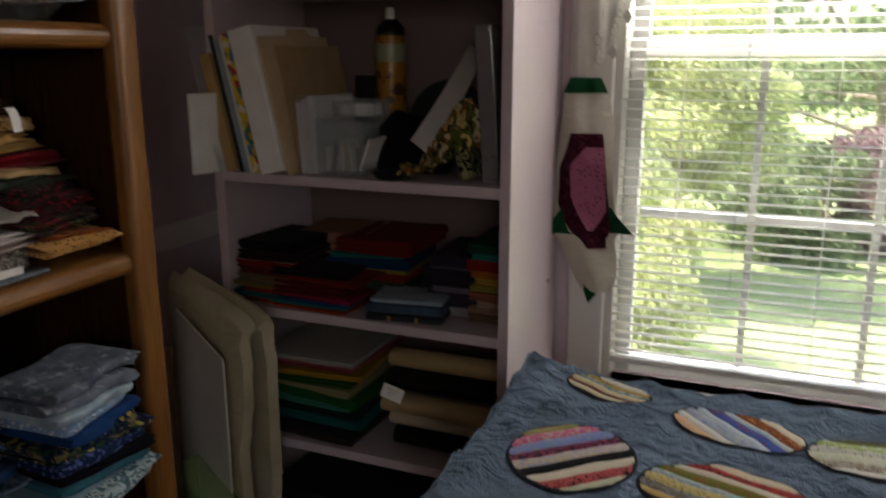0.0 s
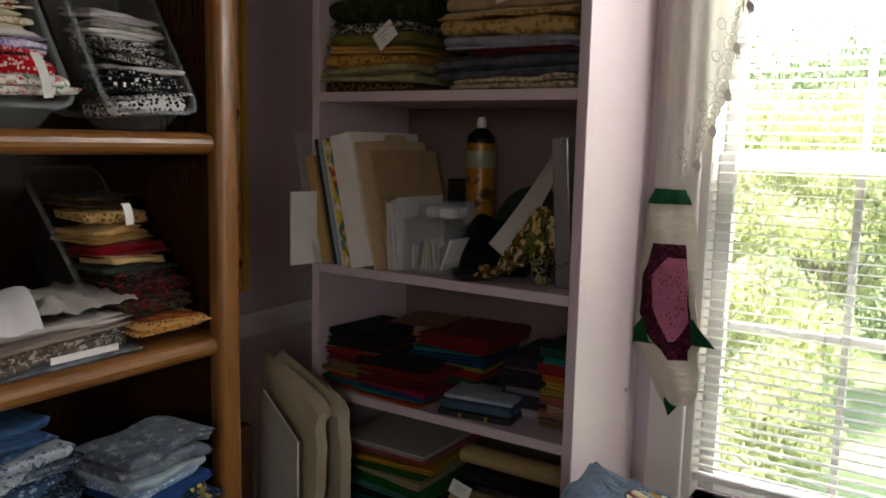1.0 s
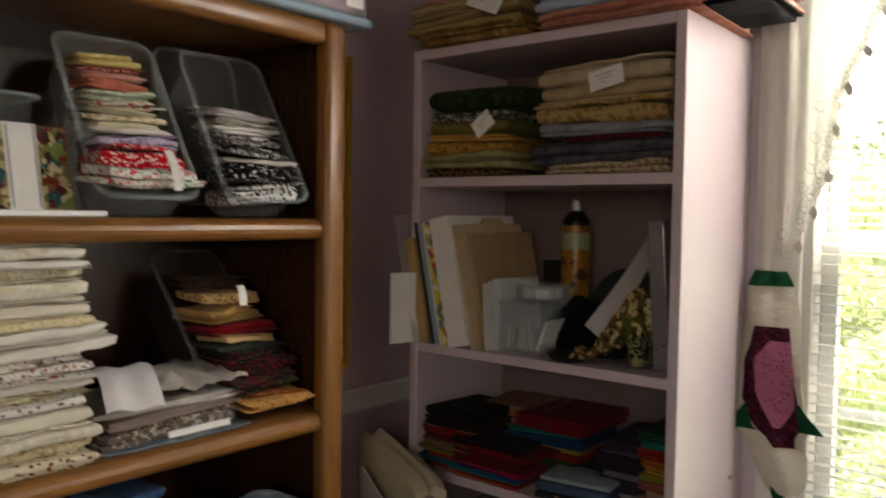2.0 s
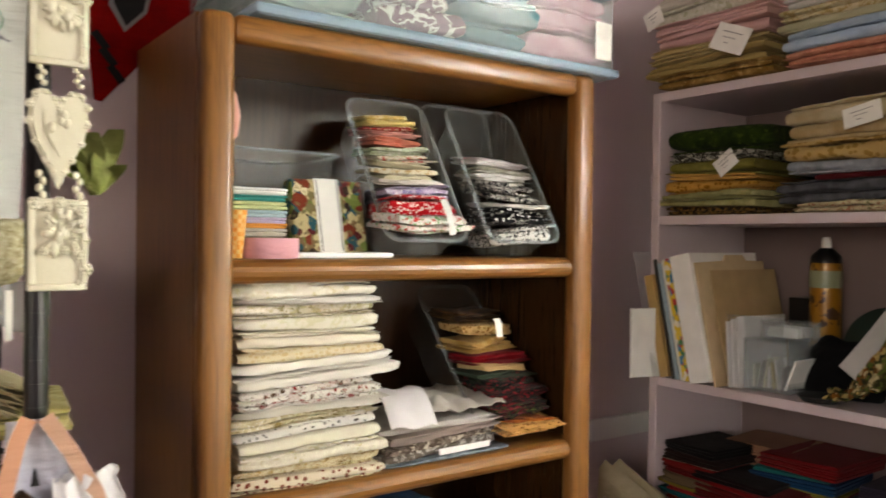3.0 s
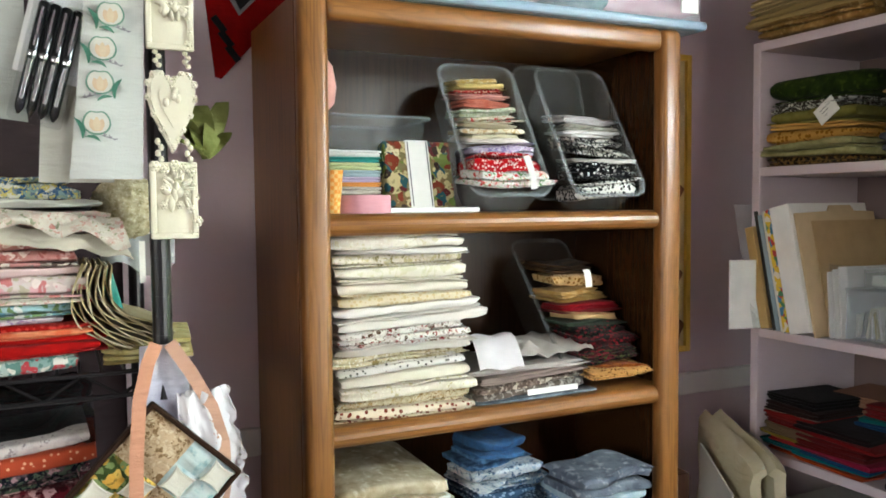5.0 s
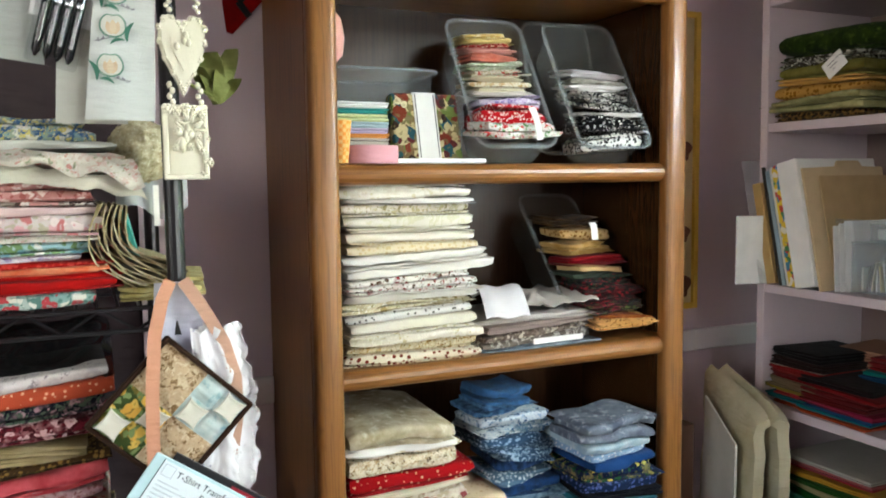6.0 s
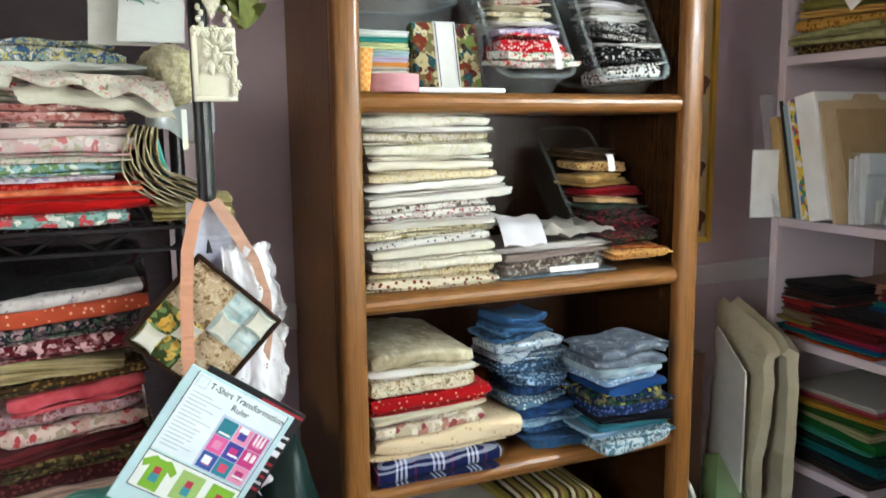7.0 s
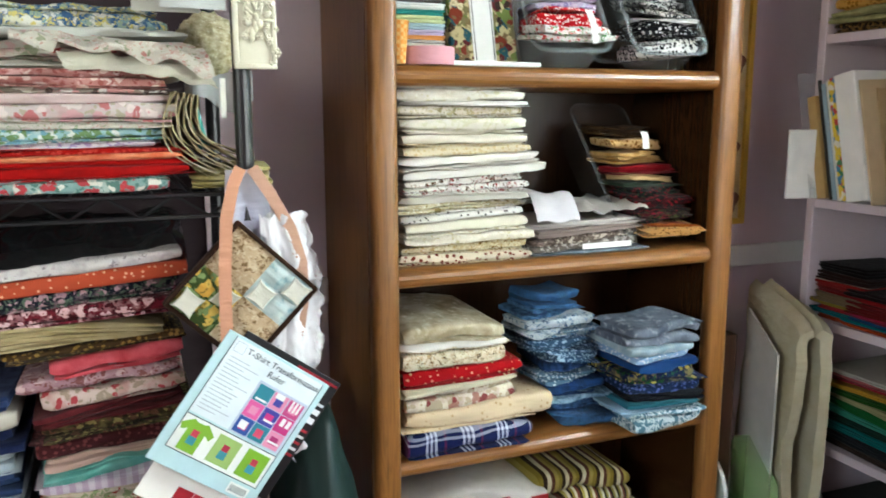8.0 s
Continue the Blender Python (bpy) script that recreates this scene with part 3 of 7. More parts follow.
def oval_patch(x, y, a, b, yaw, cols, turn):
    """An oval pieced from strips of print cloth, edged with a dark line of stitches."""
    c, s = math.cos(radians(yaw)), math.sin(radians(yaw))
    ct, st = math.cos(radians(turn)), math.sin(radians(turn))

    def at(p, q, lift):
        lx, ly = a * (p * ct - q * st), b * (p * st + q * ct)
        wx, wy = x + lx * c - ly * s, y + lx * s + ly * c
        return Vector((wx, wy, quilt_z(wx, wy) + lift))

    edge = bmesh.new()
    sheet(edge, lambda u, v: at((0.93 + 0.11 * v) * math.cos(6.2832 * u), (0.93 + 0.11 * v) * math.sin(6.2832 * u), 0.0024 + 0.0016 * math.sin(3.14 * v)), 56, 3)
    patch = part("oval_patch", edge, fabric("2a3038"), quilt, "oval patch pieced from strips of print cloth", smooth=True)
    n = len(cols)
    rnd = random.Random(round(x * 999))
    cuts = [-0.985] + [-1 + 2 * (k + rnd.uniform(-0.22, 0.22)) / n for k in range(1, n)] + [0.985]
    for k in range(n):
        bm = bmesh.new()

        def strip(u, v, k=k):
            p = cuts[k] + (cuts[k + 1] - cuts[k]) * v
            half = math.sqrt(max(0.0, 1 - p * p)) * 0.985
            return at(p, -half + 2 * half * u, 0.0030 + 0.0016 * max(0.0, math.sin(3.1416 * v)) ** 0.5)

        sheet(bm, strip, 22, 5)
        mat = fabric(cols[k], ("dots", "scroll", "floral")[k % 3], (cols[(k + 2) % n],), (110.0, 110.0, 130.0)[k % 3], 0.24)
        part("strip", bm, mat, patch, smooth=True)
    return patch


for px, py, a, b, yaw, cols, turn in PATCHES:
    oval_patch(px, py, a, b, yaw, STRIPES[cols], turn)

# ---- the garden outside ----
def grass():
    n = Nodes("lawn_grass")
    v = n.coords((1, 1, 1), False)
    a = n.noise(v, 1.2, 5.0)
    b = n.noise(v, 60.0, 3.0)
    col = n.mix(a, rgb("8a9f66"), rgb("abb986"))
    col = n.mix(n.math("MULTIPLY", b, 0.6), col, rgb("5f7d3c"))
    n.bump(b, 0.8, 0.05)
    return n.finish(col, 0.9)


def leafage(name, a, b):
    n = Nodes(name)
    geo = n.add("ShaderNodeNewGeometry")
    col = n.ramp(geo.outputs["Random Per Island"], [(0.0, rgb(a)), (1.0, rgb(b))])
    m = n.finish(col, 0.6)
    tl = n.add("ShaderNodeBsdfTranslucent")
    n.link(col, tl.inputs["Color"])
    mx = n.add("ShaderNodeMixShader", Fac=0.35)
    n.link(n.b.outputs[0], mx.inputs[1])
    n.link(tl.outputs[0], mx.inputs[2])
    n.link(mx.outputs[0], n.t.nodes["Material Output"].inputs["Surface"])
    return m


bark = plain("tree_bark", "8f8676", 0.9, vary=0.3)
GZ = -0.55
ground = bmesh.new()
sheet(ground, lambda u, v: Vector((-120 + 240 * u, NY + 0.16 + 200 * v * v, GZ + 0.25 * noise.noise(Vector((u * 9, v * 9, 0))) * v)), 40, 40)
structure("ground", ground, grass(), "sunlit green lawn outside the window", "lawn")


def leaves_mesh(clumps, count, size, seed):
    """Small bent leaves scattered through ellipsoid clumps (centre, radii)."""
    rnd = random.Random(seed)
    vs, fs = [], []
    for _ in range(count):
        c, r = clumps[rnd.randrange(len(clumps))]
        d = Vector((rnd.gauss(0, 1), rnd.gauss(0, 1), rnd.gauss(0, 1))).normalized() * rnd.random() ** 0.45
        p = Vector((c[0] + d.x * r[0], c[1] + d.y * r[1], c[2] + d.z * r[2]))
        q = Euler((rnd.uniform(0, 6.3), rnd.uniform(0, 6.3), rnd.uniform(0, 6.3))).to_matrix()
        s = size * rnd.uniform(0.5, 1.3)
        k = len(vs)
        for x, y, z in ((-s, 0, 0), (0, -s * 0.45, s * 0.1), (s, 0, 0), (0, s * 0.45, s * 0.1)):
            vs.append(tuple(p + q @ Vector((x, y, z))))
        fs.append((k, k + 1, k + 2, k + 3))
    me = bpy.data.meshes.new("leaves")
    me.from_pydata(vs, [], fs)
    return me


def plant(name, x, y, h, spread, trunk, material, count, size, seed, label, category, low=0.25, limbs=11):
    """A trunk with limbs, and a crown of leaves in uneven clumps."""
    rnd = random.Random(seed)
    t = thing(name, pose(x, y, GZ), label, category)
    bm = bmesh.new()
    clumps = []
    tube(bm, (0, 0, -0.1), (rnd.uniform(-0.2, 0.2), 0, h * 0.55), trunk, 8, trunk * 0.5)
    for i in range(limbs):
        a = rnd.uniform(0, 6.283)
        z0 = h * rnd.uniform(0.08, 0.5)
        tip = Vector((math.cos(a) * spread * rnd.uniform(0.35, 1), math.sin(a) * spread * rnd.uniform(0.35, 1), h * rnd.uniform(low, 1.0)))
        tube(bm, (0, 0, z0), tip, trunk * 0.35, 6, trunk * 0.08)
        for _ in range(3):
            tw = tip + Vector((rnd.uniform(-1, 1), rnd.uniform(-1, 1), rnd.uniform(-0.6, 0.8))) * spread * 0.35
            tube(bm, tip * 0.8, tw, trunk * 0.12, 5, trunk * 0.03)
        r = spread * rnd.uniform(0.28, 0.5)
        clumps.append((tip, (r, r, r * 0.75)))
    part("trunk", bm, bark, t)
    me = leaves_mesh(clumps, count, size, seed)
    me.materials.append(material)
    crown = new("crown", me)
    crown.parent = t
    return t


spring = leafage("spring_leaves", "939f68", "cbcea2")
deep = leafage("deep_leaves", "4a5e40", "8a9870")
plum = leafage("plum_leaves", "6a5054", "94807e")
for x, y, h, r, mat, n, words in ((-1.15, 4.7, 2.2, 0.70, spring, 13000, "yellow-green shrub with bare arching twigs"), (-0.85, 6.9, 2.2, 0.75, spring, 13000, "yellow-green shrub with bare arching twigs"), (-2.3, 6.6, 2.9, 1.2, spring, 9000, "yellow-green shrub near the lawn"), (0.10, 8.3, 1.05, 0.65, deep, 7000, "dark green rounded shrub beside the lawn"), (-1.6, 9.4, 3.2, 1.5, deep, 9000, "tall green shrub behind the others"), (0.95, 8.9, 1.35, 0.72, plum, 8000, "plum-coloured bush at the edge of the lawn"), (2.5, 9.6, 1.5, 0.9, deep, 6000, "dark green rounded shrub beside the lawn")):
    plant("shrub", x, y, h, r, 0.035, mat, int(n * (3.0 if y < 7 else 1.5)), 0.024 if y < 7 else 0.036, int(x * 10 + y * 100), words, "shrub", 0.05, 26)
for x, y, h, r, mat, words in ((-5.5, 14.5, 6.0, 2.8, spring, "tall tree with fresh yellow-green leaves"), (1.3, 13.0, 5.0, 1.9, deep, "broad green tree above the lawn"), (-1.6, 18.5, 5.0, 2.6, spring, "tall tree with fresh yellow-green leaves"), (5.2, 19.5, 6.5, 3.0, deep, "broad green tree above the lawn")):
    plant("tree", x, y, h, r, 0.13, mat, 5500, 0.06, int(y * 10), words, "tree")
far = [((x, 34 + 4 * math.sin(x * 0.7), 1.2 + 1.2 * math.sin(x * 1.3)), (4.5, 3, 2.6)) for x in range(-44, 46, 4)]
me = leaves_mesh(far, 20000, 0.30, 12)
me.materials.append(deep)
tagged(new("far_woods", me), "far green woods behind the garden", "woods", kind="stuff")

# ---- plastic boxes ----
def tub_bm(length, w, h, wall=0.0022, taper=0.86, rim=0.008, corner=0.03):
    """An open tapered box: base at z = 0, length along x from 0, with a turned-out rim."""
    bm = bmesh.new()

    def ring(s, z, grow):
        pts = []
        hx, hy = (length / 2) * s + grow, (w / 2) * s + grow
        c = min(corner, hy * 0.8)
        for cx, cy, a0 in ((hx - c, hy - c, 0), (-hx + c, hy - c, 90), (-hx + c, -hy + c, 180), (hx - c, -hy + c, 270)):
            for k in range(5):
                a = radians(a0 + 22.5 * k)
                pts.append(bm.verts.new((length / 2 + cx + c * math.cos(a), cy + c * math.sin(a), z)))
        return pts

    loops = [ring(taper, 0.0, 0), ring(taper + 0.03, 0.006, 0), ring(1.0, h, -rim), ring(1.0, h, 0), ring(1.0, h - 0.006, 0.0005), ring(1.0, h - 0.007, -rim * 0.5)]
    for a, b in zip(loops, loops[1:]):
        k = len(a)
        for i in range(k):
            bm.faces.new((a[i], a[(i + 1) % k], b[(i + 1) % k], b[i]))
    bm.faces.new(loops[0][::-1])
    return bm


def plastic_box(m, length, w, h, label, corner=0.03, body=None, edge=None):
    """A frosted tub with its thickened rim."""
    t = thing("plastic_box", m, label, "storage box", "plastic boxes on the oak shelves")
    part("box_body", tub_bm(length, w, h, corner=corner), body or tub_smoke, t, smooth=True)
    rimb = bmesh.new()
    pts = []
    hx, hy, c = length / 2, w / 2, corner
    for cx, cy, a0 in ((hx - c, hy - c, 0), (-hx + c, hy - c, 90), (-hx + c, -hy + c, 180), (hx - c, -hy + c, 270)):
        for k in range(5):
            a = radians(a0 + 22.5 * k)
            pts.append(Vector((length / 2 + cx + c * math.cos(a), cy + c * math.sin(a), h)))
    loops = []
    for i, p in enumerate(pts):
        d = (pts[(i + 1) % len(pts)] - pts[i - 1]).normalized()
        side = d.cross(Vector((0, 0, 1)))
        loops.append([rimb.verts.new(p + side * 0.0032 * math.cos(q) + Vector((0, 0, 0.0026 * math.sin(q)))) for q in (0, 1.05, 2.09, 3.14, 4.19, 5.24)])
    for a, b in zip(loops, loops[1:] + loops[:1]):
        for i in range(6):
            rimb.faces.new((a[i], a[(i + 1) % 6], b[(i + 1) % 6], b[i]))
    part("rim", rimb, edge or clear_rim, t, smooth=True)
    return t


clear_rim = clear_plastic("plastic_rim", "a3aaac", 0.36, 0.25)


def leaning(near, u, lift):
    """Frame of a box that leans back: x along u, y level, z out of its opening; near: middle of the near rim."""
    u = Vector(u).normalized()
    y = Vector((-u.y, u.x, 0)).normalized()
    n = u.cross(y)
    m = Matrix((u, y, n)).transposed().to_4x4()
    m.translation = Vector(near) - n * lift
    return m


def leaning_box(near, u, length, w, h, pieces, label, group, aside=0.0, body=None, edge=None, lower=0.0):
    """A shoe-box sized tub leaning back, with a level pile of folded pieces that climbs in it."""
    m = leaning(near, u, h)
    plastic_box(m, length, w, h, label, 0.03, body, edge)
    u = Vector(u).normalized()
    n = m.to_3x3() @ Vector((0, 0, 1))
    yaw = math.degrees(math.atan2(n.y, n.x)) * 0.6
    s = 0.004
    for i, (mat, t, pw, out, words) in enumerate(pieces):
        rnd = random.Random(i * 31 + len(pieces))
        p = Vector(near) + u * s + n * (out - 0.006)
        local = pose(p.x, p.y + aside + rnd.uniform(-0.008, 0.008), p.z - 0.012 - lower, rnd.uniform(-5, 5), rnd.uniform(-4, 8), yaw + rnd.uniform(-6, 6))
        fold(local, pw, 0.085, t, mat, f"{words} folded in a plastic box", group, plies=rnd.choice((1, 2, 3)) if t > 0.013 else 1, loose=1.7)
        s += t * 1.08 / u.z


# ---- things in the oak bookcase ----
F = fabric
G1 = "fabrics in the oak bookcase"

tub = thing("storage_tub", pose(-1.375, 0.805, 1.7665), "long clear plastic tub of pastel clothes on the bookcase", "storage tub")
part("tub_body", tub_bm(0.345, 0.80, 0.17, taper=0.95, rim=0.006), clear_plastic("hazy_tub_plastic", "c3ccd0", 0.26, 0.25), tub, smooth=True)
part("tub_base", boxed(0.005, 0.345, -0.395, 0.395, 0.001, 0.020, 0.008), clear_plastic("blue_grey_plastic", "8fa6b8", 0.75, 0.25), tub, "blue-grey plastic base")
part("lid", boxed(-0.004, 0.35, -0.404, 0.404, 0.170, 0.186, 0.006), clear_plastic("blue_grey_plastic2", "9fb4c4", 0.7, 0.25), tub, "blue-grey plastic lid")
for y, w, col, kind, cols, words in ((-0.30, 0.17, "9ab0aa", "mottle", ("7f9a94",), "pale green"), (-0.09, 0.16, "8a6f7a", "scroll", ("e6dfd8",), "grey-mauve print"), (0.08, 0.17, "4f7880", "plain", (), "blue-grey"), (0.26, 0.19, "d39aa8", "mottle", ("dcb0bb",), "pale pink")):
    fold(pose(-1.045, 0.815 + y, 1.792), w, 0.29, 0.135, F(col, kind, cols, 25.0), f"{words} garment folded in the clear tub", "clothes in the tub", plies=3, loose=1.6, category="garment", name="folded_garment")
card = boxed(0, 0.003, -0.022, 0.022, 0, 0.075)
for k in range(6):
    box(card, 0.003, 0.0036, -0.012 + k * 0.004, -0.0105 + k * 0.004, 0.040, 0.060)
solo("price_tag", card, plain("paper_white", "e9e6df", 0.8), pose(-1.036, 1.152, 1.800), "white paper tag with a bar code in the tub", "tag")

# upper shelf
Z1 = SHELVES[3] + 0.001
plastic_box(pose(-1.365, 0.515, Z1), 0.21, 0.235, 0.18, "clear open plastic box behind the fabric packs", 0.04, clear_plastic("clear_back_tub", "8f9494", 0.11, 0.2))
z = Z1
for col, h in (("b9352f", 0.010), ("d2691f", 0.010), ("8b7f6f", 0.014), ("b9b2a4", 0.014), ("d98b2e", 0.008), ("b7a6c9", 0.010), ("9db8c4", 0.012), ("c4cf8a", 0.014), ("3f8f86", 0.010), ("f0efe8", 0.012)):
    fold(pose(-1.125, 0.455, z), 0.105, 0.11, h, F(col), "small square pack of plain cotton in a rainbow pile", "pack of plain cotton squares", plies=2, loose=0.35, category="fabric pack", name="fabric_pack")
    z += h
solo("tray", boxed(-0.19, 0.0, -0.105, 0.105, 0, 0.009, 0.003), plain("white_card", "e8e8e6", 0.5), pose(-1.085, 0.585, Z1), "thin white card tray under a fabric pack", "tray")
pk = thing("fabric_pack", pose(-1.105, 0.582, Z1 + 0.0095, 0, -14, 0), "square pack of autumn floral prints with a white paper band", "fabric pack")
part("fabric_block", boxed(-0.03, 0, -0.068, 0.068, 0, 0.128, 0.004), F("77704e", "floral", ("7a3a2c", "c3b48c", "5f2a2c", "67743e", "3a2c26", "31545c", "a89a70"), 30.0, 0.46), pk)
part("paper_band", boxed(-0.031, 0.0012, -0.024, 0.022, -0.0008, 0.1288), plain("paper_band_grey", "cfcdc8", 0.8), pk, "white paper band")
for y in (-0.0205, 0.0175):
    part("border_line", boxed(0.0012, 0.0018, y, y + 0.0018, 0.002, 0.126), plain("ink", "3b3c44", 0.8), pk)
roll = bmesh.new()
lathe(roll, [(0.018, 0.0), (0.050, 0.0), (0.051, 0.003), (0.051, 0.029), (0.050, 0.032), (0.018, 0.032)], 32, ring_shaped=True)
solo("ribbon_roll", roll, F("d998a2", "plain"), pose(-1.105, 0.462, Z1), "roll of pink satin ribbon lying flat", "ribbon", smooth=True)
cup = bmesh.new()
lathe(cup, [(0.015, 0), (0.022, 0.075), (0.019, 0.075), (0.013, 0.004)], 20)
solo("cup", cup, F("d98a2c", "check", ("e0b060",), 150.0), pose(-1.085, 0.398, Z1), "small orange gingham cup", "cup", smooth=True)
stem = thing("fabric_tulip", pose(-1.13, 0.404, Z1), "pink cloth tulip on a green stem", "artificial flower")
part("stem", tube(bmesh.new(), (0, 0, 0), (0, 0.0, 0.185), 0.003, 6), plain("leaf_green", "5f8a3c", 0.7), stem)
head = bmesh.new()
lathe(head, [(0.004, 0.18), (0.017, 0.195), (0.021, 0.225), (0.015, 0.26), (0.003, 0.275)], 14)
part("flower_head", head, F("e3a497"), stem, "pale pink flower head", smooth=True)

leaning_box((-1.060, 0.749, Z1 + 0.031), (-0.20, 0.02, 0.275), 0.34, 0.168, 0.085, [
    (F("f1ede6", "floral", ("c23a3a", "5d8a4e"), 60.0, 0.26), 0.030, 0.158, 0.044, "white cherry print cotton"),
    (F("b8202a", "dots", ("f0d9cf",), 95.0, 0.30), 0.036, 0.150, 0.034, "red cotton with tiny white flowers"),
    (F("b3a3bd", "floral", ("7d6f9c", "d9d2dd"), 70.0, 0.3), 0.026, 0.140, 0.020, "lavender floral cotton"),
    (F("e9e0d6"), 0.010, 0.142, 0.022, "pale cream cotton"),
    (F("d2c8a4"), 0.012, 0.130, 0.016, "pale khaki cotton"),
    (F("d9ceb0", "scroll", ("a88d63",), 60.0), 0.012, 0.130, 0.016, "tan print cotton"),
    (F("dcd0ac"), 0.012, 0.130, 0.016, "sand coloured cotton"),
    (F("d7cdb9", "floral", ("b34a45", "a49a78"), 60.0), 0.014, 0.128, 0.012, "cream cotton with red sprigs"),
    (F("b9c0a4", "floral", ("e7e3d4", "8f9a78"), 60.0), 0.018, 0.122, 0.012, "sage floral cotton"),
    (F("c97d68", "mottle", ("b9624f",), 40.0), 0.018, 0.122, 0.010, "salmon cotton"),
    (F("cf8f84"), 0.014, 0.116, 0.008, "dusty pink cotton"),
    (F("a8352f", "dots", ("d9b59a",), 90.0), 0.010, 0.116, 0.008, "red print cotton"),
    (F("d9c06a"), 0.012, 0.112, 0.008, "yellow cotton"),
    (F("d3b457", "scroll", ("efe0a4",), 60.0), 0.012, 0.112, 0.006, "gold print cotton"),
], "frosted plastic box of small folded prints, leaning back", G1, aside=0.006)
band = bmesh.new()
sheet(band, lambda u, v: Vector((0.002 * math.sin(3 * u), -0.009 + 0.018 * v + 0.01 * math.sin(u * 2), -0.02 + 0.085 * u)), 10, 2, 0.001)
solo("tie_band", band, F("ebe7e2"), pose(-1.022, 0.764, Z1 + 0.056, 8, -24, 0) @ Matrix.Scale(0.8, 4), "white cloth band tied round red fabric", "ribbon", smooth=True)
leaning_box((-1.060, 0.978, Z1 + 0.031), (-0.19, 0.02, 0.273), 0.34, 0.168, 0.085, [
    (F("e5e2db", "dots", ("15151a",), 85.0, 0.36), 0.034, 0.140, 0.014, "black and white print cotton"),
    (F("16161a", "dots", ("eceae4",), 70.0, 0.28), 0.032, 0.140, 0.014, "black cotton with white dots"),
    (F("ece9e2"), 0.010, 0.138, 0.010, "white cotton"),
    (F("dedad0", "scroll", ("26262a",), 80.0, 0.6), 0.020, 0.140, 0.014, "white cotton with black scrolls"),
    (F("e2dfd8", "scroll", ("2c2c30",), 95.0, 0.5), 0.020, 0.140, 0.014, "white cotton with black scrolls"),
    (F("efece8"), 0.014, 0.132, 0.014, "white cotton"),
    (F("8f8c80", "mottle", ("b3b0a4",), 50.0), 0.014, 0.130, 0.012, "grey print cotton"),
    (F("efe9ea"), 0.016, 0.134, 0.014, "white cotton"),
], "frosted plastic box of black and white prints, leaning back", G1, aside=0.012)
plastic_box(leaning((-1.235, 0.985, Z1 + 0.024), (-0.10, 0.01, 0.30), 0.05), 0.32, 0.168, 0.05, "empty frosted plastic box leaning behind the others")

# second shelf
Z2 = SHELVES[2] + 0.001
stack(-1.075, 0.533, Z2, [
    (F("dfcfb0", "dots", ("7d3c30",), 52.0, 0.27), 0.262, 0.0193, "cream cotton with rows of red motifs", {"dy": -0.002, "plies": 1}),
    (F("d6c6a0", "floral", ("7d6234", "a3864e"), 90.0, 0.28), 0.264, 0.0193, "tan floral cotton", {"plies": 1, "tilt": 1}),
    (F("e2d7c2", "floral", ("b3a67c", "efe8cf"), 60.0, 0.25), 0.268, 0.0251, "ivory cotton with a pale print", {"plies": 1, "tilt": 1}),
    (F("d8cdb8", "mottle", ("ddd6bd",), 30.0), 0.262, 0.0212, "pale olive cotton", {"tilt": 1, "plies": 1}),
    (F("ece6dc", "dots", ("5a5550",), 66.0, 0.22), 0.248, 0.0174, "white cotton with a grey print", {"dy": -0.01, "plies": 1}),
    (F("cdbf98", "floral", ("8f7d4e", "efe8cf"), 60.0, 0.3), 0.268, 0.0174, "khaki floral cotton", {"plies": 2, "loose": 1.4}),
    (F("ddd5ca", "mottle", ("c9c4b6",), 24.0), 0.262, 0.0174, "grey-white cotton", {"plies": 1, "loose": 1.4}),
    (F("f2ece0", "floral", ("8f3434", "5f4838"), 62.0, 0.25), 0.256, 0.0309, "white cotton with red sprigs", {"plies": 2, "tilt": 1}),
    (F("f0e9de", "mottle", ("e6ddd0",), 20.0), 0.290, 0.0232, "white cotton", {"dy": 0.010, "plies": 1, "loose": 1.5, "tilt": 1}),
    (F("f2ebe0", "mottle", ("e8dfd2",), 14.0), 0.300, 0.0212, "cream-white cotton", {"dy": 0.014, "plies": 1, "loose": 1.6}),
    (F("e0cfa8", "dots", ("c4ab78",), 70.0, 0.3), 0.258, 0.0212, "peach-tan cotton", {"plies": 1, "tilt": -1}),
    (F("ebdfc9"), 0.252, 0.0212, "pale tan cotton", {"plies": 1, "dy": 0.006, "tilt": -1}),
    (F("eae2d0", "scroll", ("cfc8a8",), 40.0, 0.4), 0.266, 0.0289, "ivory cotton with a faint scroll", {"plies": 1, "dy": 0.006, "loose": 1.3}),
    (F("e8dcc8", "floral", ("8d825c", "b3a67c"), 62.0, 0.28), 0.260, 0.0212, "cream cotton with a faint print", {"plies": 1, "tilt": -1}),
    (F("f3ece2"), 0.258, 0.0097, "white cotton", {"loose": 1.5}),
    (F("ece2d2", "floral", ("cbbf9c", "f0ead8"), 40.0, 0.3), 0.246, 0.0261, "pale cream cotton", {"dy": -0.004, "plies": 1, "tilt": -1, "soft": 0.6, "loose": 1.4}),
], G1, depth=0.25)
fold(pose(-1.15, 0.42, Z2 + 0.19, 0, 0, 4), 0.06, 0.22, 0.10, F("6f5433", "mottle", ("4d3a22",), 30.0), "brown cotton tucked beside the cream pile", G1, plies=4)
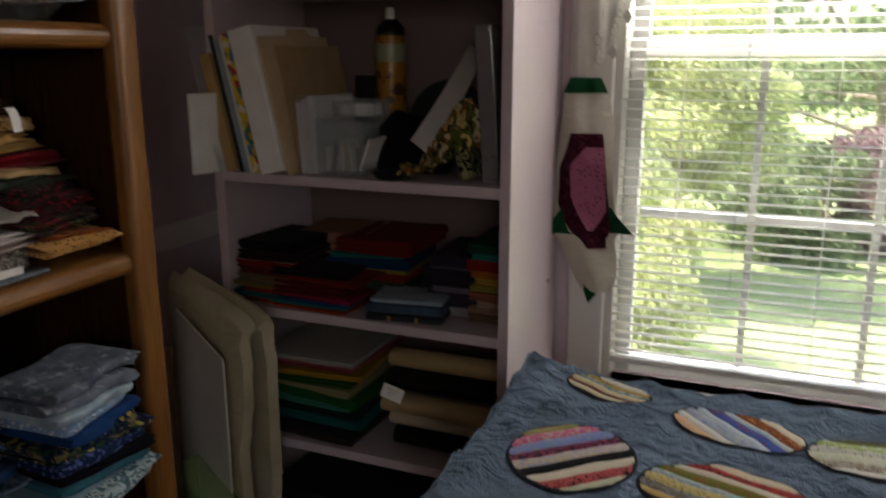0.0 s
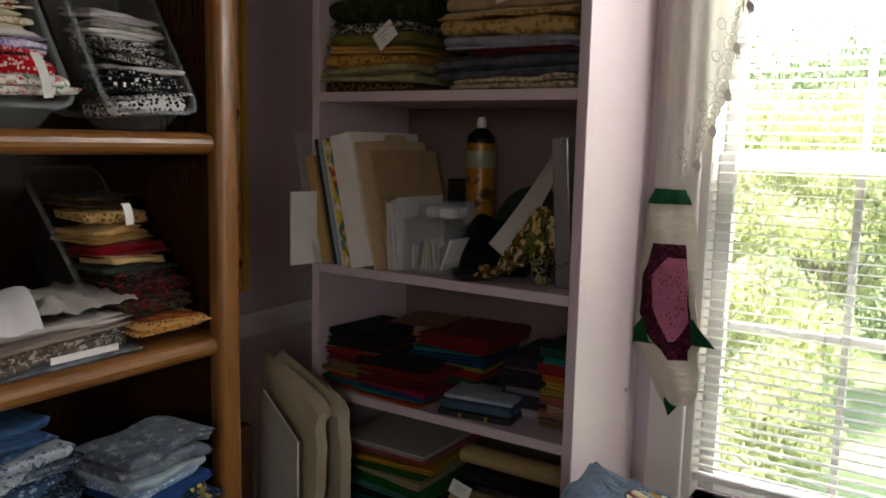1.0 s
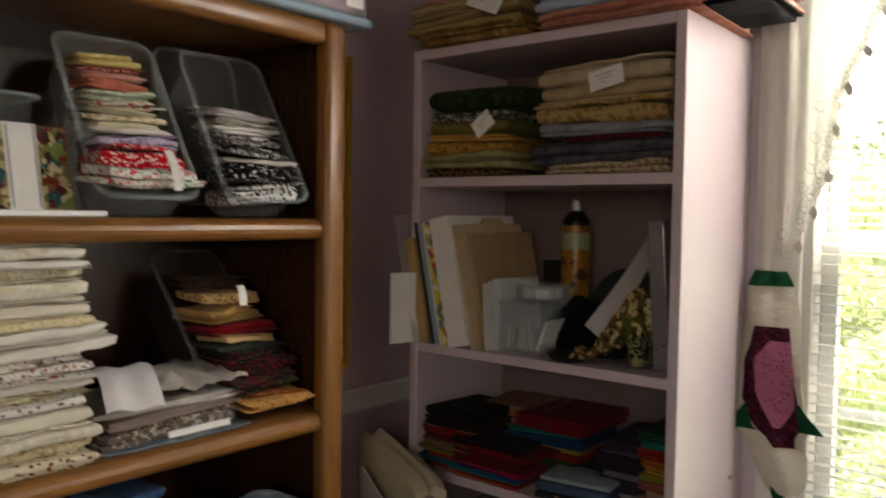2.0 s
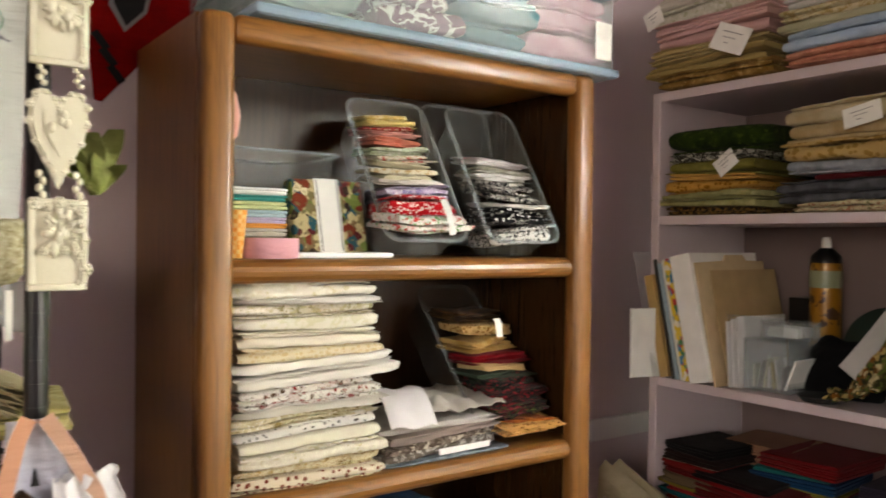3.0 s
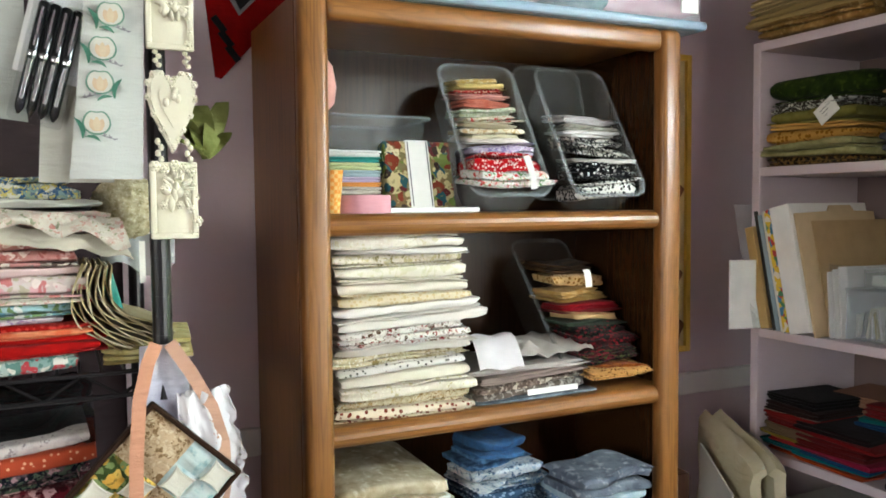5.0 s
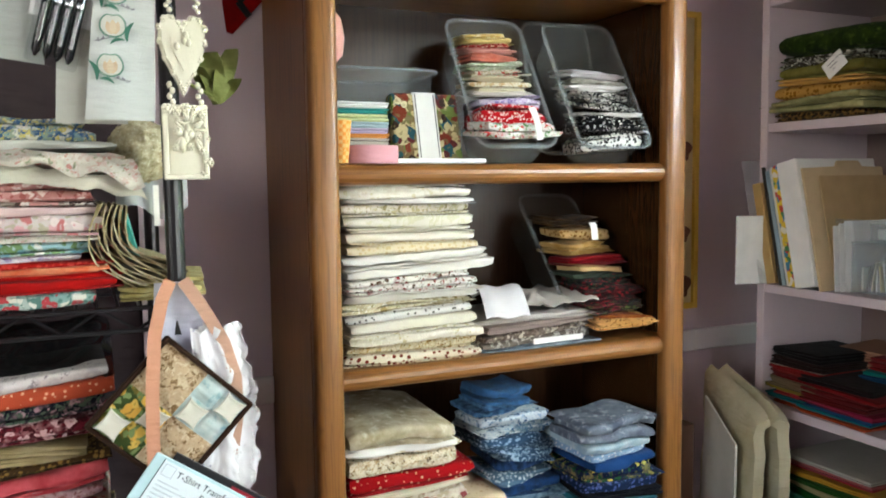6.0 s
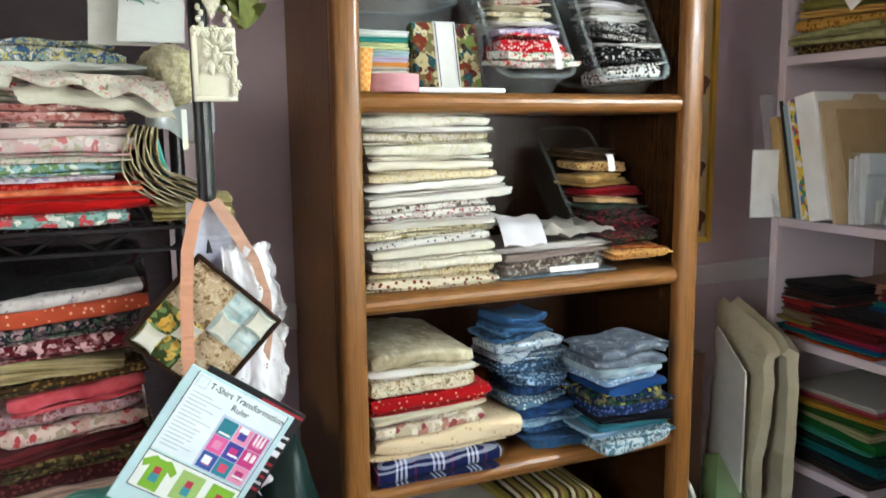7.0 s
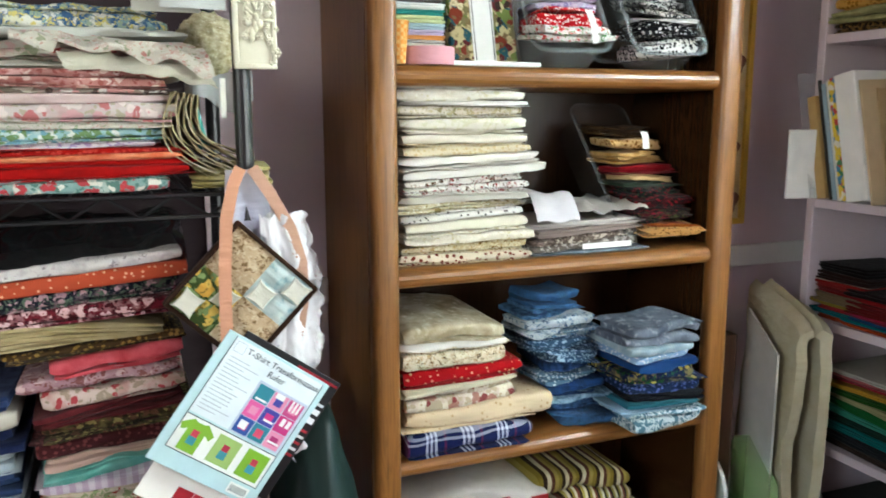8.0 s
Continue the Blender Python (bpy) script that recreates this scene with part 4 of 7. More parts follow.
stack(-1.09, 0.815, Z2, [
    (F("59636e", "mottle", ("7d868f",), 40.0), 0.285, 0.006, "blue-grey card", {"plies": 1, "dx": 0.012}),
    (F("6b625a", "scroll", ("a8a198",), 50.0), 0.270, 0.018, "grey-brown print cotton"),
    (F("5d4f46", "floral", ("b5a894", "82736a"), 50.0), 0.262, 0.016, "brown floral cotton"),
    (F("8f7f78"), 0.255, 0.014, "mauve-brown cotton"),
    (F("c9c2ba", "mottle", ("b4aaa4",), 25.0), 0.270, 0.012, "pale grey sheer cloth", {"dx": -0.01}),
], G1, depth=0.2)
solo("paper_label", boxed(-0.001, 0.001, -0.06, 0.06, 0, 0.011), plain("paper_white", "e9e6df", 0.8), pose(-1.083, 0.85, Z2 + 0.008, 0, 0, 2), "white paper label round a brown fabric bundle", "label")
net = bmesh.new()
sheet(net, lambda u, v: Vector((-0.20 * u, -0.11 + 0.22 * v, 0.010 + 0.018 * noise.noise(Vector((u * 6, v * 7, 3))) + 0.012 * math.sin(u * 3))), 16, 18, 0.0015)
solo("tissue_cloth", net, F("cfc8be", "mottle", ("b7aea4",), 20.0), pose(-1.10, 0.85, Z2 + 0.072), "crumpled pale grey cloth on the bundle", "fabric", smooth=True)
wrap = bmesh.new()
sheet(wrap, lambda u, v: Vector((0.012 - 0.17 * u, -0.045 + 0.09 * v + 0.03 * u, 0.002 + 0.045 * math.sin(u * 2.4) + 0.003 * math.sin(v * 9))), 12, 8, 0.002)
solo("paper_strip", wrap, plain("white_tissue", "e4e0e2", 0.8), pose(-1.075, 0.725, Z2 + 0.068, 0, 0, -8), "white paper strip bent over the cloth bundle", "paper strip", smooth=True)
leaning_box((-1.092, 0.968, Z2 + 0.031), (-0.165, -0.017, 0.218), 0.34, 0.156, 0.085, [
    (F("d69a48", "dots", ("6a4a22",), 70.0, 0.25), 0.016, 0.138, 0.046, "gold cotton with brown dots"),
    (F("8a4526", "mottle", ("a8642c",), 50.0), 0.012, 0.138, 0.046, "rust print cotton"),
    (F("241a1a", "floral", ("7a2230", "4f5a34"), 50.0), 0.024, 0.148, 0.046, "black floral cotton"),
    (F("3a1218", "floral", ("86222c", "22201e"), 45.0, 0.35), 0.024, 0.148, 0.046, "maroon floral cotton"),
    (F("1c1c1c", "floral", ("8a2a33", "3f4a3a"), 50.0), 0.018, 0.148, 0.046, "black cotton with red flowers"),
    (F("3e4a3c"), 0.010, 0.148, 0.046, "dark green cotton"),
    (F("c9a468"), 0.014, 0.138, 0.046, "tan cotton"),
    (F("8a1a26"), 0.020, 0.143, 0.046, "dark red cotton"),
    (F("c29a58", "mottle", ("ad8444",), 40.0), 0.026, 0.143, 0.046, "gold-brown cotton"),
    (F("c79f62", "dots", ("8a6430",), 60.0), 0.026, 0.148, 0.046, "tan dotted cotton"),
    (F("3b2a1c", "mottle", ("6a4d2e",), 40.0), 0.022, 0.128, 0.046, "dark brown cotton"),
], "smoky plastic box of autumn prints, leaning back", G1, aside=0.040, lower=0.024, body=clear_plastic("smoky_tub_plastic", "5a5652", 0.12, 0.24), edge=clear_plastic("smoky_rim", "8d8f8e", 0.10, 0.55))
tape = bmesh.new()
sheet(tape, lambda u, v: Vector((0.004 * math.sin(u * 3.1), -0.009 + 0.018 * v, 0.058 * u - 0.02 * u * u)), 8, 2, 0.001)
solo("paper_band", tape, plain("paper_white", "e9e6df", 0.8), pose(-1.150, 0.985, Z2 + 0.205, 0, -18, 6), "white paper band round brown fabric", "label", smooth=True)

# third shelf
Z3 = SHELVES[1] + 0.001
plaid_mat = F("1c2450", "plaid", ("1c2450", "c9cde0", "1c2450", "c9cde0", "1c2450", "c9cde0", "1c2450", "1c2450", "1c2450", "6a2440", "1c2450", "1c2450", "1c2450", "1c2450", "1c2450"), 13.0)
stack(-1.050, 0.510, Z3, [
    (plaid_mat, 0.280, 0.048, "navy and white plaid flannel", {"plies": 1, "dx": 0.008, "dy": 0.018, "loose": 1.4, "sag": 0.006}),
    (F("dcc39a", "dots", ("b3946a",), 45.0, 0.18), 0.315, 0.044, "beige cotton with small sprigs", {"dy": 0.038, "tilt": 3, "plies": 1, "loose": 1.5, "soft": 0.5}),
    (F("eadfc6", "floral", ("8f4a4a", "a8786a", "b0a083"), 24.0, 0.36), 0.232, 0.038, "cream cotton with large red flowers", {"plies": 1, "loose": 1.3}),
    (F("f0e6c4"), 0.235, 0.016, "pale yellow cotton", {"tilt": 2, "plies": 1}),
    (F("a82128", "dots", ("cfae7a",), 55.0, 0.2), 0.246, 0.030, "dark red cotton with tan sprigs", {"dy": 0.004, "plies": 1}),
    (F("e8dab8", "floral", ("8a6f4a", "5a4630", "a88c62"), 85.0, 0.25), 0.234, 0.040, "cream cotton with small brown sprigs", {"plies": 1, "tilt": -2, "loose": 1.4}),
    (F("f4efe4"), 0.226, 0.014, "white cotton", {"dy": -0.006, "loose": 1.6}),
    (F("c9bb9c", "mottle", ("97896a", "dbd0b4"), 20.0), 0.222, 0.034, "olive-beige mottled cotton", {"dy": -0.010, "tilt": -4, "loose": 1.8, "sag": 0.010, "soft": 0.8, "plies": 1}),
], G1, depth=0.28)
blues = []
denim = [("3f5572", "mottle", ("466a92",)), ("2c3f5d", "mottle", ("4a6c98",)), ("4f6a83", "mottle", ("8fb0c6",)), ("334a6d", "mottle", ("34558a",)), ("5f798f", "dots", ("cfdde6",)), ("202e48", "mottle", ("3a5684",)), ("46617e", "scroll", ("9fbcd4",)), ("445f7d", "dots", ("8fa9c6",)), ("778e9e", "floral", ("bec4c7", "4a6c94")), ("c3cdd2", "floral", ("4c627e", "8fa4b8")), ("3c5678", "mottle", ("5f88b2",)), ("405b7d", "mottle", ("426a98",))]
rb = random.Random(44)
for i, (c, k, cc) in enumerate(denim):
    h = (0.030, 0.024, 0.016, 0.032, 0.018, 0.026, 0.028, 0.016, 0.018, 0.030, 0.028, 0.032)[i]
    wide = rb.uniform(0.135, 0.165) if i < 8 else 0.160 if i < 10 else 0.122
    blues.append((F(c, k, cc, 60.0, 0.3), wide, h, "blue print cotton", {"dy": rb.uniform(-0.010, 0.010) + 0.034 - 0.046 * min(1.0, i / 9.0), "dx": rb.uniform(-0.02, 0.012) - 0.03 * (i / 11.0), "yaw": rb.uniform(-9, 9), "tilt": rb.uniform(-3, 3), "loose": 2.0, "plies": rb.choice((1, 2, 2)), "soft": 0.3, "depth": 0.13 if i < 8 else 0.10}))
stack(-1.070, 0.775, Z3, blues, G1, depth=0.15)
stack(-0.998, 0.950, Z3, [
    (F("5c7c8a", "scroll", ("b9c8cc",), 60.0, 0.5), 0.178, 0.042, "teal-grey cotton with white vines", {"dx": 0.006, "dy": 0.006, "loose": 1.0, "plies": 1, "yaw": 2}),
    (F("86a3b8"), 0.172, 0.009, "pale blue cotton", {"dy": -0.012}),
    (F("3c7482"), 0.178, 0.010, "teal cotton", {"dy": -0.01}),
    (F("12161f"), 0.187, 0.016, "black cotton"),
    (F("1f3258", "dots", ("5b69a0",), 60.0), 0.187, 0.026, "navy dotted cotton", {"plies": 1, "loose": 1.5}),
    (F("1a2646", "floral", ("c9b23a", "2c5a38", "1c2c50", "2f5a3c"), 44.0, 0.28), 0.187, 0.028, "navy cotton with yellow and green flowers", {"plies": 1, "loose": 1.5}),
    (F("26467a"), 0.178, 0.020, "royal blue cotton", {"loose": 1.6}),
    (F("86a6c8", "dots", ("dfe6ee",), 70.0), 0.174, 0.016, "light blue print cotton", {"yaw": 4, "loose": 1.6}),
    (F("8aa6b6", "mottle", ("b4c3c8",), 25.0), 0.172, 0.022, "pale aqua mottled cotton", {"dy": -0.006, "plies": 1, "loose": 1.6}),
    (F("7a828e", "mottle", ("5a6270", "9ca2aa"), 26.0), 0.190, 0.052, "grey marbled cotton", {"dy": -0.004, "dx": 0.004, "loose": 1.6, "sag": 0.008, "yaw": 1, "soft": 0.6, "plies": 2, "depth": 0.11}),
], G1, depth=0.17)

# lowest visible shelf
Z4 = SHELVES[0] + 0.001
stack(-1.075, 0.600, Z4, [
    (F("7d2a1c", "mottle", ("9c3a24",), 12.0), 0.400, 0.105, "rust red quilt", {"plies": 2, "loose": 2.0}),
    (F("3c5f8c"), 0.360, 0.030, "blue cloth", {"dy": 0.03}),
    (F("9c3524", "mottle", ("b2442c",), 12.0), 0.330, 0.052, "orange-red quilt", {"dy": -0.04, "loose": 2.0}),
    (F("cfc8be", "mottle", ("bdb4aa",), 22.0), 0.350, 0.066, "white quilt with red squares", {"plies": 2, "loose": 2.6, "sag": 0.016, "dx": -0.01, "dy": -0.030, "tilt": -3}),
], G1, depth=0.26)
for y, zz in ((0.47, 0.543), (0.61, 0.533), (0.70, 0.523)):
    sq = bmesh.new()
    sheet(sq, lambda u, v: Vector((0.020 * math.sin(u * 2.6) * 0.4, -0.02 + 0.04 * v, -0.02 + 0.05 * u)), 6, 4, 0.002)
    solo("quilt_patch", sq, F("9c2f33", "dots", ("d9a8a0",), 60.0, 0.2), pose(-1.082, y, zz - 0.03), "red print square sewn on the white quilt", "patch", smooth=True)
stack(-1.10, 0.885, Z4, [
    (F("3a2c1c", "stripe", ("6f6834", "b9ad84", "2c2016"), 26.0), 0.270, 0.13, "brown and olive striped quilt", {"plies": 2, "loose": 2.0}),
    (F("867a36", "stripe", ("c6bb9c", "74443a", "40301f", "968a44", "c0b596", "34281c"), 22.0), 0.285, 0.078, "olive striped quilt roll", {"plies": 1, "loose": 2.2, "sag": 0.026, "yaw": 8, "dy": -0.025, "soft": 0.8}),
    (F("7d6e30", "stripe", ("33261a", "bbae8a", "5a382a", "8f8040"), 24.0), 0.215, 0.055, "gold and brown striped quilt roll", {"plies": 1, "dy": -0.060, "loose": 2.2, "sag": 0.020, "soft": 0.8}),
], G1, depth=0.24)

# ---- things in the painted bookcase ----
G2 = "fabrics in the painted bookcase"
ON = "on the painted bookcase"


def pile(y, xc, z, items, depth=0.26, **k):
    return stack(-y, xc, z, items, k.pop("group", G2), turn=-90, depth=depth, where=k.pop("where", ON), soft=0.9 if z > 1.4 else 0.2, **k)


pile(1.505, -1.045, 1.799, [
    (F("a07f48", "mottle", ("7d5f30", "b99a60"), 30.0), 0.310, 0.036, "brown mottled cotton", {"dy": 0.01, "tilt": 1}),
    (F("a8905a"), 0.325, 0.032, "khaki cotton", {"dy": -0.02}),
    (F("b9a26a"), 0.300, 0.030, "light khaki cotton", {"dy": -0.005}),
    (F("cf9f9c"), 0.285, 0.030, "dusty pink cotton", {"dy": 0.008}),
    (F("d9a9a6"), 0.300, 0.034, "rose pink cotton", {"dy": 0.006}),
    (F("d6d3bd", "floral", ("a9a98a", "e6e3d4"), 40.0), 0.310, 0.040, "pale sage print cotton", {"dy": -0.01}),
    (F("d9d2c4"), 0.300, 0.030, "cream cotton"),
], depth=0.30)
pile(1.50, -0.690, 1.799, [
    (F("b0705c", "mottle", ("c98a72",), 30.0), 0.345, 0.034, "rust pink cotton", {"dy": 0.012}),
    (F("8fa6c2", "mottle", ("a9bcd2",), 20.0), 0.330, 0.042, "sky blue cotton", {"dy": 0.0}),
    (F("b3ad8a"), 0.330, 0.020, "sage cotton", {"dy": -0.01}),
    (F("c9b98f", "scroll", ("a5905f",), 40.0), 0.335, 0.030, "tan print cotton"),
    (F("dcdcd8"), 0.330, 0.030, "white cotton"),
], depth=0.30)
pile(1.52, -0.470, 1.800, [
    (F("17171a"), 0.150, 0.012, "black cloth", {"plies": 1}),
    (F("c98f7c", "floral", ("a8705c", "e0c4b4"), 60.0), 0.150, 0.040, "peach print strips", {"plies": 4, "loose": 1.8}),
    (F("9fb9d4", "stripe", ("e9eef2",), 60.0), 0.160, 0.036, "blue and white print cloth", {"plies": 3, "loose": 1.8}),
], depth=0.22)
pile(1.530, -1.050, 1.498, [
    (F("8a6a3a", "dots", ("2e2214",), 60.0, 0.4), 0.240, 0.020, "brown leopard print cotton"),
    (F("8f8a5a", "mottle", ("a39e6c",), 40.0), 0.290, 0.034, "sage green cotton", {"dx": 0.012, "dy": -0.012, "plies": 2}),
    (F("b98a3a", "dots", ("8f6424",), 50.0, 0.3), 0.250, 0.030, "mustard print cotton", {"dy": 0.005}),
    (F("c9983f"), 0.225, 0.014, "gold cotton"),
    (F("6f6a34", "mottle", ("837d42",), 30.0), 0.235, 0.034, "olive cotton", {"plies": 1}),
    (F("dcdacd", "scroll", ("4a463c",), 60.0, 0.7), 0.225, 0.020, "white cotton with a dark print", {"dy": -0.006}),
    (F("37481c", "mottle", ("222e12", "4a5c26"), 30.0), 0.260, 0.062, "dark green mottled cotton", {"plies": 1, "dx": -0.03}),
], depth=0.26)
pile(1.530, -0.725, 1.498, [
    (F("c4b48f", "floral", ("7d7a5c", "9a6a55"), 60.0), 0.270, 0.024, "cream print cotton", {"dy": 0.03}),
    (F("45464c", "mottle", ("64656c",), 30.0), 0.340, 0.046, "charcoal marbled cotton", {"dy": -0.005}),
    (F("5a1f24"), 0.240, 0.012, "maroon cotton", {"dy": 0.03}),
    (F("7c7f88", "mottle", ("94979f",), 30.0), 0.315, 0.026, "grey cotton", {"dy": 0.01}),
    (F("b5955c", "dots", ("96783f",), 45.0, 0.35), 0.310, 0.044, "tan dotted cotton", {"dy": 0.012, "plies": 1, "loose": 1.5}),
    (F("b8a078", "mottle", ("a58c62",), 30.0), 0.300, 0.040, "tan cotton", {"dy": 0.010, "plies": 1}),
    (F("bfae8c", "mottle", ("ad9a74",), 30.0), 0.295, 0.044, "beige cotton", {"dy": 0.008, "plies": 1}),
], depth=0.28)


def note(m, w, h, label):
    """A paper tag with handwriting that cannot be read."""
    bm = boxed(-w / 2, w / 2, -0.0006, 0.0006, -h / 2, h / 2)
    ob = solo("paper_tag", bm, plain("paper_white", "e9e6df", 0.8), m, label, "tag")
    ink = bmesh.new()
    for k in range(3):
        box(ink, -w * (0.30 - 0.07 * k), w * (0.30 - 0.16 * k), -0.0010, -0.0007, h * (0.20 - 0.20 * k), h * (0.225 - 0.20 * k))
    part("writing", ink, plain("ink", "3b3c44", 0.8), ob)
    return ob


note(pose(-1.005, 1.522, 1.615, -8, -38, 4), 0.055, 0.042, "white paper tag pinned to olive cotton")
note(pose(-0.690, 1.505, 1.685, -6, -12, 0), 0.075, 0.040, "white paper tag on the tan fabric")
note(pose(-0.975, 1.490, 1.885, -12, 22, 4), 0.085, 0.062, "white paper tag hanging from khaki cloth")
note(pose(-1.190, 1.490, 1.975, -10, -25, 8), 0.05, 0.05, "white paper tag on pale cotton")

# papers and tins on the middle shelf
ZM = 1.104
lean = lambda x, y: pose(x, y, ZM, 0, -12.5, 0)
tab = boxed(-0.003, 0.003, 0, 0.165, 0, 0.168, 0.0025, 2)
solo("white_board", tab, plain("white_tablet", "eeede6", 0.45), pose(-1.203, 1.438, ZM, 0, 0, -14), "small white rounded board standing on the shelf", "board")
env = boxed(0, 0.026, 0, 0.23, 0, 0.25, 0.002)
solo("manila_envelope", env, plain("manila_paper", "bf9c62", 0.8, vary=0.2), lean(-1.168, 1.505), "tan envelope leaning among magazines", "envelope")
slv = boxed(0, 0.003, 0, 0.25, 0, 0.31)
solo("plastic_sleeve", slv, film_clear, lean(-1.176, 1.490), "clear plastic sleeve round a tan envelope", "sleeve")
for x, t, h, col, words in ((-1.137, 0.008, 0.292, "26231f", "black"), (-1.127, 0.012, 0.282, "8fa3ae", "grey-blue"), (-1.113, 0.012, 0.290, "d9d6cc", "white")):
    solo("magazine", boxed(0, t, 0, 0.21, 0, h, 0.001), plain("magazine_" + col, col, 0.4), lean(x, 1.512), f"{words} magazine leaning on the painted shelf", "magazine", "magazines")
mag = Nodes("magazine_spine")
mv = mag.coords((1, 1, 1), False)
mvo = mag.voronoi(mv, 75.0)
mse = mag.add("ShaderNodeSeparateColor")
mag.link(mvo.outputs["Color"], mse.inputs[0])
mag_mat = mag.finish(mag.ramp(mse.outputs[0], [(0.0, rgb("d9b92e")), (0.4, rgb("3f7a9c")), (0.6, rgb("e0d8c4")), (0.75, rgb("b3302a")), (0.88, rgb("3f7a4a"))], True), 0.35)
solo("magazine", boxed(0, 0.017, 0, 0.21, 0, 0.294, 0.001), mag_mat, lean(-1.098, 1.503), "yellow, blue and red magazine leaning on the shelf", "magazine", "magazines")
binder = thing("ring_binder", lean(-1.072, 1.494), "white ring binder leaning on the painted shelf", "binder")
wb = plain("white_binder_vinyl", "efece6", 0.4)
part("spine", boxed(0, 0.056, 0, 0.004, 0, 0.300, 0.0015), wb, binder)
part("cover", boxed(0, 0.003, 0.004, 0.265, 0, 0.300, 0.001), wb, binder)
part("cover", boxed(0.053, 0.056, 0.004, 0.265, 0, 0.300, 0.001), wb, binder)
part("pages", boxed(0.006, 0.050, 0.012, 0.235, 0.008, 0.288), plain("paper_white", "e9e6df", 0.8), binder)
fo = bmesh.new()
outline(fo, [(0, 0), (0.272, 0), (0.270, 0.290), (0.20, 0.292), (0.19, 0.306), (0.12, 0.306), (0.11, 0.292), (0, 0.288)], 0.005, pose(0, 0, 0, 90, 0, 90))
solo("manila_folder", fo, plain("folder_paper", "cfb48c", 0.75, vary=0.15), lean(-1.011, 1.502), "tan manila folder standing against the binder", "folder")
solo("manila_folder", boxed(0, 0.003, 0.03, 0.29, 0, 0.27), plain("folder_paper2", "b89a6e", 0.75, vary=0.15), lean(-1.002, 1.515), "tan manila folder standing among the papers", "folder")
for i, x in enumerate((-0.994, -0.984, -0.974)):
    solo("paper_sheet", boxed(0, 0.0025, 0, 0.17, 0, 0.150 + 0.006 * (i % 3)), plain("paper_grey", "d6d4d2", 0.7), pose(x, 1.530 + 0.006 * i, ZM, 0, -4, -4), "white papers standing in a clear sleeve", "paper", "papers on the middle shelf")
solo("plastic_sleeve", boxed(-0.07, 0.07, 0, 0.003, 0, 0.165), film_clear, pose(-0.955, 1.575, ZM, 4, 0, 0), "clear plastic sleeve holding papers", "sleeve")


acrylic = clear_plastic("clear_acrylic", "d3d8da", 0.19, 0.08)


def clear_case(x, y, w, d, h, z, label):
    c = thing("clear_case", pose(x, y, z), label, "case")
    t = 0.0025
    part("case_wall", boxed(-w / 2, w / 2, -d / 2, -d / 2 + t, 0, h), acrylic, c)
    part("case_wall", boxed(-w / 2, w / 2, d / 2 - t, d / 2, 0, h), acrylic, c)
    part("case_wall", boxed(-w / 2, -w / 2 + t, -d / 2 + t, d / 2 - t, 0, h), acrylic, c)
    part("case_wall", boxed(w / 2 - t, w / 2, -d / 2 + t, d / 2 - t, 0, h), acrylic, c)
    part("case_base", boxed(-w / 2, w / 2, -d / 2, d / 2, -t, 0), acrylic, c)
    part("lid", boxed(-w / 2 - 0.002, w / 2 + 0.002, -d / 2 - 0.002, d / 2 + 0.002, h, h + 0.006, 0.002), acrylic, c)
    return c


clear_case(-0.915, 1.605, 0.108, 0.11, 0.106, ZM + 0.004, "clear plastic case of small sewing tools")
for i in range(7):
    col = ("d9d2be", "2c2a28", "cfc2a0", "e2ddd0", "b9a24a", "d9d4c8", "54504a")[i]
    solo("tool_card", boxed(0, 0.003, 0, 0.07, 0, 0.05 + 0.008 * (i % 3), 0.001), plain("tool_" + col, col, 0.5), pose(-0.958 + 0.012 * i, 1.57, ZM + 0.006, 0, 8 * math.sin(i), 12), "small card of sewing notions in a clear case", "card", "cards in the clear case")
solo("paper_tag", boxed(-0.002, 0.002, -0.04, 0.04, 0, 0.07), plain("paper_white", "e9e6df", 0.8), pose(-0.868, 1.590, ZM + 0.012, 0, 20, 0), "white card leaning in the clear case", "card")
clear_case(-0.893, 1.610, 0.100, 0.07, 0.030, ZM + 0.120, "small clear box with white labels")
solo("label_stack", boxed(-0.035, 0.035, -0.03, 0.03, 0, 0.022, 0.002), plain("paper_white", "e9e6df", 0.8), pose(-0.893, 1.608, ZM + 0.122), "white labels in a small clear box", "labels")

can = thing("spray_can", pose(-0.878, 1.725, ZM) @ Matrix.Diagonal((1.10, 1.10, 1.02, 1.0)), "yellow-brown spray can with a black shoulder", "spray can")
cn = Nodes("can_label")
cv = cn.coords((1, 1, 1), False)
blob = cn.noise(cv, 34.0, 2.0)
can_mat = cn.finish(cn.mix(cn.ramp(blob, [(0.54, BLACK), (0.58, WHITE)]), rgb("8f6218"), rgb("432818")), 0.3, 0.1)
part("can_body", lathe(bmesh.new(), [(0.029, 0), (0.031, 0.004), (0.031, 0.275), (0.030, 0.28)], 28), can_mat, can, smooth=True)
part("shoulder", lathe(bmesh.new(), [(0.0305, 0.28), (0.029, 0.295), (0.016, 0.310), (0.012, 0.314)], 24), plain("black_plastic", "0d0d0e", 0.3), can, smooth=True)
part("nozzle", lathe(bmesh.new(), [(0.010, 0.314), (0.010, 0.330), (0.007, 0.338)], 16), plain("white_plastic", "dddad5", 0.4), can, smooth=True)
lab = bmesh.new()
lathe(lab, [(0.0314, 0.225), (0.0316, 0.226), (0.0316, 0.262), (0.0314, 0.263)], 28)
part("label_band", lab, plain("label_teal", "8a8f72", 0.35), can, "teal label", smooth=True)
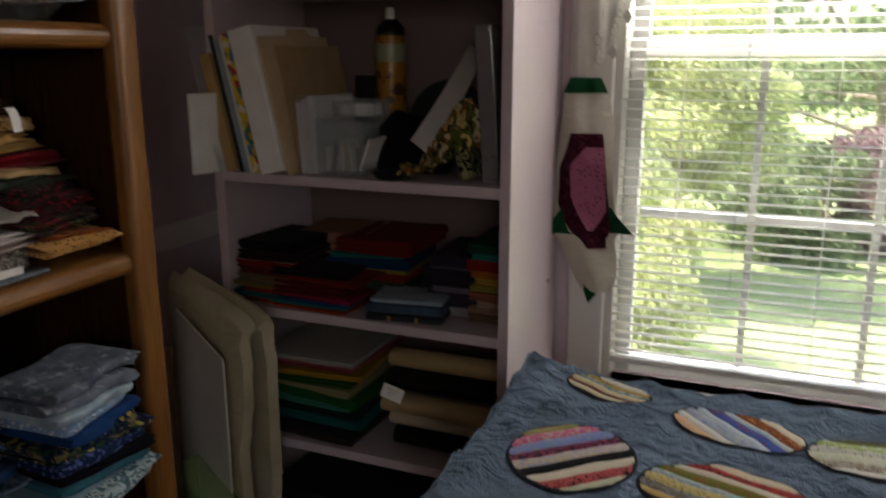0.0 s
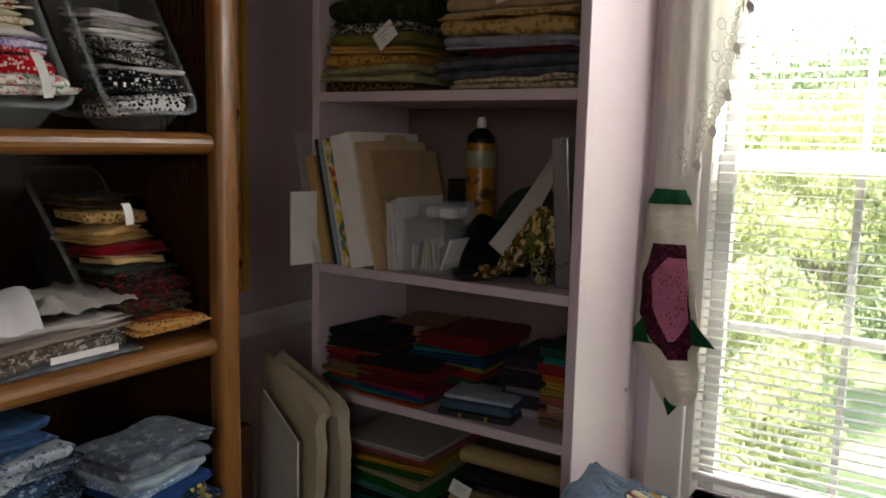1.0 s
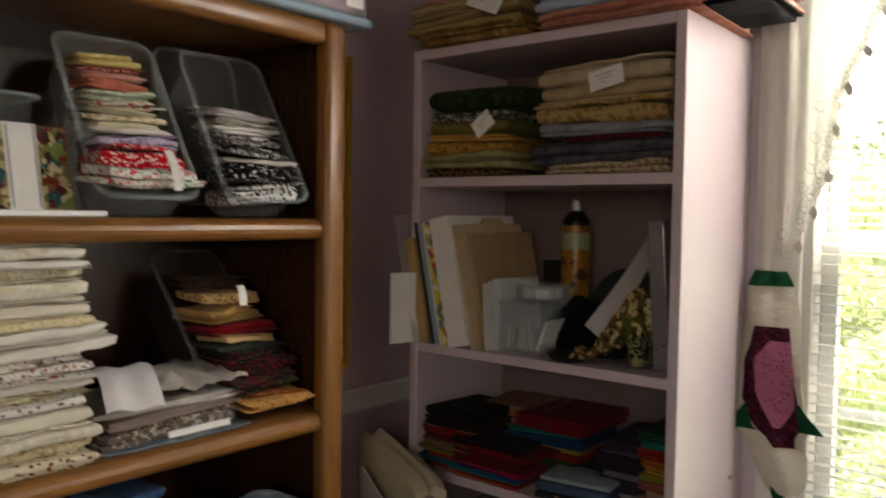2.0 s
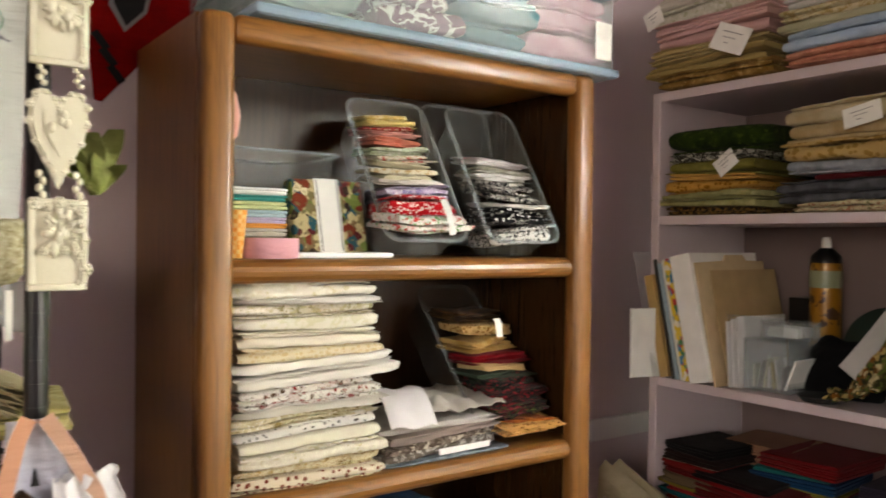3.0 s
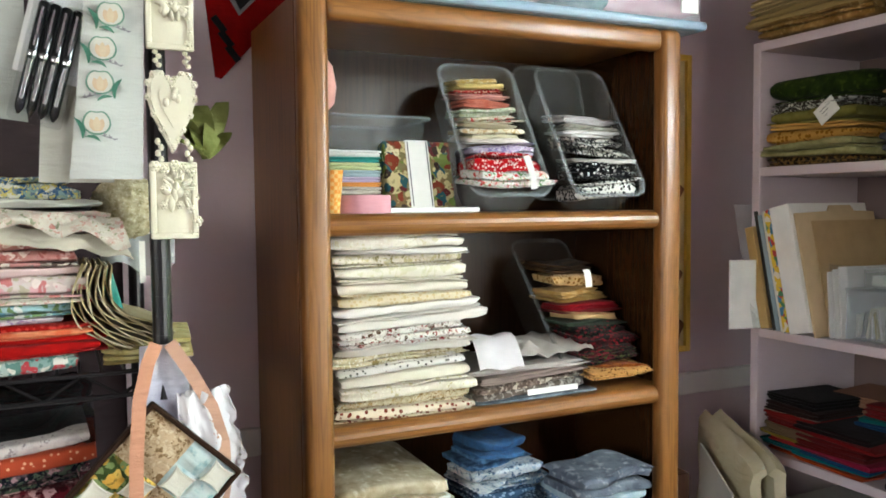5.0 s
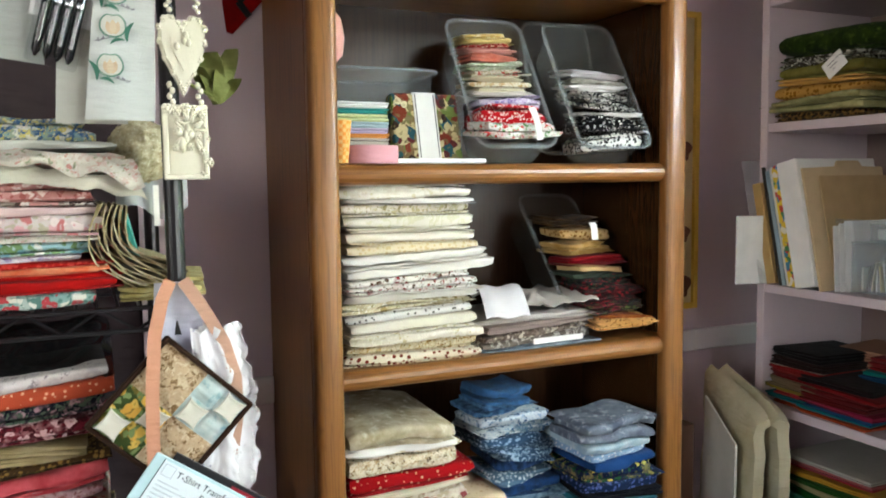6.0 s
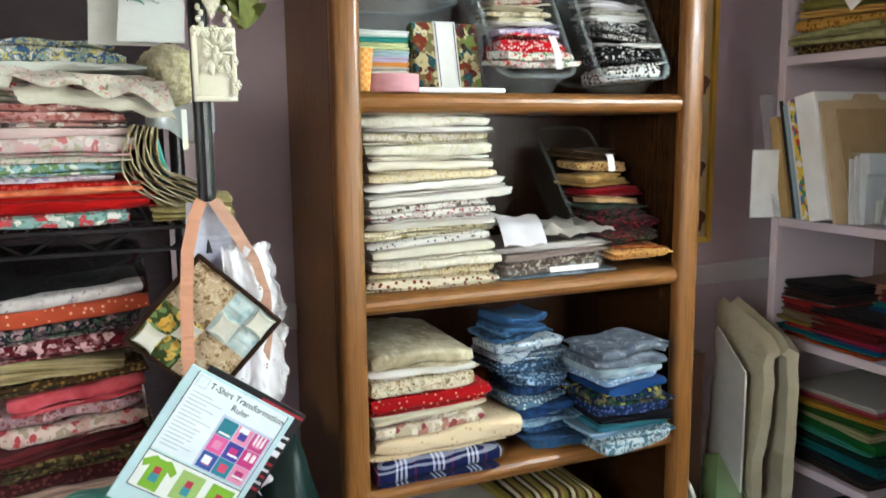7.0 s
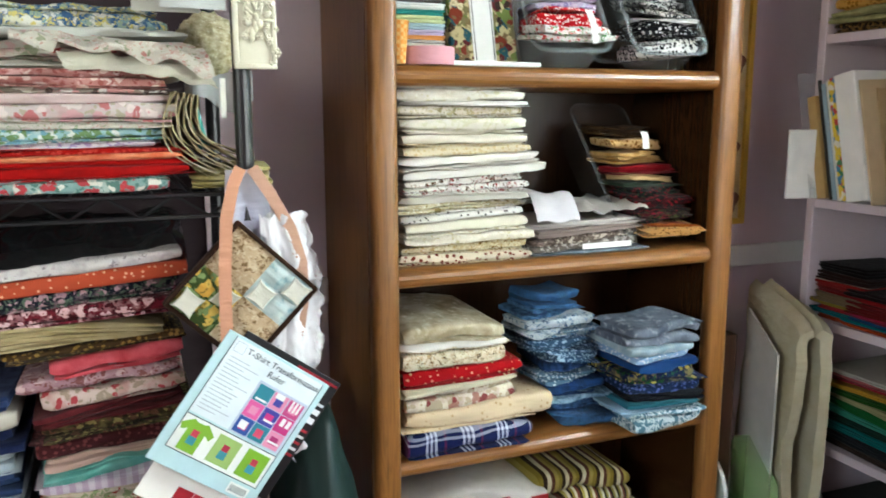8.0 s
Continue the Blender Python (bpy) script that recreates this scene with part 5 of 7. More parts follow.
solo("black_box", boxed(-0.03, 0.03, -0.03, 0.03, 0, 0.20, 0.004), plain("black_plastic", "0d0d0e", 0.3), pose(-0.955, 1.780, ZM), "small black box behind the papers", "box")
bag = bmesh.new()
bmesh.ops.create_icosphere(bag, subdivisions=4, radius=1.0)
for v in bag.verts:
    k = 1 + 0.18 * noise.noise(v.co * 2.0)
    v.co = Vector((v.co.x * 0.105 * k, v.co.y * 0.04 * k, max(-0.02, v.co.z * 0.105 * k)))
solo("black_pouch", bag, F("141416"), pose(-0.812, 1.655, ZM + 0.02), "black cloth pouch beside the spray can", "pouch", smooth=True)
disc = bmesh.new()
lathe(disc, [(0.0, 0), (0.092, 0), (0.096, 0.004), (0.096, 0.010), (0.09, 0.012), (0.0, 0.012)], 40)
solo("round_lid", disc, plain("dark_green_plastic", "10231c", 0.35), pose(-0.745, 1.74, ZM + 0.096, 78, 0, 0), "dark green round lid standing on edge", "lid", smooth=True)
pap = bmesh.new()
sheet(pap, lambda u, v: (Vector((-0.759, 1.565, 1.182)).lerp(Vector((-0.684, 1.70, 1.370)), u)).lerp(Vector((-0.716, 1.56, 1.148)).lerp(Vector((-0.625, 1.64, 1.350)), u), v) + Vector((0, 0.014 * math.sin(3 * u + v), 0)), 12, 6, 0.001)
solo("paper_sheet", pap, plain("grey_tracing_paper", "b9b4b0", 0.7), pose(0, 0, 0), "grey-white tracing paper sheet leaning across the shelf", "paper", smooth=True)
solo("plastic_sleeve", boxed(0, 0.035, 0, 0.18, 0, 0.30, 0.003), clear_plastic("grey_film", "8f8a8c", 0.6, 0.15), pose(-0.608, 1.575, ZM, 0, -4, 0), "grey plastic pouch standing beside the side panel", "pouch")
hump = bmesh.new()


def drape(u, v):
    x = -0.075 + 0.155 * u
    ridge = 0.020 + 0.14 * max(0.0, min(1.0, (u - 0.28) * 1.6)) ** 0.8
    return Vector((x + 0.01 * math.sin(v * 9), -0.035 + 0.075 * v, ridge * math.sin(math.pi * (0.12 + 0.76 * v)) + 0.012 * noise.noise(Vector((u * 7, v * 6, 4))) + 0.004))


sheet(hump, drape, 22, 16, 0.003)
solo("floral_cloth", hump, F("3c3a22", "floral", ("c9a85a", "8a5a2a", "d9c48f", "5f6a34"), 36.0, 0.42), pose(-0.705, 1.575, ZM), "crumpled floral cloth in olive and gold", "fabric", smooth=True)
solo("floral_pouch", boxed(0, 0.03, 0, 0.08, 0, 0.125, 0.008), F("22281c", "scroll", ("8f8a60",), 40.0), pose(-0.655, 1.565, ZM, 0, -10, 0), "dark green print pouch behind the cloth", "pouch")
dish = bmesh.new()
lathe(dish, [(0.0, 0), (0.035, 0), (0.046, 0.012), (0.043, 0.012), (0.033, 0.004), (0.0, 0.004)], 28)
solo("dish", dish, plain("black_matte", "0d0d0e", 0.8), pose(-0.795, 1.562, ZM), "shallow black dish at the shelf edge", "dish", smooth=True)

# felt and cases on the lower shelves
GF = "felt sheets in the painted bookcase"


def deep_dye(h, k=0.80):
    return "".join("%02x" % int(int(h[i:i + 2], 16) * k) for i in (0, 2, 4))


def felts(y, xc, z, w, d, spec, jit=0.006):
    items = [(F(deep_dye(c), "mottle", (deep_dye(c),), 40.0), w + 0.012 * math.sin(i * 2.7), h, f"{words} felt", {"plies": max(1, int(h / 0.006)), "loose": 0.5, "dy": 0.01 * math.sin(i * 4.1)}) for i, (c, h, words) in enumerate(spec)]
    return pile(y, xc, z, items, depth=d, group=GF, jitter=jit, yawj=5)


ZL = 0.804
felts(1.535, -1.105, ZL, 0.150, 0.20, (("c9502a", 0.014, "orange"), ("1f7f86", 0.012, "teal"), ("c23a3e", 0.012, "red"), ("a08a3c", 0.010, "olive gold"), ("8f7a5c", 0.022, "tan"), ("8a1f24", 0.012, "dark red"), ("a8302f", 0.018, "red"), ("c9b29c", 0.004, "cream"), ("3a2420", 0.020, "brown"), ("1f1517", 0.022, "black-brown")))
felts(1.525, -0.985, ZL, 0.190, 0.20, (("d0532a", 0.008, "orange"), ("1d8a8f", 0.010, "teal"), ("275a8f", 0.008, "blue"), ("b53052", 0.010, "pink"), ("7a1a20", 0.030, "dark red"), ("9c1f24", 0.010, "red"), ("2a1418", 0.016, "dark maroon")))
felts(1.640, -0.905, ZL, 0.185, 0.20, (("3c5a3a", 0.05, "green"), ("b0352c", 0.018, "red"), ("b5a03a", 0.012, "yellow"), ("23517f", 0.022, "blue"), ("2f8a84", 0.010, "teal"), ("9c2226", 0.034, "bright red")))
felts(1.615, -0.685, ZL, 0.120, 0.20, (("b9aeb5", 0.020, "pale lilac"), ("4a4250", 0.034, "purple-grey"), ("8f8596", 0.012, "lilac"), ("3c3442", 0.036, "dark purple"), ("6d6274", 0.008, "mauve"), ("453b4c", 0.024, "dark purple")))
felts(1.590, -0.598, ZL, 0.085, 0.22, (("8a6a58", 0.02, "brown"), ("b98f7c", 0.014, "peach"), ("c9a48c", 0.014, "tan"), ("b9705c", 0.020, "salmon"), ("a8a03f", 0.014, "olive"), ("d0a63a", 0.018, "yellow"), ("d07a2f", 0.014, "orange"), ("b53a34", 0.024, "red"), ("2f8f86", 0.014, "teal"), ("1f5f4a", 0.020, "green")))
felts(1.690, -1.015, ZL, 0.170, 0.15, (("3c4a44", 0.040, "grey-green"), ("1d8a8f", 0.030, "teal"), ("2f9a90", 0.024, "aqua"), ("c08a6c", 0.050, "tan")))
case = thing("sewing_case", pose(-0.775, 1.600, ZL, 0, 0, 8), "blue and grey fabric case with tan straps", "case")
part("case_base", boxed(-0.085, 0.085, -0.068, 0.06, 0, 0.014, 0.004), plain("black_cloth", "15161a", 0.8), case)
part("case_body", boxed(-0.088, 0.084, -0.062, 0.06, 0.014, 0.034, 0.008, 3), F("53697f", "mottle", ("3f5267",), 30.0), case, smooth=True)
part("flap", boxed(-0.080, 0.080, -0.050, 0.058, 0.034, 0.044, 0.005, 3), F("8a98a4", "mottle", ("a4b0ba",), 20.0), case, "pale blue-grey flap", smooth=True)
for x in (-0.035, 0.025):
    part("strap", boxed(x, x + 0.007, -0.0695, -0.060, 0.001, 0.012, 0.001), plain("tan_strap", "a8824a", 0.6), case, "tan strap")

ZB = 0.491
felts(1.540, -1.020, ZB, 0.255, 0.24, (("4a3a34", 0.020, "brown"), ("2c2f34", 0.020, "dark grey"), ("2a7f80", 0.022, "teal"), ("0f3a30", 0.026, "dark green"), ("4fa58c", 0.014, "mint"), ("2f7a3c", 0.024, "green"), ("b9ae7c", 0.014, "cream"), ("3a6a2c", 0.020, "leaf green"), ("d9a22c", 0.012, "yellow"), ("b9303c", 0.014, "red"), ("c96a6c", 0.010, "pink"), ("d0c8bc", 0.012, "white")), 0.010)


def cloth_roll(x0, x1, y, z, r, col, words):
    bm = bmesh.new()
    lathe(bm, [(r * 0.3, 0), (r, 0.004), (r * 1.02, (x1 - x0) * 0.5), (r, x1 - x0 - 0.004), (r * 0.3, x1 - x0)], 20, Matrix.Diagonal((0.72, 1.0, 1.0, 1.0)))
    return solo("fabric_roll", bm, F(col, "mottle", (col,), 20.0), pose(x0, y, z, 0, 90, 0), f"{words} rolled fabric on the lower shelf", "fabric roll", "fabric rolls", smooth=True)


cloth_roll(-0.815, -0.565, 1.60, 0.520, 0.034, "2a2622", "dark brown")
cloth_roll(-0.820, -0.565, 1.59, 0.568, 0.030, "c4b598", "cream")
cloth_roll(-0.830, -0.570, 1.565, 0.607, 0.028, "b39a6c", "tan")
cloth_roll(-0.825, -0.570, 1.61, 0.655, 0.026, "26221f", "black")
cloth_roll(-0.825, -0.565, 1.60, 0.700, 0.028, "ad9464", "tan")
note(pose(-0.795, 1.535, 0.640, -20, 14, 0), 0.05, 0.03, "white paper tag on a fabric roll")
felts(1.560, -0.95, 0.171, 0.40, 0.26, (("2a2624", 0.06, "dark"), ("4a4238", 0.05, "brown"), ("3a3634", 0.05, "grey")))

# ---- between the bookcases ----
board = bmesh.new()
outline(board, [(-0.20, 0.0), (0.0, 0.0), (0.0, 0.770), (-0.150, 0.842)], 0.005)
solo("foam_board", board, plain("grey_white_board", "b5b0a6", 0.7), pose(-1.040, 1.292, 0, 90, 0, -17), "pale grey board leaning beside the batting", "board")


def bat_path(t, half, top):
    """Along the folded batting, seen on edge: up one side, over a soft loop and down the other."""
    rise = top - half
    run = 2 * rise + math.pi * half
    q = t * run
    if q < rise:
        return -half, q
    if q > run - rise:
        return half, run - q
    a = (q - rise) / half
    return -half * math.cos(a), rise + half * math.sin(a)


batting = thing("folded_batting", pose(-1.022, 1.330, 0.0, 0, 0, -17), "thick cream batting folded double, standing on edge", "batting")
bat_mat = F("c4b898", "mottle", ("b3a784",), 10.0)


def bat_sheet(u, v):
    x = -0.265 * u
    y, z = bat_path(v, 0.0150 + 0.004 * math.sin(5 * u), 0.822 + 0.055 * u - 0.012 * max(0.0, 1 - u * 6) ** 2)
    low = 1 - z / 0.86
    wav = noise.noise(Vector((z * 5.0, v * 3.0, 1.0)))
    x += (0.014 * wav + 0.007 * noise.noise(Vector((z * 19, v * 9, 2.0)))) * (1 - u) + 0.012 * math.sin(z * 6.5 + v) * (1 - u)
    y += 0.036 + 0.010 * math.sin(z * 8 + 4 * v) * (0.4 + low) + 0.006 * noise.noise(Vector((z * 12, x * 14, v * 2))) + 0.010 * low * (1 if v > 0.5 else -1)
    return Vector((x, y, max(0.0, z)))


bats = bmesh.new()
sheet(bats, lambda u, v: bat_sheet(u, 0.5 * v), 14, 46, 0.026)
part("near_layer", bats, bat_mat, batting, smooth=True)
bats = bmesh.new()
sheet(bats, lambda u, v: bat_sheet(u, 0.5 + 0.5 * v), 14, 46, 0.026)
part("far_layer", bats, bat_mat, batting, smooth=True)
gt = bmesh.new()
box(gt, -0.075, 0.075, -0.03, 0.03, 0.0, 0.50, 0.014, 3)
for v in gt.verts:
    if v.co.z > 0.4:
        v.co.z -= 0.5 * v.co.x
solo("green_bin", gt, clear_plastic("lime_plastic", "8fae6c", 0.45, 0.3), pose(-1.085, 1.285, 0.0, 0, 0, -17), "slim lime green plastic bin on the floor", "bin", smooth=True)
solo("wood_panel", boxed(-0.02, 0.02, -0.045, 0.045, 0, 0.80, 0.003), wood("dark_panel", "3f2415", "26140b", "z", 0.4), pose(-1.15, 1.205, 0.0), "dark brown wooden panel standing by the bookcase", "panel")
TRX, TRZ = -1.030, 0.535
tray = thing("serving_tray", pose(0, 1.150, 0), "white plastic tray with rounded corners standing beside the bookcase", "tray")
TRAY = [(-1.32, 0.0)] + [(TRX, 0.0)] + [(TRX - 0.075 + 0.075 * math.cos(0.196 * k), TRZ - 0.10 + 0.10 * math.sin(0.196 * k)) for k in range(9)] + [(-1.32, TRZ)]
tb = bmesh.new()
outline(tb, TRAY, 0.004, pose(0, 0.010, 0, 90, 0, 0))
part("tray_base", tb, plain("tray_plastic", "b9c4b8", 0.4), tray)
rimt = bmesh.new()
for (xa, za), (xb, zb) in zip(TRAY[1:], TRAY[2:]):
    tube(rimt, (xa, 0.004, za), (xb, 0.004, zb), 0.005, 8)
part("rim", rimt, plain("white_plastic", "dddad5", 0.4), tray, "white rim", smooth=True)
fr = thing("yellow_picture", pose(WX + 0.004, 1.395, 1.018), "tall picture in a yellow frame on the wall", "picture")
yel = plain("yellow_frame_paint", "dcb03c", 0.45)
for y0, y1, z0, z1 in ((-0.085, -0.069, 0, 0.78), (0.069, 0.085, 0, 0.78), (-0.069, 0.069, 0, 0.016), (-0.069, 0.069, 0.764, 0.78)):
    part("frame", boxed(0, 0.016, y0, y1, z0, z1, 0.002), yel, fr)
part("print", boxed(0, 0.006, -0.069, 0.069, 0.016, 0.764), F("e0c890", "mottle", ("d3b878",), 8.0), fr)
for zz, s in ((0.06, 0.030), (0.20, 0.022), (0.42, 0.026)):
    bl = bmesh.new()
    outline(bl, [(s * math.cos(a) * (0.7 + 0.3 * math.sin(3 * a)), s * math.sin(a)) for a in [k * 0.45 for k in range(14)]], 0.001)
    ob = part("painted_shape", bl, plain("brown_ink", "5f3418", 0.7), fr)
    ob.matrix_local = pose(0.0065, 0.045, zz, 90, 0, 90)

# ---- the black wire rack ----
rack = thing("wire_rack", pose(0, 0, 0), "black wire shelving rack stacked with folded fabrics", "shelving rack")
RX0, RX1, RY0, RY1 = -1.255, -0.857, -0.86, 0.093


def post(x, y):
    bm = bmesh.new()
    tube(bm, (x, y, 0.0), (x, y, 1.88), 0.0125, 16)
    z = 0.05
    while z < 1.86:
        tube(bm, (x, y, z), (x, y, z + 0.002), 0.0131, 16)
        z += 0.0254
    return bm


for x in (RX0, RX1):
    for y in (RY0, RY1):
        part("post", post(x, y), black_wire, rack, smooth=False)
for z in (0.22, 0.70, 1.205, 1.80):
    sh = bmesh.new()
    for x in (RX0, RX1):
        for dz in (0.0, -0.030):
            tube(sh, (x, RY0, z - 0.004 + dz), (x, RY1, z - 0.004 + dz), 0.0032, 6)
        k, step = 0, 0.045
        y = RY0
        while y < RY1 - 0.02:
            up = k % 2 == 0
            tube(sh, (x, y, z - (0.034 if up else 0.004)), (x, y + step, z - (0.004 if up else 0.034)), 0.0022, 5)
            y += step
            k += 1
    for y in (RY0, RY1):
        for dz in (0.0, -0.030):
            tube(sh, (RX0, y, z - 0.004 + dz), (RX1, y, z - 0.004 + dz), 0.0032, 6)
    y = RY0 + 0.02
    while y < RY1:
        tube(sh, (RX0, y, z - 0.003), (RX1, y, z - 0.003), 0.0018, 5)
        y += 0.026
    for x in (RX0, RX1):
        for y in (RY0, RY1):
            tube(sh, (x, y, z - 0.042), (x, y, z), 0.018, 14, 0.0165)
    part("wire_shelf", sh, black_wire, rack)

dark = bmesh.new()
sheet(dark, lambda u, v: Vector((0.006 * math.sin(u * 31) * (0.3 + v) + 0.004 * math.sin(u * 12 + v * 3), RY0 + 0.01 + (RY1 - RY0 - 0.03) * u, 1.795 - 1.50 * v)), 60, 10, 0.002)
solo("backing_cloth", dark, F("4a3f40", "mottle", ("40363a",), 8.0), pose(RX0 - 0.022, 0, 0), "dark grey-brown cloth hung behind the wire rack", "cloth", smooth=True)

G3 = "fabrics on the wire rack"
WR = "on the wire rack"
stack(-0.872, -0.150, 1.206, [
    (F("7f9d97", "floral", ("e3ded0", "b3454a", "5f8078"), 42.0, 0.36), 0.250, 0.0194, "teal floral cotton", {"dy": 0.02}),
    (F("b3121c", "mottle", ("9c0f18",), 40.0), 0.345, 0.0176, "bright red cotton", {"dy": 0.012}),
    (F("b5201c"), 0.350, 0.0079, "red cotton", {"dy": 0.006}),
    (F("d0603c", "mottle", ("e08a5c",), 50.0), 0.310, 0.0079, "coral orange cotton"),
    (F("a82420", "dots", ("c9463c",), 80.0, 0.35), 0.330, 0.0097, "red dotted cotton"),
    (F("d6cdd4", "floral", ("9a86a8", "b9a4b0"), 60.0), 0.245, 0.0079, "lilac print cotton"),
    (F("8fb5b9", "floral", ("e4e4dc", "6f9aa6", "6f8a5c"), 46.0, 0.42), 0.280, 0.0185, "aqua cotton with white flowers", {"plies": 1}),
    (F("cdc6b8", "floral", ("b08a80", "8a9a78"), 70.0, 0.25), 0.300, 0.0106, "cream floral cotton"),
    (F("cbbfb9", "floral", ("b8706f", "c9989a", "e0cfc8", "a8a088"), 34.0, 0.36), 0.310, 0.0238, "pale pink cotton with large roses", {"plies": 1}),
    (F("cfb0ac", "mottle", ("dbc3bd",), 25.0), 0.315, 0.0141, "dusty pink cotton"),
    (F("8d7f74", "floral", ("d8cfc4", "5a4a44", "b9837d"), 40.0, 0.4), 0.310, 0.0079, "grey floral cotton"),
    (F("b07872", "floral", ("c99a92", "d9bdb2", "9a5a54"), 40.0, 0.34), 0.300, 0.0246, "rose pink floral cotton", {"plies": 2, "dy": -0.01}),
    (F("c4c0b0"), 0.345, 0.0106, "ivory cotton", {"dy": 0.02, "loose": 2.0}),
    (F("c6bfae", "floral", ("b5504c", "93977c", "c9a49c"), 38.0, 0.30), 0.355, 0.0317, "ivory cotton with red roses", {"dy": 0.010, "loose": 2.4, "sag": 0.012}),
    (F("c0c1b6"), 0.340, 0.0123, "white cotton", {"dy": 0.005, "loose": 2.0}),
    (F("4a6a90", "floral", ("d6d6b4", "e3e2d4", "8fa08a", "d9d8cc", "7f9a9c", "c9b95a"), 62.0, 0.40), 0.350, 0.0317, "blue cotton with white and yellow flowers", {"plies": 1, "dy": -0.005, "loose": 2.0, "sag": 0.016}),
], G3, depth=0.33, where=WR)
stack(-0.872, -0.165, 0.701, [
    (F("c9b9a2", "floral", ("8a4a44", "6f7a58"), 40.0), 0.190, 0.030, "cream floral cotton", {"dy": 0.07, "loose": 1.5, "plies": 1}),
    (F("a8a08c", "floral", ("5a5a3c", "d6cdb4"), 40.0), 0.185, 0.022, "grey-green floral cotton", {"dy": 0.072, "loose": 1.5, "plies": 1}),
    (F("d3c6ac", "floral", ("a8504a", "8f9a70"), 40.0), 0.200, 0.030, "cream cotton with red sprigs", {"dy": 0.066, "loose": 1.5, "plies": 2}),
    (F("b9a4bd", "stripe", ("d9cfdd",), 60.0), 0.200, 0.022, "lavender striped cotton", {"dy": 0.064, "loose": 1.5, "plies": 1}),
    (F("5fa89c", "mottle", ("79b8ac",), 30.0), 0.210, 0.024, "turquoise cotton", {"plies": 1, "dy": 0.06, "loose": 1.5}),
    (F("c9a898"), 0.195, 0.012, "pale peach cotton", {"dy": 0.068, "loose": 1.5, "plies": 2}),
    (F("4a2528", "dots", ("6f3f40",), 70.0), 0.205, 0.034, "maroon print cotton", {"dy": 0.062, "loose": 1.5, "plies": 1}),
    (F("3a3222", "floral", ("8f8452", "6a4a3a"), 50.0), 0.205, 0.022, "dark olive floral cotton", {"dy": 0.06, "loose": 1.5, "plies": 1}),
    (F("552024", "mottle", ("6a2c30",), 40.0), 0.200, 0.022, "burgundy cotton", {"dy": 0.064, "loose": 1.5, "plies": 2}),
    (F("c9b0a4", "floral", ("a8484c", "9a8a78"), 36.0), 0.195, 0.026, "pale pink print cotton", {"dy": 0.068, "tilt": -2, "loose": 1.5, "plies": 1}),
    (F("a8848c", "floral", ("c4a4a0", "8a5a58"), 50.0), 0.215, 0.022, "dusty mauve cotton", {"dy": 0.05, "loose": 1.5, "plies": 1}),
    (F("b0404a", "mottle", ("c45860",), 30.0), 0.180, 0.028, "coral red cotton", {"dy": 0.074, "plies": 1, "loose": 1.5}),
    (F("4c3a26", "dots", ("8f7440",), 70.0), 0.235, 0.013, "brown print cotton", {"dy": 0.055, "loose": 1.5, "plies": 1}),
    (F("b5a478", "mottle", ("9a8a60",), 20.0), 0.340, 0.032, "khaki cotton in many folds", {"plies": 6, "sag": 0.020, "dy": -0.03}),
    (F("6f2430", "floral", ("d0a8a8", "4a1a22"), 50.0, 0.38), 0.330, 0.024, "maroon floral cotton", {"tilt": -1}),
    (F("20242e", "floral", ("a8868c", "5c6a5a"), 55.0, 0.34), 0.330, 0.022, "navy floral cotton"),
    (F("b35038", "dots", ("d9a07a",), 60.0, 0.16), 0.335, 0.022, "burnt orange dotted cotton", {"plies": 1}),
    (F("d0c8c2", "floral", ("8f8688", "b4a4a4"), 60.0, 0.18), 0.340, 0.018, "white cotton with grey sprigs", {"plies": 1}),
], G3, depth=0.15, where=WR, lean_to=0.085)
film = bmesh.new()
sheet(film, lambda u, v: Vector((-0.30 * u, -0.15 + 0.31 * v, 0.045 * math.sin(math.pi * min(1.0, u * 0.8)) + 0.014 * noise.noise(Vector((u * 7, v * 9, 2))) + 0.010)), 30, 34)
solo("plastic_bag", film, clear_plastic("black_bag_film", "151517", 0.86, 0.16), pose(-0.885, -0.15, 1.098), "black plastic bag crumpled over the folded fabrics", "plastic bag", smooth=True)
stack(-0.885, -0.342, 0.701, [(F(c, "mottle", (d,), 30.0), 0.22, 0.03, w + " cotton") for c, d, w in (("4a5a78", "5f7090", "slate blue"), ("24304f", "33406a", "navy"), ("8fa3b8", "a9bac9", "pale blue"), ("2a3a5a", "3a4a70", "dark blue"), ("9aa7ae", "b3bdc2", "grey-blue"), ("1c2440", "2a3458", "navy"), ("c9c4b4", "b8b09c", "cream"), ("2c3a60", "44547c", "blue"))], G3, depth=0.3, where=WR)

drape = bmesh.new()
sheet(drape, lambda u, v: Vector((0.006 + 0.020 * math.sin(math.pi * v * 0.55) + 0.006 * math.sin(u * 13 + v * 3), -0.19 + 0.235 * u + 0.012 * v * u, 1.418 - 0.018 * u - (0.014 + 0.022 * u ** 2) * v * (1 + 0.5 * noise.noise(Vector((u * 7, 0.0, 6.0)))) + 0.006 * noise.noise(Vector((u * 8, v * 4, 2.0))))), 36, 10, 0.0012)
solo("draped_cloth", drape, F("c6bfae", "floral", ("b07a72", "8a8e74", "b99a90", "cfc6b4"), 70.0, 0.28), pose(-0.874, 0, 0), "loose edge of ivory rose print cloth over the pile", "fabric", smooth=True)
drape = bmesh.new()
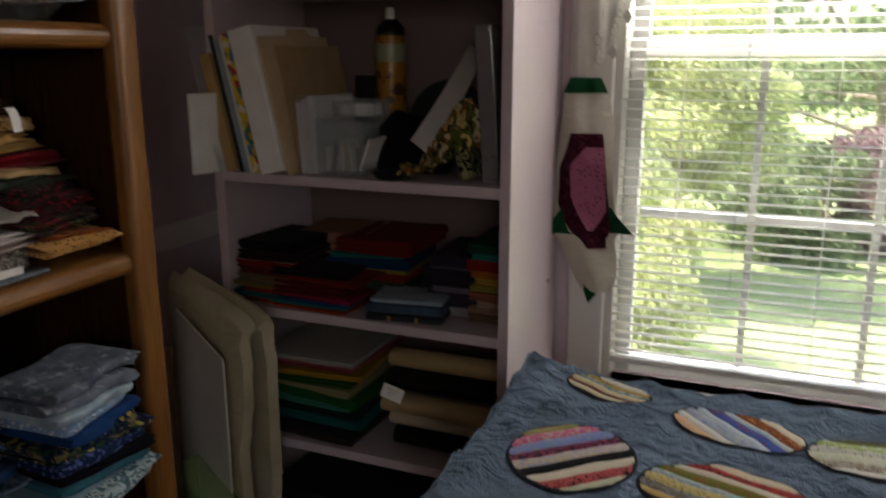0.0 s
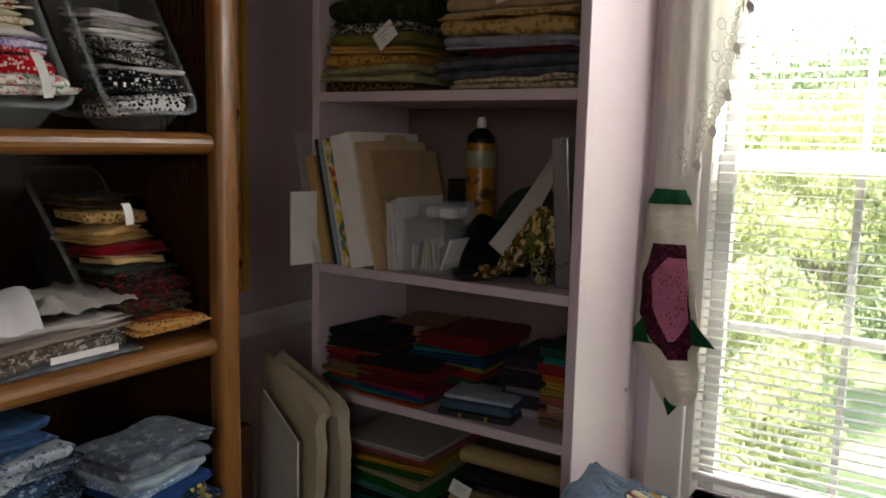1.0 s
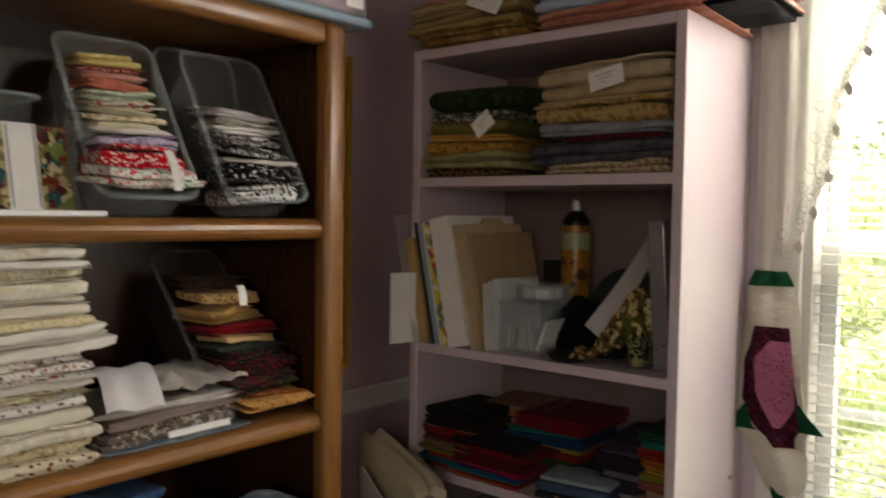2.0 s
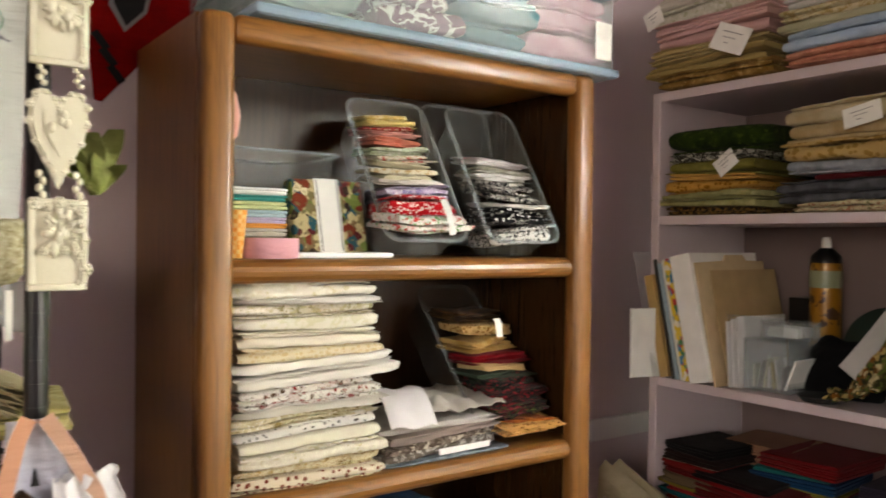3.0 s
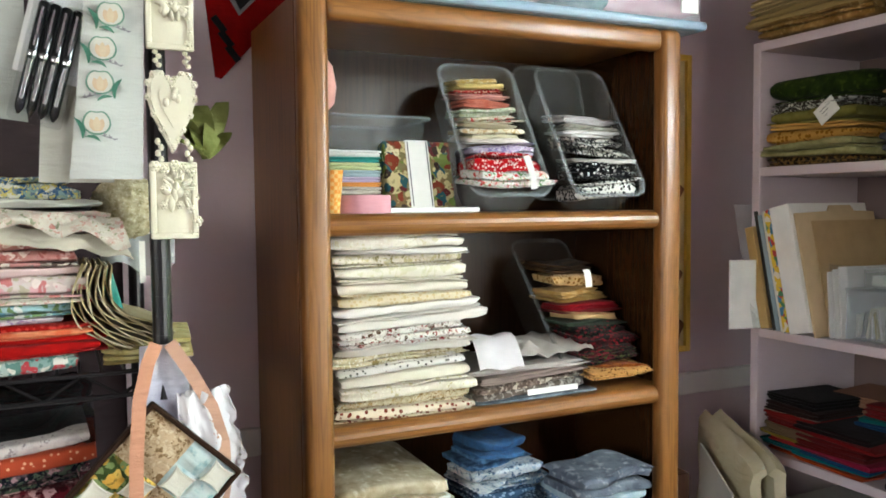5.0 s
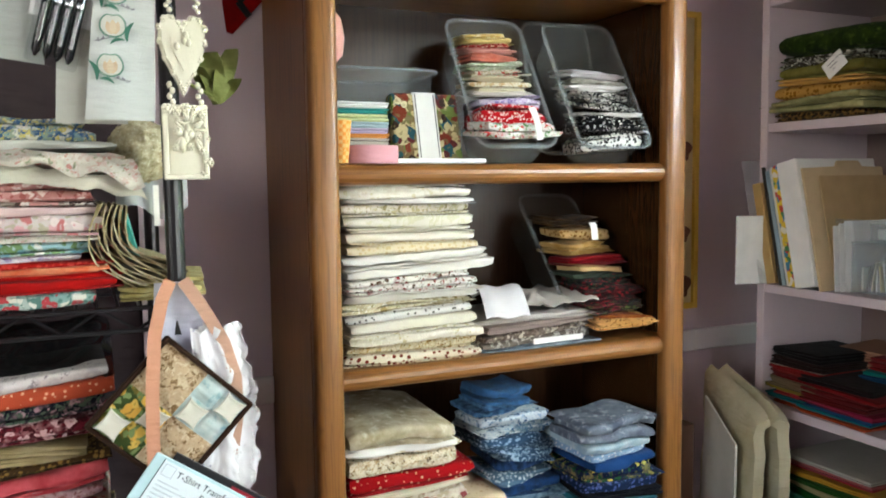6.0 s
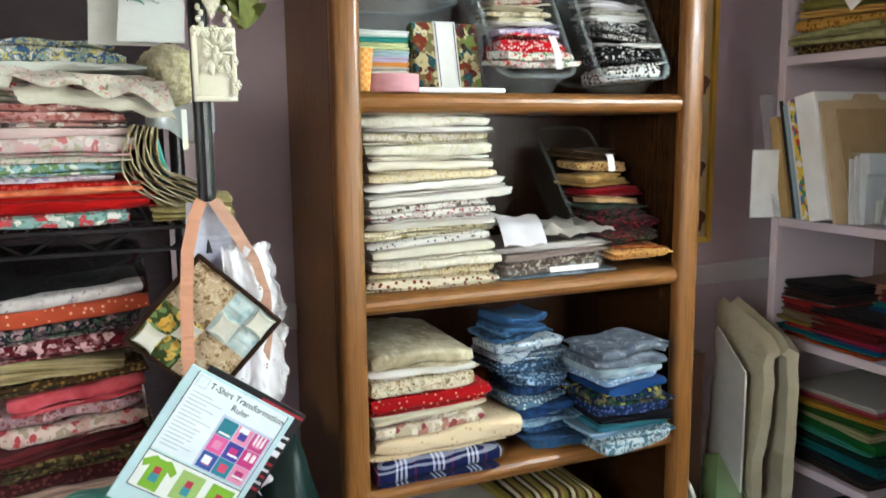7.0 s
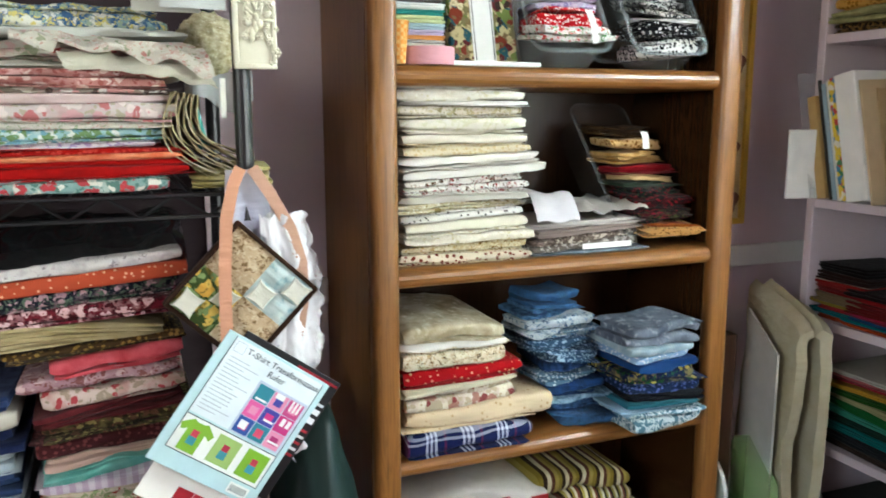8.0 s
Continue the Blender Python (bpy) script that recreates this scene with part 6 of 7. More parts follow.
sheet(drape, lambda u, v: Vector((0.010 + 0.012 * math.sin(math.pi * v * 0.6) + 0.007 * math.sin(u * 9 + 1 + v * 2), -0.14 + 0.19 * u + 0.010 * v, 1.392 - 0.024 * u * u - 0.022 * v + 0.007 * noise.noise(Vector((u * 8, v * 3, 7.0))))), 30, 8, 0.0012)
solo("draped_cloth", drape, F("b9b3a0", "mottle", ("c4bda8",), 30.0), pose(-0.876, 0, 0), "loose ivory cloth edge hanging over the pink fabric", "fabric", smooth=True)

bundle = thing("fabric_bundle", pose(-0.870, 0.030, 1.222), "bundle of olive cloth strips drooping over the shelf", "fabric bundle")
for k in range(15):
    strip = bmesh.new()

    def bend(u, v, k=k):
        fan = k / 14.0
        # down from the pile, then out along the shelf's edge, fanned
        q = 1 - u
        near = Vector((-0.029, 0.119)) * q ** 3 + Vector((-0.062, 0.065)) * 3 * q * q * u + Vector((-0.035, 0.028)) * 3 * q * u * u + Vector((0.012, 0.004)) * u ** 3
        far = Vector((0.004, 0.115)) * q ** 3 + Vector((-0.010, 0.050)) * 3 * q * q * u + Vector((0.030, 0.052)) * 3 * q * u * u + Vector((0.082, 0.024)) * u ** 3
        y, z = near.lerp(far, fan)
        ripple = 0.0022 * math.sin(k * 2.3 + u * 9) + 0.0016 * noise.noise(Vector((u * 7, k * 1.7, 0)))
        return Vector((-0.16 * v + 0.006 * math.sin(u * 5 + k * 1.3), y + ripple, max(z + 0.5 * ripple, 0.0006 * k)))

    sheet(strip, bend, 28, 3, 0.0019)
    part("cloth_strip", strip, F(("c4b898", "8a7a58", "d3c9a8", "6f5a48", "b3a67c")[k % 5], "mottle", ("a3966c", "d6ccaa"), 40.0), bundle, smooth=True)
fold(pose(-0.88, 0.075, 1.208, 0, 0, -6), 0.11, 0.16, 0.030, F("b9a85a", "mottle", ("d0c583", "8f8a4e"), 30.0), "yellow-green cloth strips lying on the wire shelf", G3, plies=3)
solo("teal_clip", boxed(0, 0.012, -0.008, 0.008, 0, 0.07, 0.003), plain("teal_plastic", "2f9a8c", 0.4), pose(-0.935, 0.045, 1.262, 14, 0, 0), "teal plastic clip behind the cloth strips", "clip")

# ---- things hung on the rack ----
cream_resin = paint("cream_resin", "cfcab6", "bab39c", 0.5, 0.2, 20.0)


def rosette(bm, x, y, z, r):
    """A small moulded flower: a centre with petals round it."""
    bmesh.ops.create_icosphere(bm, subdivisions=2, radius=r * 0.45, matrix=Matrix.Translation((x + r * 0.3, y, z)))
    for k in range(6):
        a = k * math.pi / 3
        m = Matrix.Translation((x + r * 0.15, y + r * 0.62 * math.cos(a), z + r * 0.62 * math.sin(a))) @ Matrix.Diagonal((0.55, 1, 1, 1))
        bmesh.ops.create_icosphere(bm, subdivisions=2, radius=r * 0.42, matrix=m)


def bud(bm, x, y, z, ry, rz, rx=0.004):
    bmesh.ops.create_icosphere(bm, subdivisions=2, radius=1.0, matrix=Matrix.Translation((x, y, z)) @ Matrix.Diagonal((rx, ry, rz, 1)))


def plaque(name, z0, z1, seed, label):
    rnd = random.Random(seed)
    bm = bmesh.new()
    w = 0.058
    box(bm, 0, 0.007, -w / 2, w / 2, z0, z1, 0.002)
    for a, b, c, d in ((-w / 2, w / 2, z0, z0 + 0.007), (-w / 2, w / 2, z1 - 0.007, z1), (-w / 2, -w / 2 + 0.007, z0 + 0.007, z1 - 0.007), (w / 2 - 0.007, w / 2, z0 + 0.007, z1 - 0.007)):
        box(bm, 0.0065, 0.011, a, b, c, d, 0.0015)
    zc = z0 + (z1 - z0) * 0.62
    for k in range(5):
        bud(bm, 0.009, rnd.uniform(-0.010, 0.012), zc + rnd.uniform(-0.018, 0.020), rnd.uniform(0.004, 0.007), rnd.uniform(0.006, 0.011), 0.006)
    for k in range(16):
        a = rnd.uniform(0, 6.28)
        lf = Matrix.Translation((0.010, 0.004 + 0.015 * math.cos(a), zc + 0.022 * math.sin(a))) @ Matrix.Rotation(a + rnd.uniform(-0.5, 0.5), 4, "X") @ Matrix.Diagonal((0.0035, 0.0075, 0.0026, 1))
        bmesh.ops.create_icosphere(bm, subdivisions=2, radius=1.0, matrix=lf)
    for k in range(5):
        rosette(bm, 0.011, rnd.uniform(-0.014, 0.018), zc + rnd.uniform(-0.022, 0.022), rnd.uniform(0.004, 0.006))
    for k in range(6):
        rosette(bm, 0.009, w / 2 - 0.005 + rnd.uniform(-0.004, 0.004), z0 + (z1 - z0) * (k + 0.4) / 6.2, rnd.uniform(0.004, 0.007))
    for k in range(4):
        rosette(bm, 0.010, -w / 2 + 0.006 + 0.012 * k, z1 - 0.006 + rnd.uniform(-0.003, 0.003), rnd.uniform(0.005, 0.008))
    return bm


orn = thing("hanging_ornament", pose(-0.838, 0.109, 0), "cream moulded wall ornament of two plaques and a heart", "ornament")
part("plaque", plaque("plaque", 1.612, 1.715, 4, ""), cream_resin, orn, smooth=True)
part("plaque", plaque("plaque", 1.372, 1.470, 9, ""), cream_resin, orn, smooth=True)
heart = bmesh.new()


def heart_pts(s):
    out = []
    for k in range(36):
        a = 2 * math.pi * k / 36
        out.append((s * (12.2 * math.sin(a) ** 3 + 4.0 * math.sin(a)) / 17, s * 2.0 * (13 * math.cos(a) - 5 * math.cos(2 * a) - 2 * math.cos(3 * a) - math.cos(4 * a)) / 17))
    return out


to_face = pose(0, 0, 0, 90, 0, 90)
outline(heart, heart_pts(0.031), 0.007, pose(0, 0, 1.543) @ to_face)
outline(heart, heart_pts(0.027), 0.0105, pose(0, 0, 1.543) @ to_face)
outline(heart, heart_pts(0.0155), 0.0125, pose(0, 0, 1.545) @ to_face)
rnd = random.Random(5)
for k in range(22):
    a = 2 * math.pi * k / 22
    rosette(heart, 0.008, 0.029 * math.sin(a) ** 3, 1.544 + 0.0034 * (13 * math.cos(a) - 5 * math.cos(2 * a) - 2 * math.cos(3 * a)), 0.0048)
for k in range(5):
    bud(heart, 0.013, rnd.uniform(-0.008, 0.008), 1.546 + rnd.uniform(-0.014, 0.014), 0.004, 0.006, 0.004)
part("heart", heart, cream_resin, orn)
for za, zb in ((1.590, 1.612), (1.470, 1.500)):
    for y in (-0.016, 0.020):
        ch = bmesh.new()
        n = 4
        for k in range(n):
            bud(ch, 0.004, y + 0.002 * (-1) ** k, za + (zb - za) * (k + 0.5) / n, 0.0036, (zb - za) / n * 0.62, 0.003)
        part("link", ch, cream_resin, orn, smooth=True)
part("hook", tube(bmesh.new(), (0, 0, 1.715), (-0.012, 0, 1.80), 0.002, 6), black_wire, orn)

cloth_white = F("c4c6c0", "plain")
emb = thing("embroidered_strip", pose(-0.828, 0, 0), "white linen strip embroidered with four peach tulips", "embroidery")


def strip_face(u, v):
    y0, y1 = -0.012 + 0.036 * v, 0.072 + 0.010 * v
    return Vector((0.004 * math.sin(u * 5 + v * 2) + 0.003 * math.sin(v * 7), y0 + (y1 - y0) * u, 1.448 + 0.345 * v))


part("linen", sheet(bmesh.new(), strip_face, 10, 24, 0.0012), cloth_white, emb, smooth=True)


def motif(y, z):
    """A tulip head in an outline of stitches, with a leaf at each side and a sprig."""
    side = 1 if int(round(z * 1000)) % 2 else -1

    def patch(pts, col, lift):
        bm = bmesh.new()
        outline(bm, pts, 0.0005, pose(lift, y, z) @ to_face)
        part("embroidery", bm, F(col, "mottle", (col,), 90.0), emb)

    def head(r):
        return [(r * math.sin(a) * (1 - 0.10 * math.cos(a)), r * (0.98 * math.cos(a) - 0.22 * math.exp(-(a if a < 3.1416 else 6.2832 - a) ** 2 * 6))) for a in (6.2832 * k / 28 for k in range(28))]

    def blade(x0, z0, length, ang, bow, wide):
        up, dn = [], []
        for k in range(9):
            t = k / 8
            px, pz = length * t, bow * math.sin(math.pi * t)
            w = wide * math.sin(math.pi * min(1, t * 0.92 + 0.06)) ** 0.8
            for lst, s in ((up, 1), (dn, -1)):
                qx, qz = px, pz + s * w
                lst.append((x0 + qx * math.cos(ang) - qz * math.sin(ang), z0 + qx * math.sin(ang) + qz * math.cos(ang)))
        return up + dn[::-1]

    patch(head(0.0162), "6f9080", 0.0080)
    patch(head(0.0141), "c9c8bc", 0.0086)
    for dx, s in ((-0.005, 0.9), (0.005, 0.9), (0.0, 1.0)):
        patch(blade(dx * 0.4, -0.0115, 0.0175 * s, 1.571 - dx * 60, 0.0, 0.0042), "c9ad8c" if dx else "cdb795", 0.0091 + 0.0003 * s)
    patch(blade(-0.016 * side, -0.020, 0.026, 1.571 + 0.35 * side, -0.004 * side, 0.0030), "4f7a68", 0.0084)
    patch(blade(-0.013 * side, -0.018, 0.018, 1.571 - 1.9 * side, 0.003 * side, 0.0021), "5a8472", 0.0085)
    for k in range(5):
        patch(blade(0.006 * side + 0.0030 * side * k, -0.0165 - 0.0012 * k, 0.0055, 1.571 + (0.9 if k % 2 else -0.7) - 0.6 * side, 0.0, 0.0009), "8f8a92", 0.0084)
    patch(blade(0.003 * side, -0.0160, 0.020, -0.25 * side + (3.1416 if side < 0 else 0), 0.0, 0.0006), "8f8a92", 0.0084)


for y, z in ((0.039, 1.649), (0.029, 1.607), (0.025, 1.566), (0.020, 1.517), (0.042, 1.695)):
    motif(y, z)
back = bmesh.new()
sheet(back, lambda u, v: Vector((0.003 * math.sin(v * 6), -0.046 + 0.020 * v + (0.085 - 0.006 * v) * u, 1.444 + 0.34 * v)), 8, 14, 0.001)
solo("linen_sheet", back, F("b5b4a8"), pose(-0.842, 0, 0), "plain white linen sheet hung on the rack", "cloth", smooth=True)
third = bmesh.new()
sheet(third, lambda u, v: Vector((0.006 * math.sin(v * 5 + u * 4), -0.20 + 0.145 * u, 1.532 + 0.26 * v - 0.015 * u * (1 - v))), 8, 14, 0.001)
solo("linen_sheet", third, F("b3b8b2"), pose(-0.845, 0, 0), "white cloth hanging from the rack", "cloth", smooth=True)
pens = thing("pen_pack", pose(-0.834, -0.030, 1.588, -14, 0, 0), "clear pack of four black and silver pens", "pens")
part("backing_card", boxed(-0.003, -0.001, -0.036, 0.040, -0.02, 0.20), plain("card_white", "d6d8d6", 0.6), pens)
part("card_header", boxed(-0.001, 0.0002, -0.030, 0.036, 0.10, 0.20), plain("navy_card", "1e2f5c", 0.5), pens, "navy blue printed header")
part("blister", boxed(-0.001, 0.0135, -0.030, 0.030, -0.078, 0.078, 0.005, 2), clear_plastic("pen_blister", "3c3e40", 0.062, 0.04), pens)
for k in range(4):
    y = -0.019 + 0.0126 * k
    pen = part("pen", lathe(bmesh.new(), [(0.0015, -0.070), (0.0054, -0.062), (0.0058, 0.066), (0.004, 0.068)], 12, pose(0.005, y, 0)), plain("black_gloss", "060607", 0.14, 0.0, 0.6), pens, smooth=True)
    part("clip", boxed(0.0106, 0.0120, y - 0.0012, y + 0.0012, 0.012, 0.060), plain("chrome", "c9c9cc", 0.15, 1.0), pen, "silver clip")
    part("barrel_sleeve", boxed(0.0100, 0.0112, y - 0.0022, y + 0.0022, -0.052, -0.004, 0.0004), plain("brushed_silver", "b9babc", 0.25, 1.0), pen, "silver barrel stripe")
    part("ring", lathe(bmesh.new(), [(0.0058, 0.0), (0.0061, 0.001), (0.0061, 0.006), (0.0058, 0.007)], 12, pose(0.005, y, 0)), plain("chrome", "c9c9cc", 0.15, 1.0), pen, "silver ring", smooth=True)

pom = bmesh.new()
bmesh.ops.create_icosphere(pom, subdivisions=4, radius=0.046)
for v in pom.verts:
    v.co *= 1 + 0.14 * noise.noise(v.co * 90) + 0.10 * noise.noise(v.co * 260)
solo("dried_flower_ball", pom, F("cdc09a", "mottle", ("9a8d68", "e0d8b8"), 120.0), pose(-0.985, 0.062, 1.415), "beige ball of dried flowers hung on the rack", "dried flowers", smooth=True)
tg = boxed(0, 0.001, -0.004, 0.004, 0, 0.06)
solo("paper_tag", tg, plain("paper_white", "e9e6df", 0.8), pose(-0.970, 0.080, 1.305), "narrow white tag hanging under the flower ball", "tag")
lace_net = clear_plastic("white_netting", "dfe2e2", 0.35, 0.9)
nt = bmesh.new()
sheet(nt, lambda u, v: Vector((0.01 * math.sin(u * 9), -0.05 + 0.10 * u, -0.05 * v + 0.012 * math.sin(u * 7) * v)), 10, 6)
solo("netting", nt, lace_net, pose(-0.975, 0.075, 1.375), "white netting under the dried flower ball", "netting", smooth=True)
rib = thing("ribbon_bow", pose(-0.925, 0.165, 1.48), "olive green sheer ribbon bow behind the ornament", "ribbon")
for k, (a, ln, w) in enumerate(((18, 0.085, 0.022), (-6, 0.075, 0.026), (-28, 0.06, 0.018), (40, 0.05, 0.018))):
    rb = bmesh.new()
    sheet(rb, lambda u, v, a=a, ln=ln, w=w: Vector((0.010 * math.sin(u * 6 + v * 2), ln * 0.45 * u * math.sin(radians(a)) * 2 + (v - 0.5) * w * (0.4 + math.sin(u * 2.8)), ln * u * math.cos(radians(a)))), 12, 5, 0.0006)
    part("loop", rb, F("6f7440", "mottle", ("868a54",), 20.0), rib, smooth=True)

part("tie", tube(bmesh.new(), (0, 0, 0.01), (0.062, -0.062, 0.03), 0.003, 6), F("6f7440", "mottle", ("868a54",), 20.0), rib)
pen_red = bmesh.new()
outline(pen_red, [(0.262, 1.671), (0.275, 1.668), (0.505, 1.93), (0.505, 1.955), (0.235, 1.955), (0.245, 1.83)], 0.003, pose(WX + 0.002, 0, 0) @ to_face)
pennant = solo("pennant", pen_red, F("a3121c", "mottle", ("8f0f18",), 20.0), pose(0, 0, 0), "red felt pennant with black and grey emblem on the wall", "pennant")
em = bmesh.new()
outline(em, [(0.312, 1.795), (0.350, 1.835), (0.365, 1.90), (0.290, 1.92), (0.285, 1.84)], 0.0012, pose(WX + 0.0052, 0, 0) @ to_face)
part("emblem_edge", em, plain("grey_felt", "8a8a8c", 0.9), pennant)
em = bmesh.new()
outline(em, [(0.314, 1.806), (0.344, 1.838), (0.356, 1.892), (0.297, 1.91), (0.293, 1.845)], 0.0012, pose(WX + 0.0066, 0, 0) @ to_face)
part("emblem", em, plain("black_felt", "17161a", 0.9), pennant)
for k in range(3):
    part("letter_bar", boxed(0, 0.0012, -0.007, 0.007, -0.018, 0.018, m=pose(WX + 0.0054, 0.272 + 0.013 * k, 1.775 - 0.028 * k, 38, 0, 0)), plain("black_felt", "17161a", 0.9), pennant)

# ---- holder, ribbon and packages ----
tilt = lambda x, y, z, a: pose(x, y, z, a, 0, 0)
hold = thing("quilted_potholder", tilt(-0.822, 0.076, 1.060, -44) @ Matrix.Scale(1.09, 4), "square patchwork pot holder with a brown binding", "pot holder")
H2 = 0.069
puff = lambda c, k, cc, s: F(c, k, cc, s, 0.4)
tan_lace = puff("a88f70", "floral", ("c4ae8c", "7d6546", "b39a78"), 85.0)
ivory, aqua = puff("d9d5c2", "plain", (), 20.0), puff("a9c4c4", "mottle", ("cfdcd6", "7fa5ab"), 28.0)
yellow_fl = puff("4a5a34", "floral", ("d9a51c", "e0b93a", "7d8f5c"), 36.0)


def pad(y0, y1, z0, z1, mat):
    bm = bmesh.new()
    sheet(bm, lambda u, v: Vector((0.004 + 0.006 * math.sin(math.pi * u) * math.sin(math.pi * v), y0 + (y1 - y0) * u, z0 + (z1 - z0) * v)), 8, 8, 0.002)
    part("patch", bm, mat, hold, smooth=True)


def window_star(yc, zc, r):
    """A folded ivory window: four points with hollow sides, its edge rolled up."""
    bm = bmesh.new()
    rings = []
    for s, x in ((0.30, 0.0122), (0.62, 0.0123), (0.93, 0.0131), (1.02, 0.0108)):
        ring = []
        for k in range(32):
            a = 2 * math.pi * k / 32
            c, e = math.cos(a), math.sin(a)
            px, pz = math.copysign(abs(c) ** 2.6, c) * r * 1.36, math.copysign(abs(e) ** 2.6, e) * r * 1.36
            ring.append(bm.verts.new((x, yc + s * (px - pz) * 0.70, zc + s * (px + pz) * 0.70)))
        rings.append(ring)
    for lo, hi in zip(rings, rings[1:]):
        for k in range(32):
            bm.faces.new((lo[k], lo[(k + 1) % 32], hi[(k + 1) % 32], hi[k]))
    bm.faces.new(rings[0][::-1])
    part("patch", bm, ivory, hold, "ivory cotton window", smooth=True)


q = 0.064 / 2
for (i, j), kind in (((0, 1), "t"), ((1, 0), "t"), ((0, 0), "y"), ((1, 1), "a")):
    y0, z0 = -0.064 + 0.064 * i, -0.064 + 0.064 * j
    if kind == "t":
        pad(y0, y0 + 0.064, z0, z0 + 0.064, tan_lace)
    else:
        for a in (0, 1):
            for b in (0, 1):
                pad(y0 + q * a, y0 + q * (a + 1), z0 + q * b, z0 + q * (b + 1), aqua if kind == "a" else yellow_fl)
                if (a + b) % 2 == 0:
                    window_star(y0 + q * (a + 0.5), z0 + q * (b + 0.5), q * 0.5)
part("backing", boxed(-0.003, 0.003, -H2, H2, -H2, H2, 0.002), F("4a3a2c"), hold)
for y0, y1, z0, z1 in ((-H2, H2, H2 - 0.005, H2 + 0.001), (-H2, H2, -H2 - 0.001, -H2 + 0.005), (-H2 - 0.001, -H2 + 0.005, -H2, H2), (H2 - 0.005, H2 + 0.001, -H2, H2)):
    part("binding", boxed(-0.004, 0.009, y0, y1, z0, z1, 0.002), F("3b2a20"), hold, "dark brown binding")


def ribbon(pts, w, label, col, xo=0.0):
    """A flat ribbon along (x, y, z) points."""
    bm = bmesh.new()
    rows = []
    for i, p in enumerate(pts):
        p = Vector(p)
        d = (Vector(pts[min(i + 1, len(pts) - 1)]) - Vector(pts[max(i - 1, 0)])).normalized()
        s = Vector((1, 0, 0)).cross(d).normalized() * w / 2
        rows.append((bm.verts.new(p - s), bm.verts.new(p + s)))
    fs = [bm.faces.new((a[0], a[1], b[1], b[0])) for a, b in zip(rows, rows[1:])]
    bm.normal_update()
    bmesh.ops.solidify(bm, geom=fs, thickness=0.0008)
    return solo("ribbon", bm, F(col, "plain"), pose(0, 0, 0), label, "ribbon", smooth=False)


ribbon([(-0.832, 0.082, 1.238), (-0.822, 0.070, 1.215), (-0.812, 0.058, 1.17), (-0.804, 0.052, 1.10), (-0.800, 0.050, 1.04), (-0.798, 0.050, 0.990)], 0.017, "peach satin ribbon holding the packages", "c98f70")
ribbon([(-0.832, 0.098, 1.238), (-0.828, 0.122, 1.20), (-0.826, 0.148, 1.15), (-0.826, 0.162, 1.10), (-0.828, 0.164, 1.05), (-0.832, 0.155, 0.99)], 0.017, "peach satin ribbon behind the pot holder", "c4977e")
lav = bmesh.new()
sheet(lav, lambda u, v: Vector((0.010 * math.sin(u * 11) * v - 0.004, 0.062 + 0.05 * u + (0.075 * (u - 0.2)) * v, 1.235 - 0.34 * v + 0.01 * math.sin(u * 9) * v)), 20, 18, 0.001)
solo("lavender_cloth", lav, F("b3b2c6", "mottle", ("cfced9",), 12.0), pose(-0.836, 0, 0), "pale lavender satin hanging behind the pot holder", "cloth", smooth=True)
lw = Nodes("open_lace")
lw.finish(rgb("d3d0d2"), 0.95, 0.0, 0.1)
lv = lw.coords((1, 1, 1))
holes = lw.math("MULTIPLY", lw.math("LESS_THAN", lw.voronoi(lv, 170.0, 0.6).outputs["Distance"], 0.34), lw.math("GREATER_THAN", lw.noise(lv, 42.0, 1.0), 0.50))
lw_t, lw_m = lw.add("ShaderNodeBsdfTransparent"), lw.add("ShaderNodeMixShader")
lw.link(holes, lw_m.inputs[0])
lw.link(lw.b.outputs[0], lw_m.inputs[1])
lw.link(lw_t.outputs[0], lw_m.inputs[2])
lw.link(lw_m.outputs[0], lw.t.nodes["Material Output"].inputs["Surface"])
lace_open = lw.m
lac = thing("lace_cloth", pose(-0.834, 0, 0), "white lace cloth with a scalloped edge hung on the rack", "lace")
for n, (x0, y0, wide, drop) in enumerate(((0.0, 0.112, 0.062, 0.36), (-0.010, 0.128, 0.056, 0.33), (0.008, 0.104, 0.048, 0.37))):
    lb = bmesh.new()

    def lace(u, v, x0=x0, y0=y0, wide=wide, drop=drop, n=n):
        swell = 0.45 + 0.55 * math.sin(math.pi * min(1.0, 0.15 + v * 0.95)) ** 0.8
        scallop = (0.005 * abs(math.sin(v * 33 + n * 1.1)) + 0.010 * noise.noise(Vector((v * 9, n * 3.0, 1.0))) + 0.004 * noise.noise(Vector((v * 40, n * 3.0, 5.0)))) * u ** 4
        return Vector((x0 + 0.0025 * math.sin(u * 10 + v * 5 + n * 2) * (0.3 + u) + 0.0025 * noise.noise(Vector((u * 8, v * 22, n * 4.0))), y0 + 0.016 * v + wide * swell * u + scallop, 1.170 - drop * v + 0.004 * math.sin(u * 8 + n)))

    sheet(lb, lace, 18, 90, 0.0008)
    part("lace", lb, lace_open, lac, smooth=True)

ANG = -36
card_m = tilt(-0.796, 0.058, 1.017, ANG)
ink, cyan = plain("ink_dark", "2a3242", 0.7), plain("pale_aqua_card", "b9d6da", 0.45)
pack = thing("pattern_package", card_m, "pale blue pattern package printed with quilt pictures", "package")
CW, CH = 0.165, 0.205
part("card", boxed(-0.004, 0.0, -0.004, CW, -CH, 0.0, 0.001), cyan, pack)
part("white_panel", boxed(0.0, 0.0006, 0.010, CW - 0.010, -0.122, -0.004), plain("panel_white", "dde6ea", 0.45), pack)
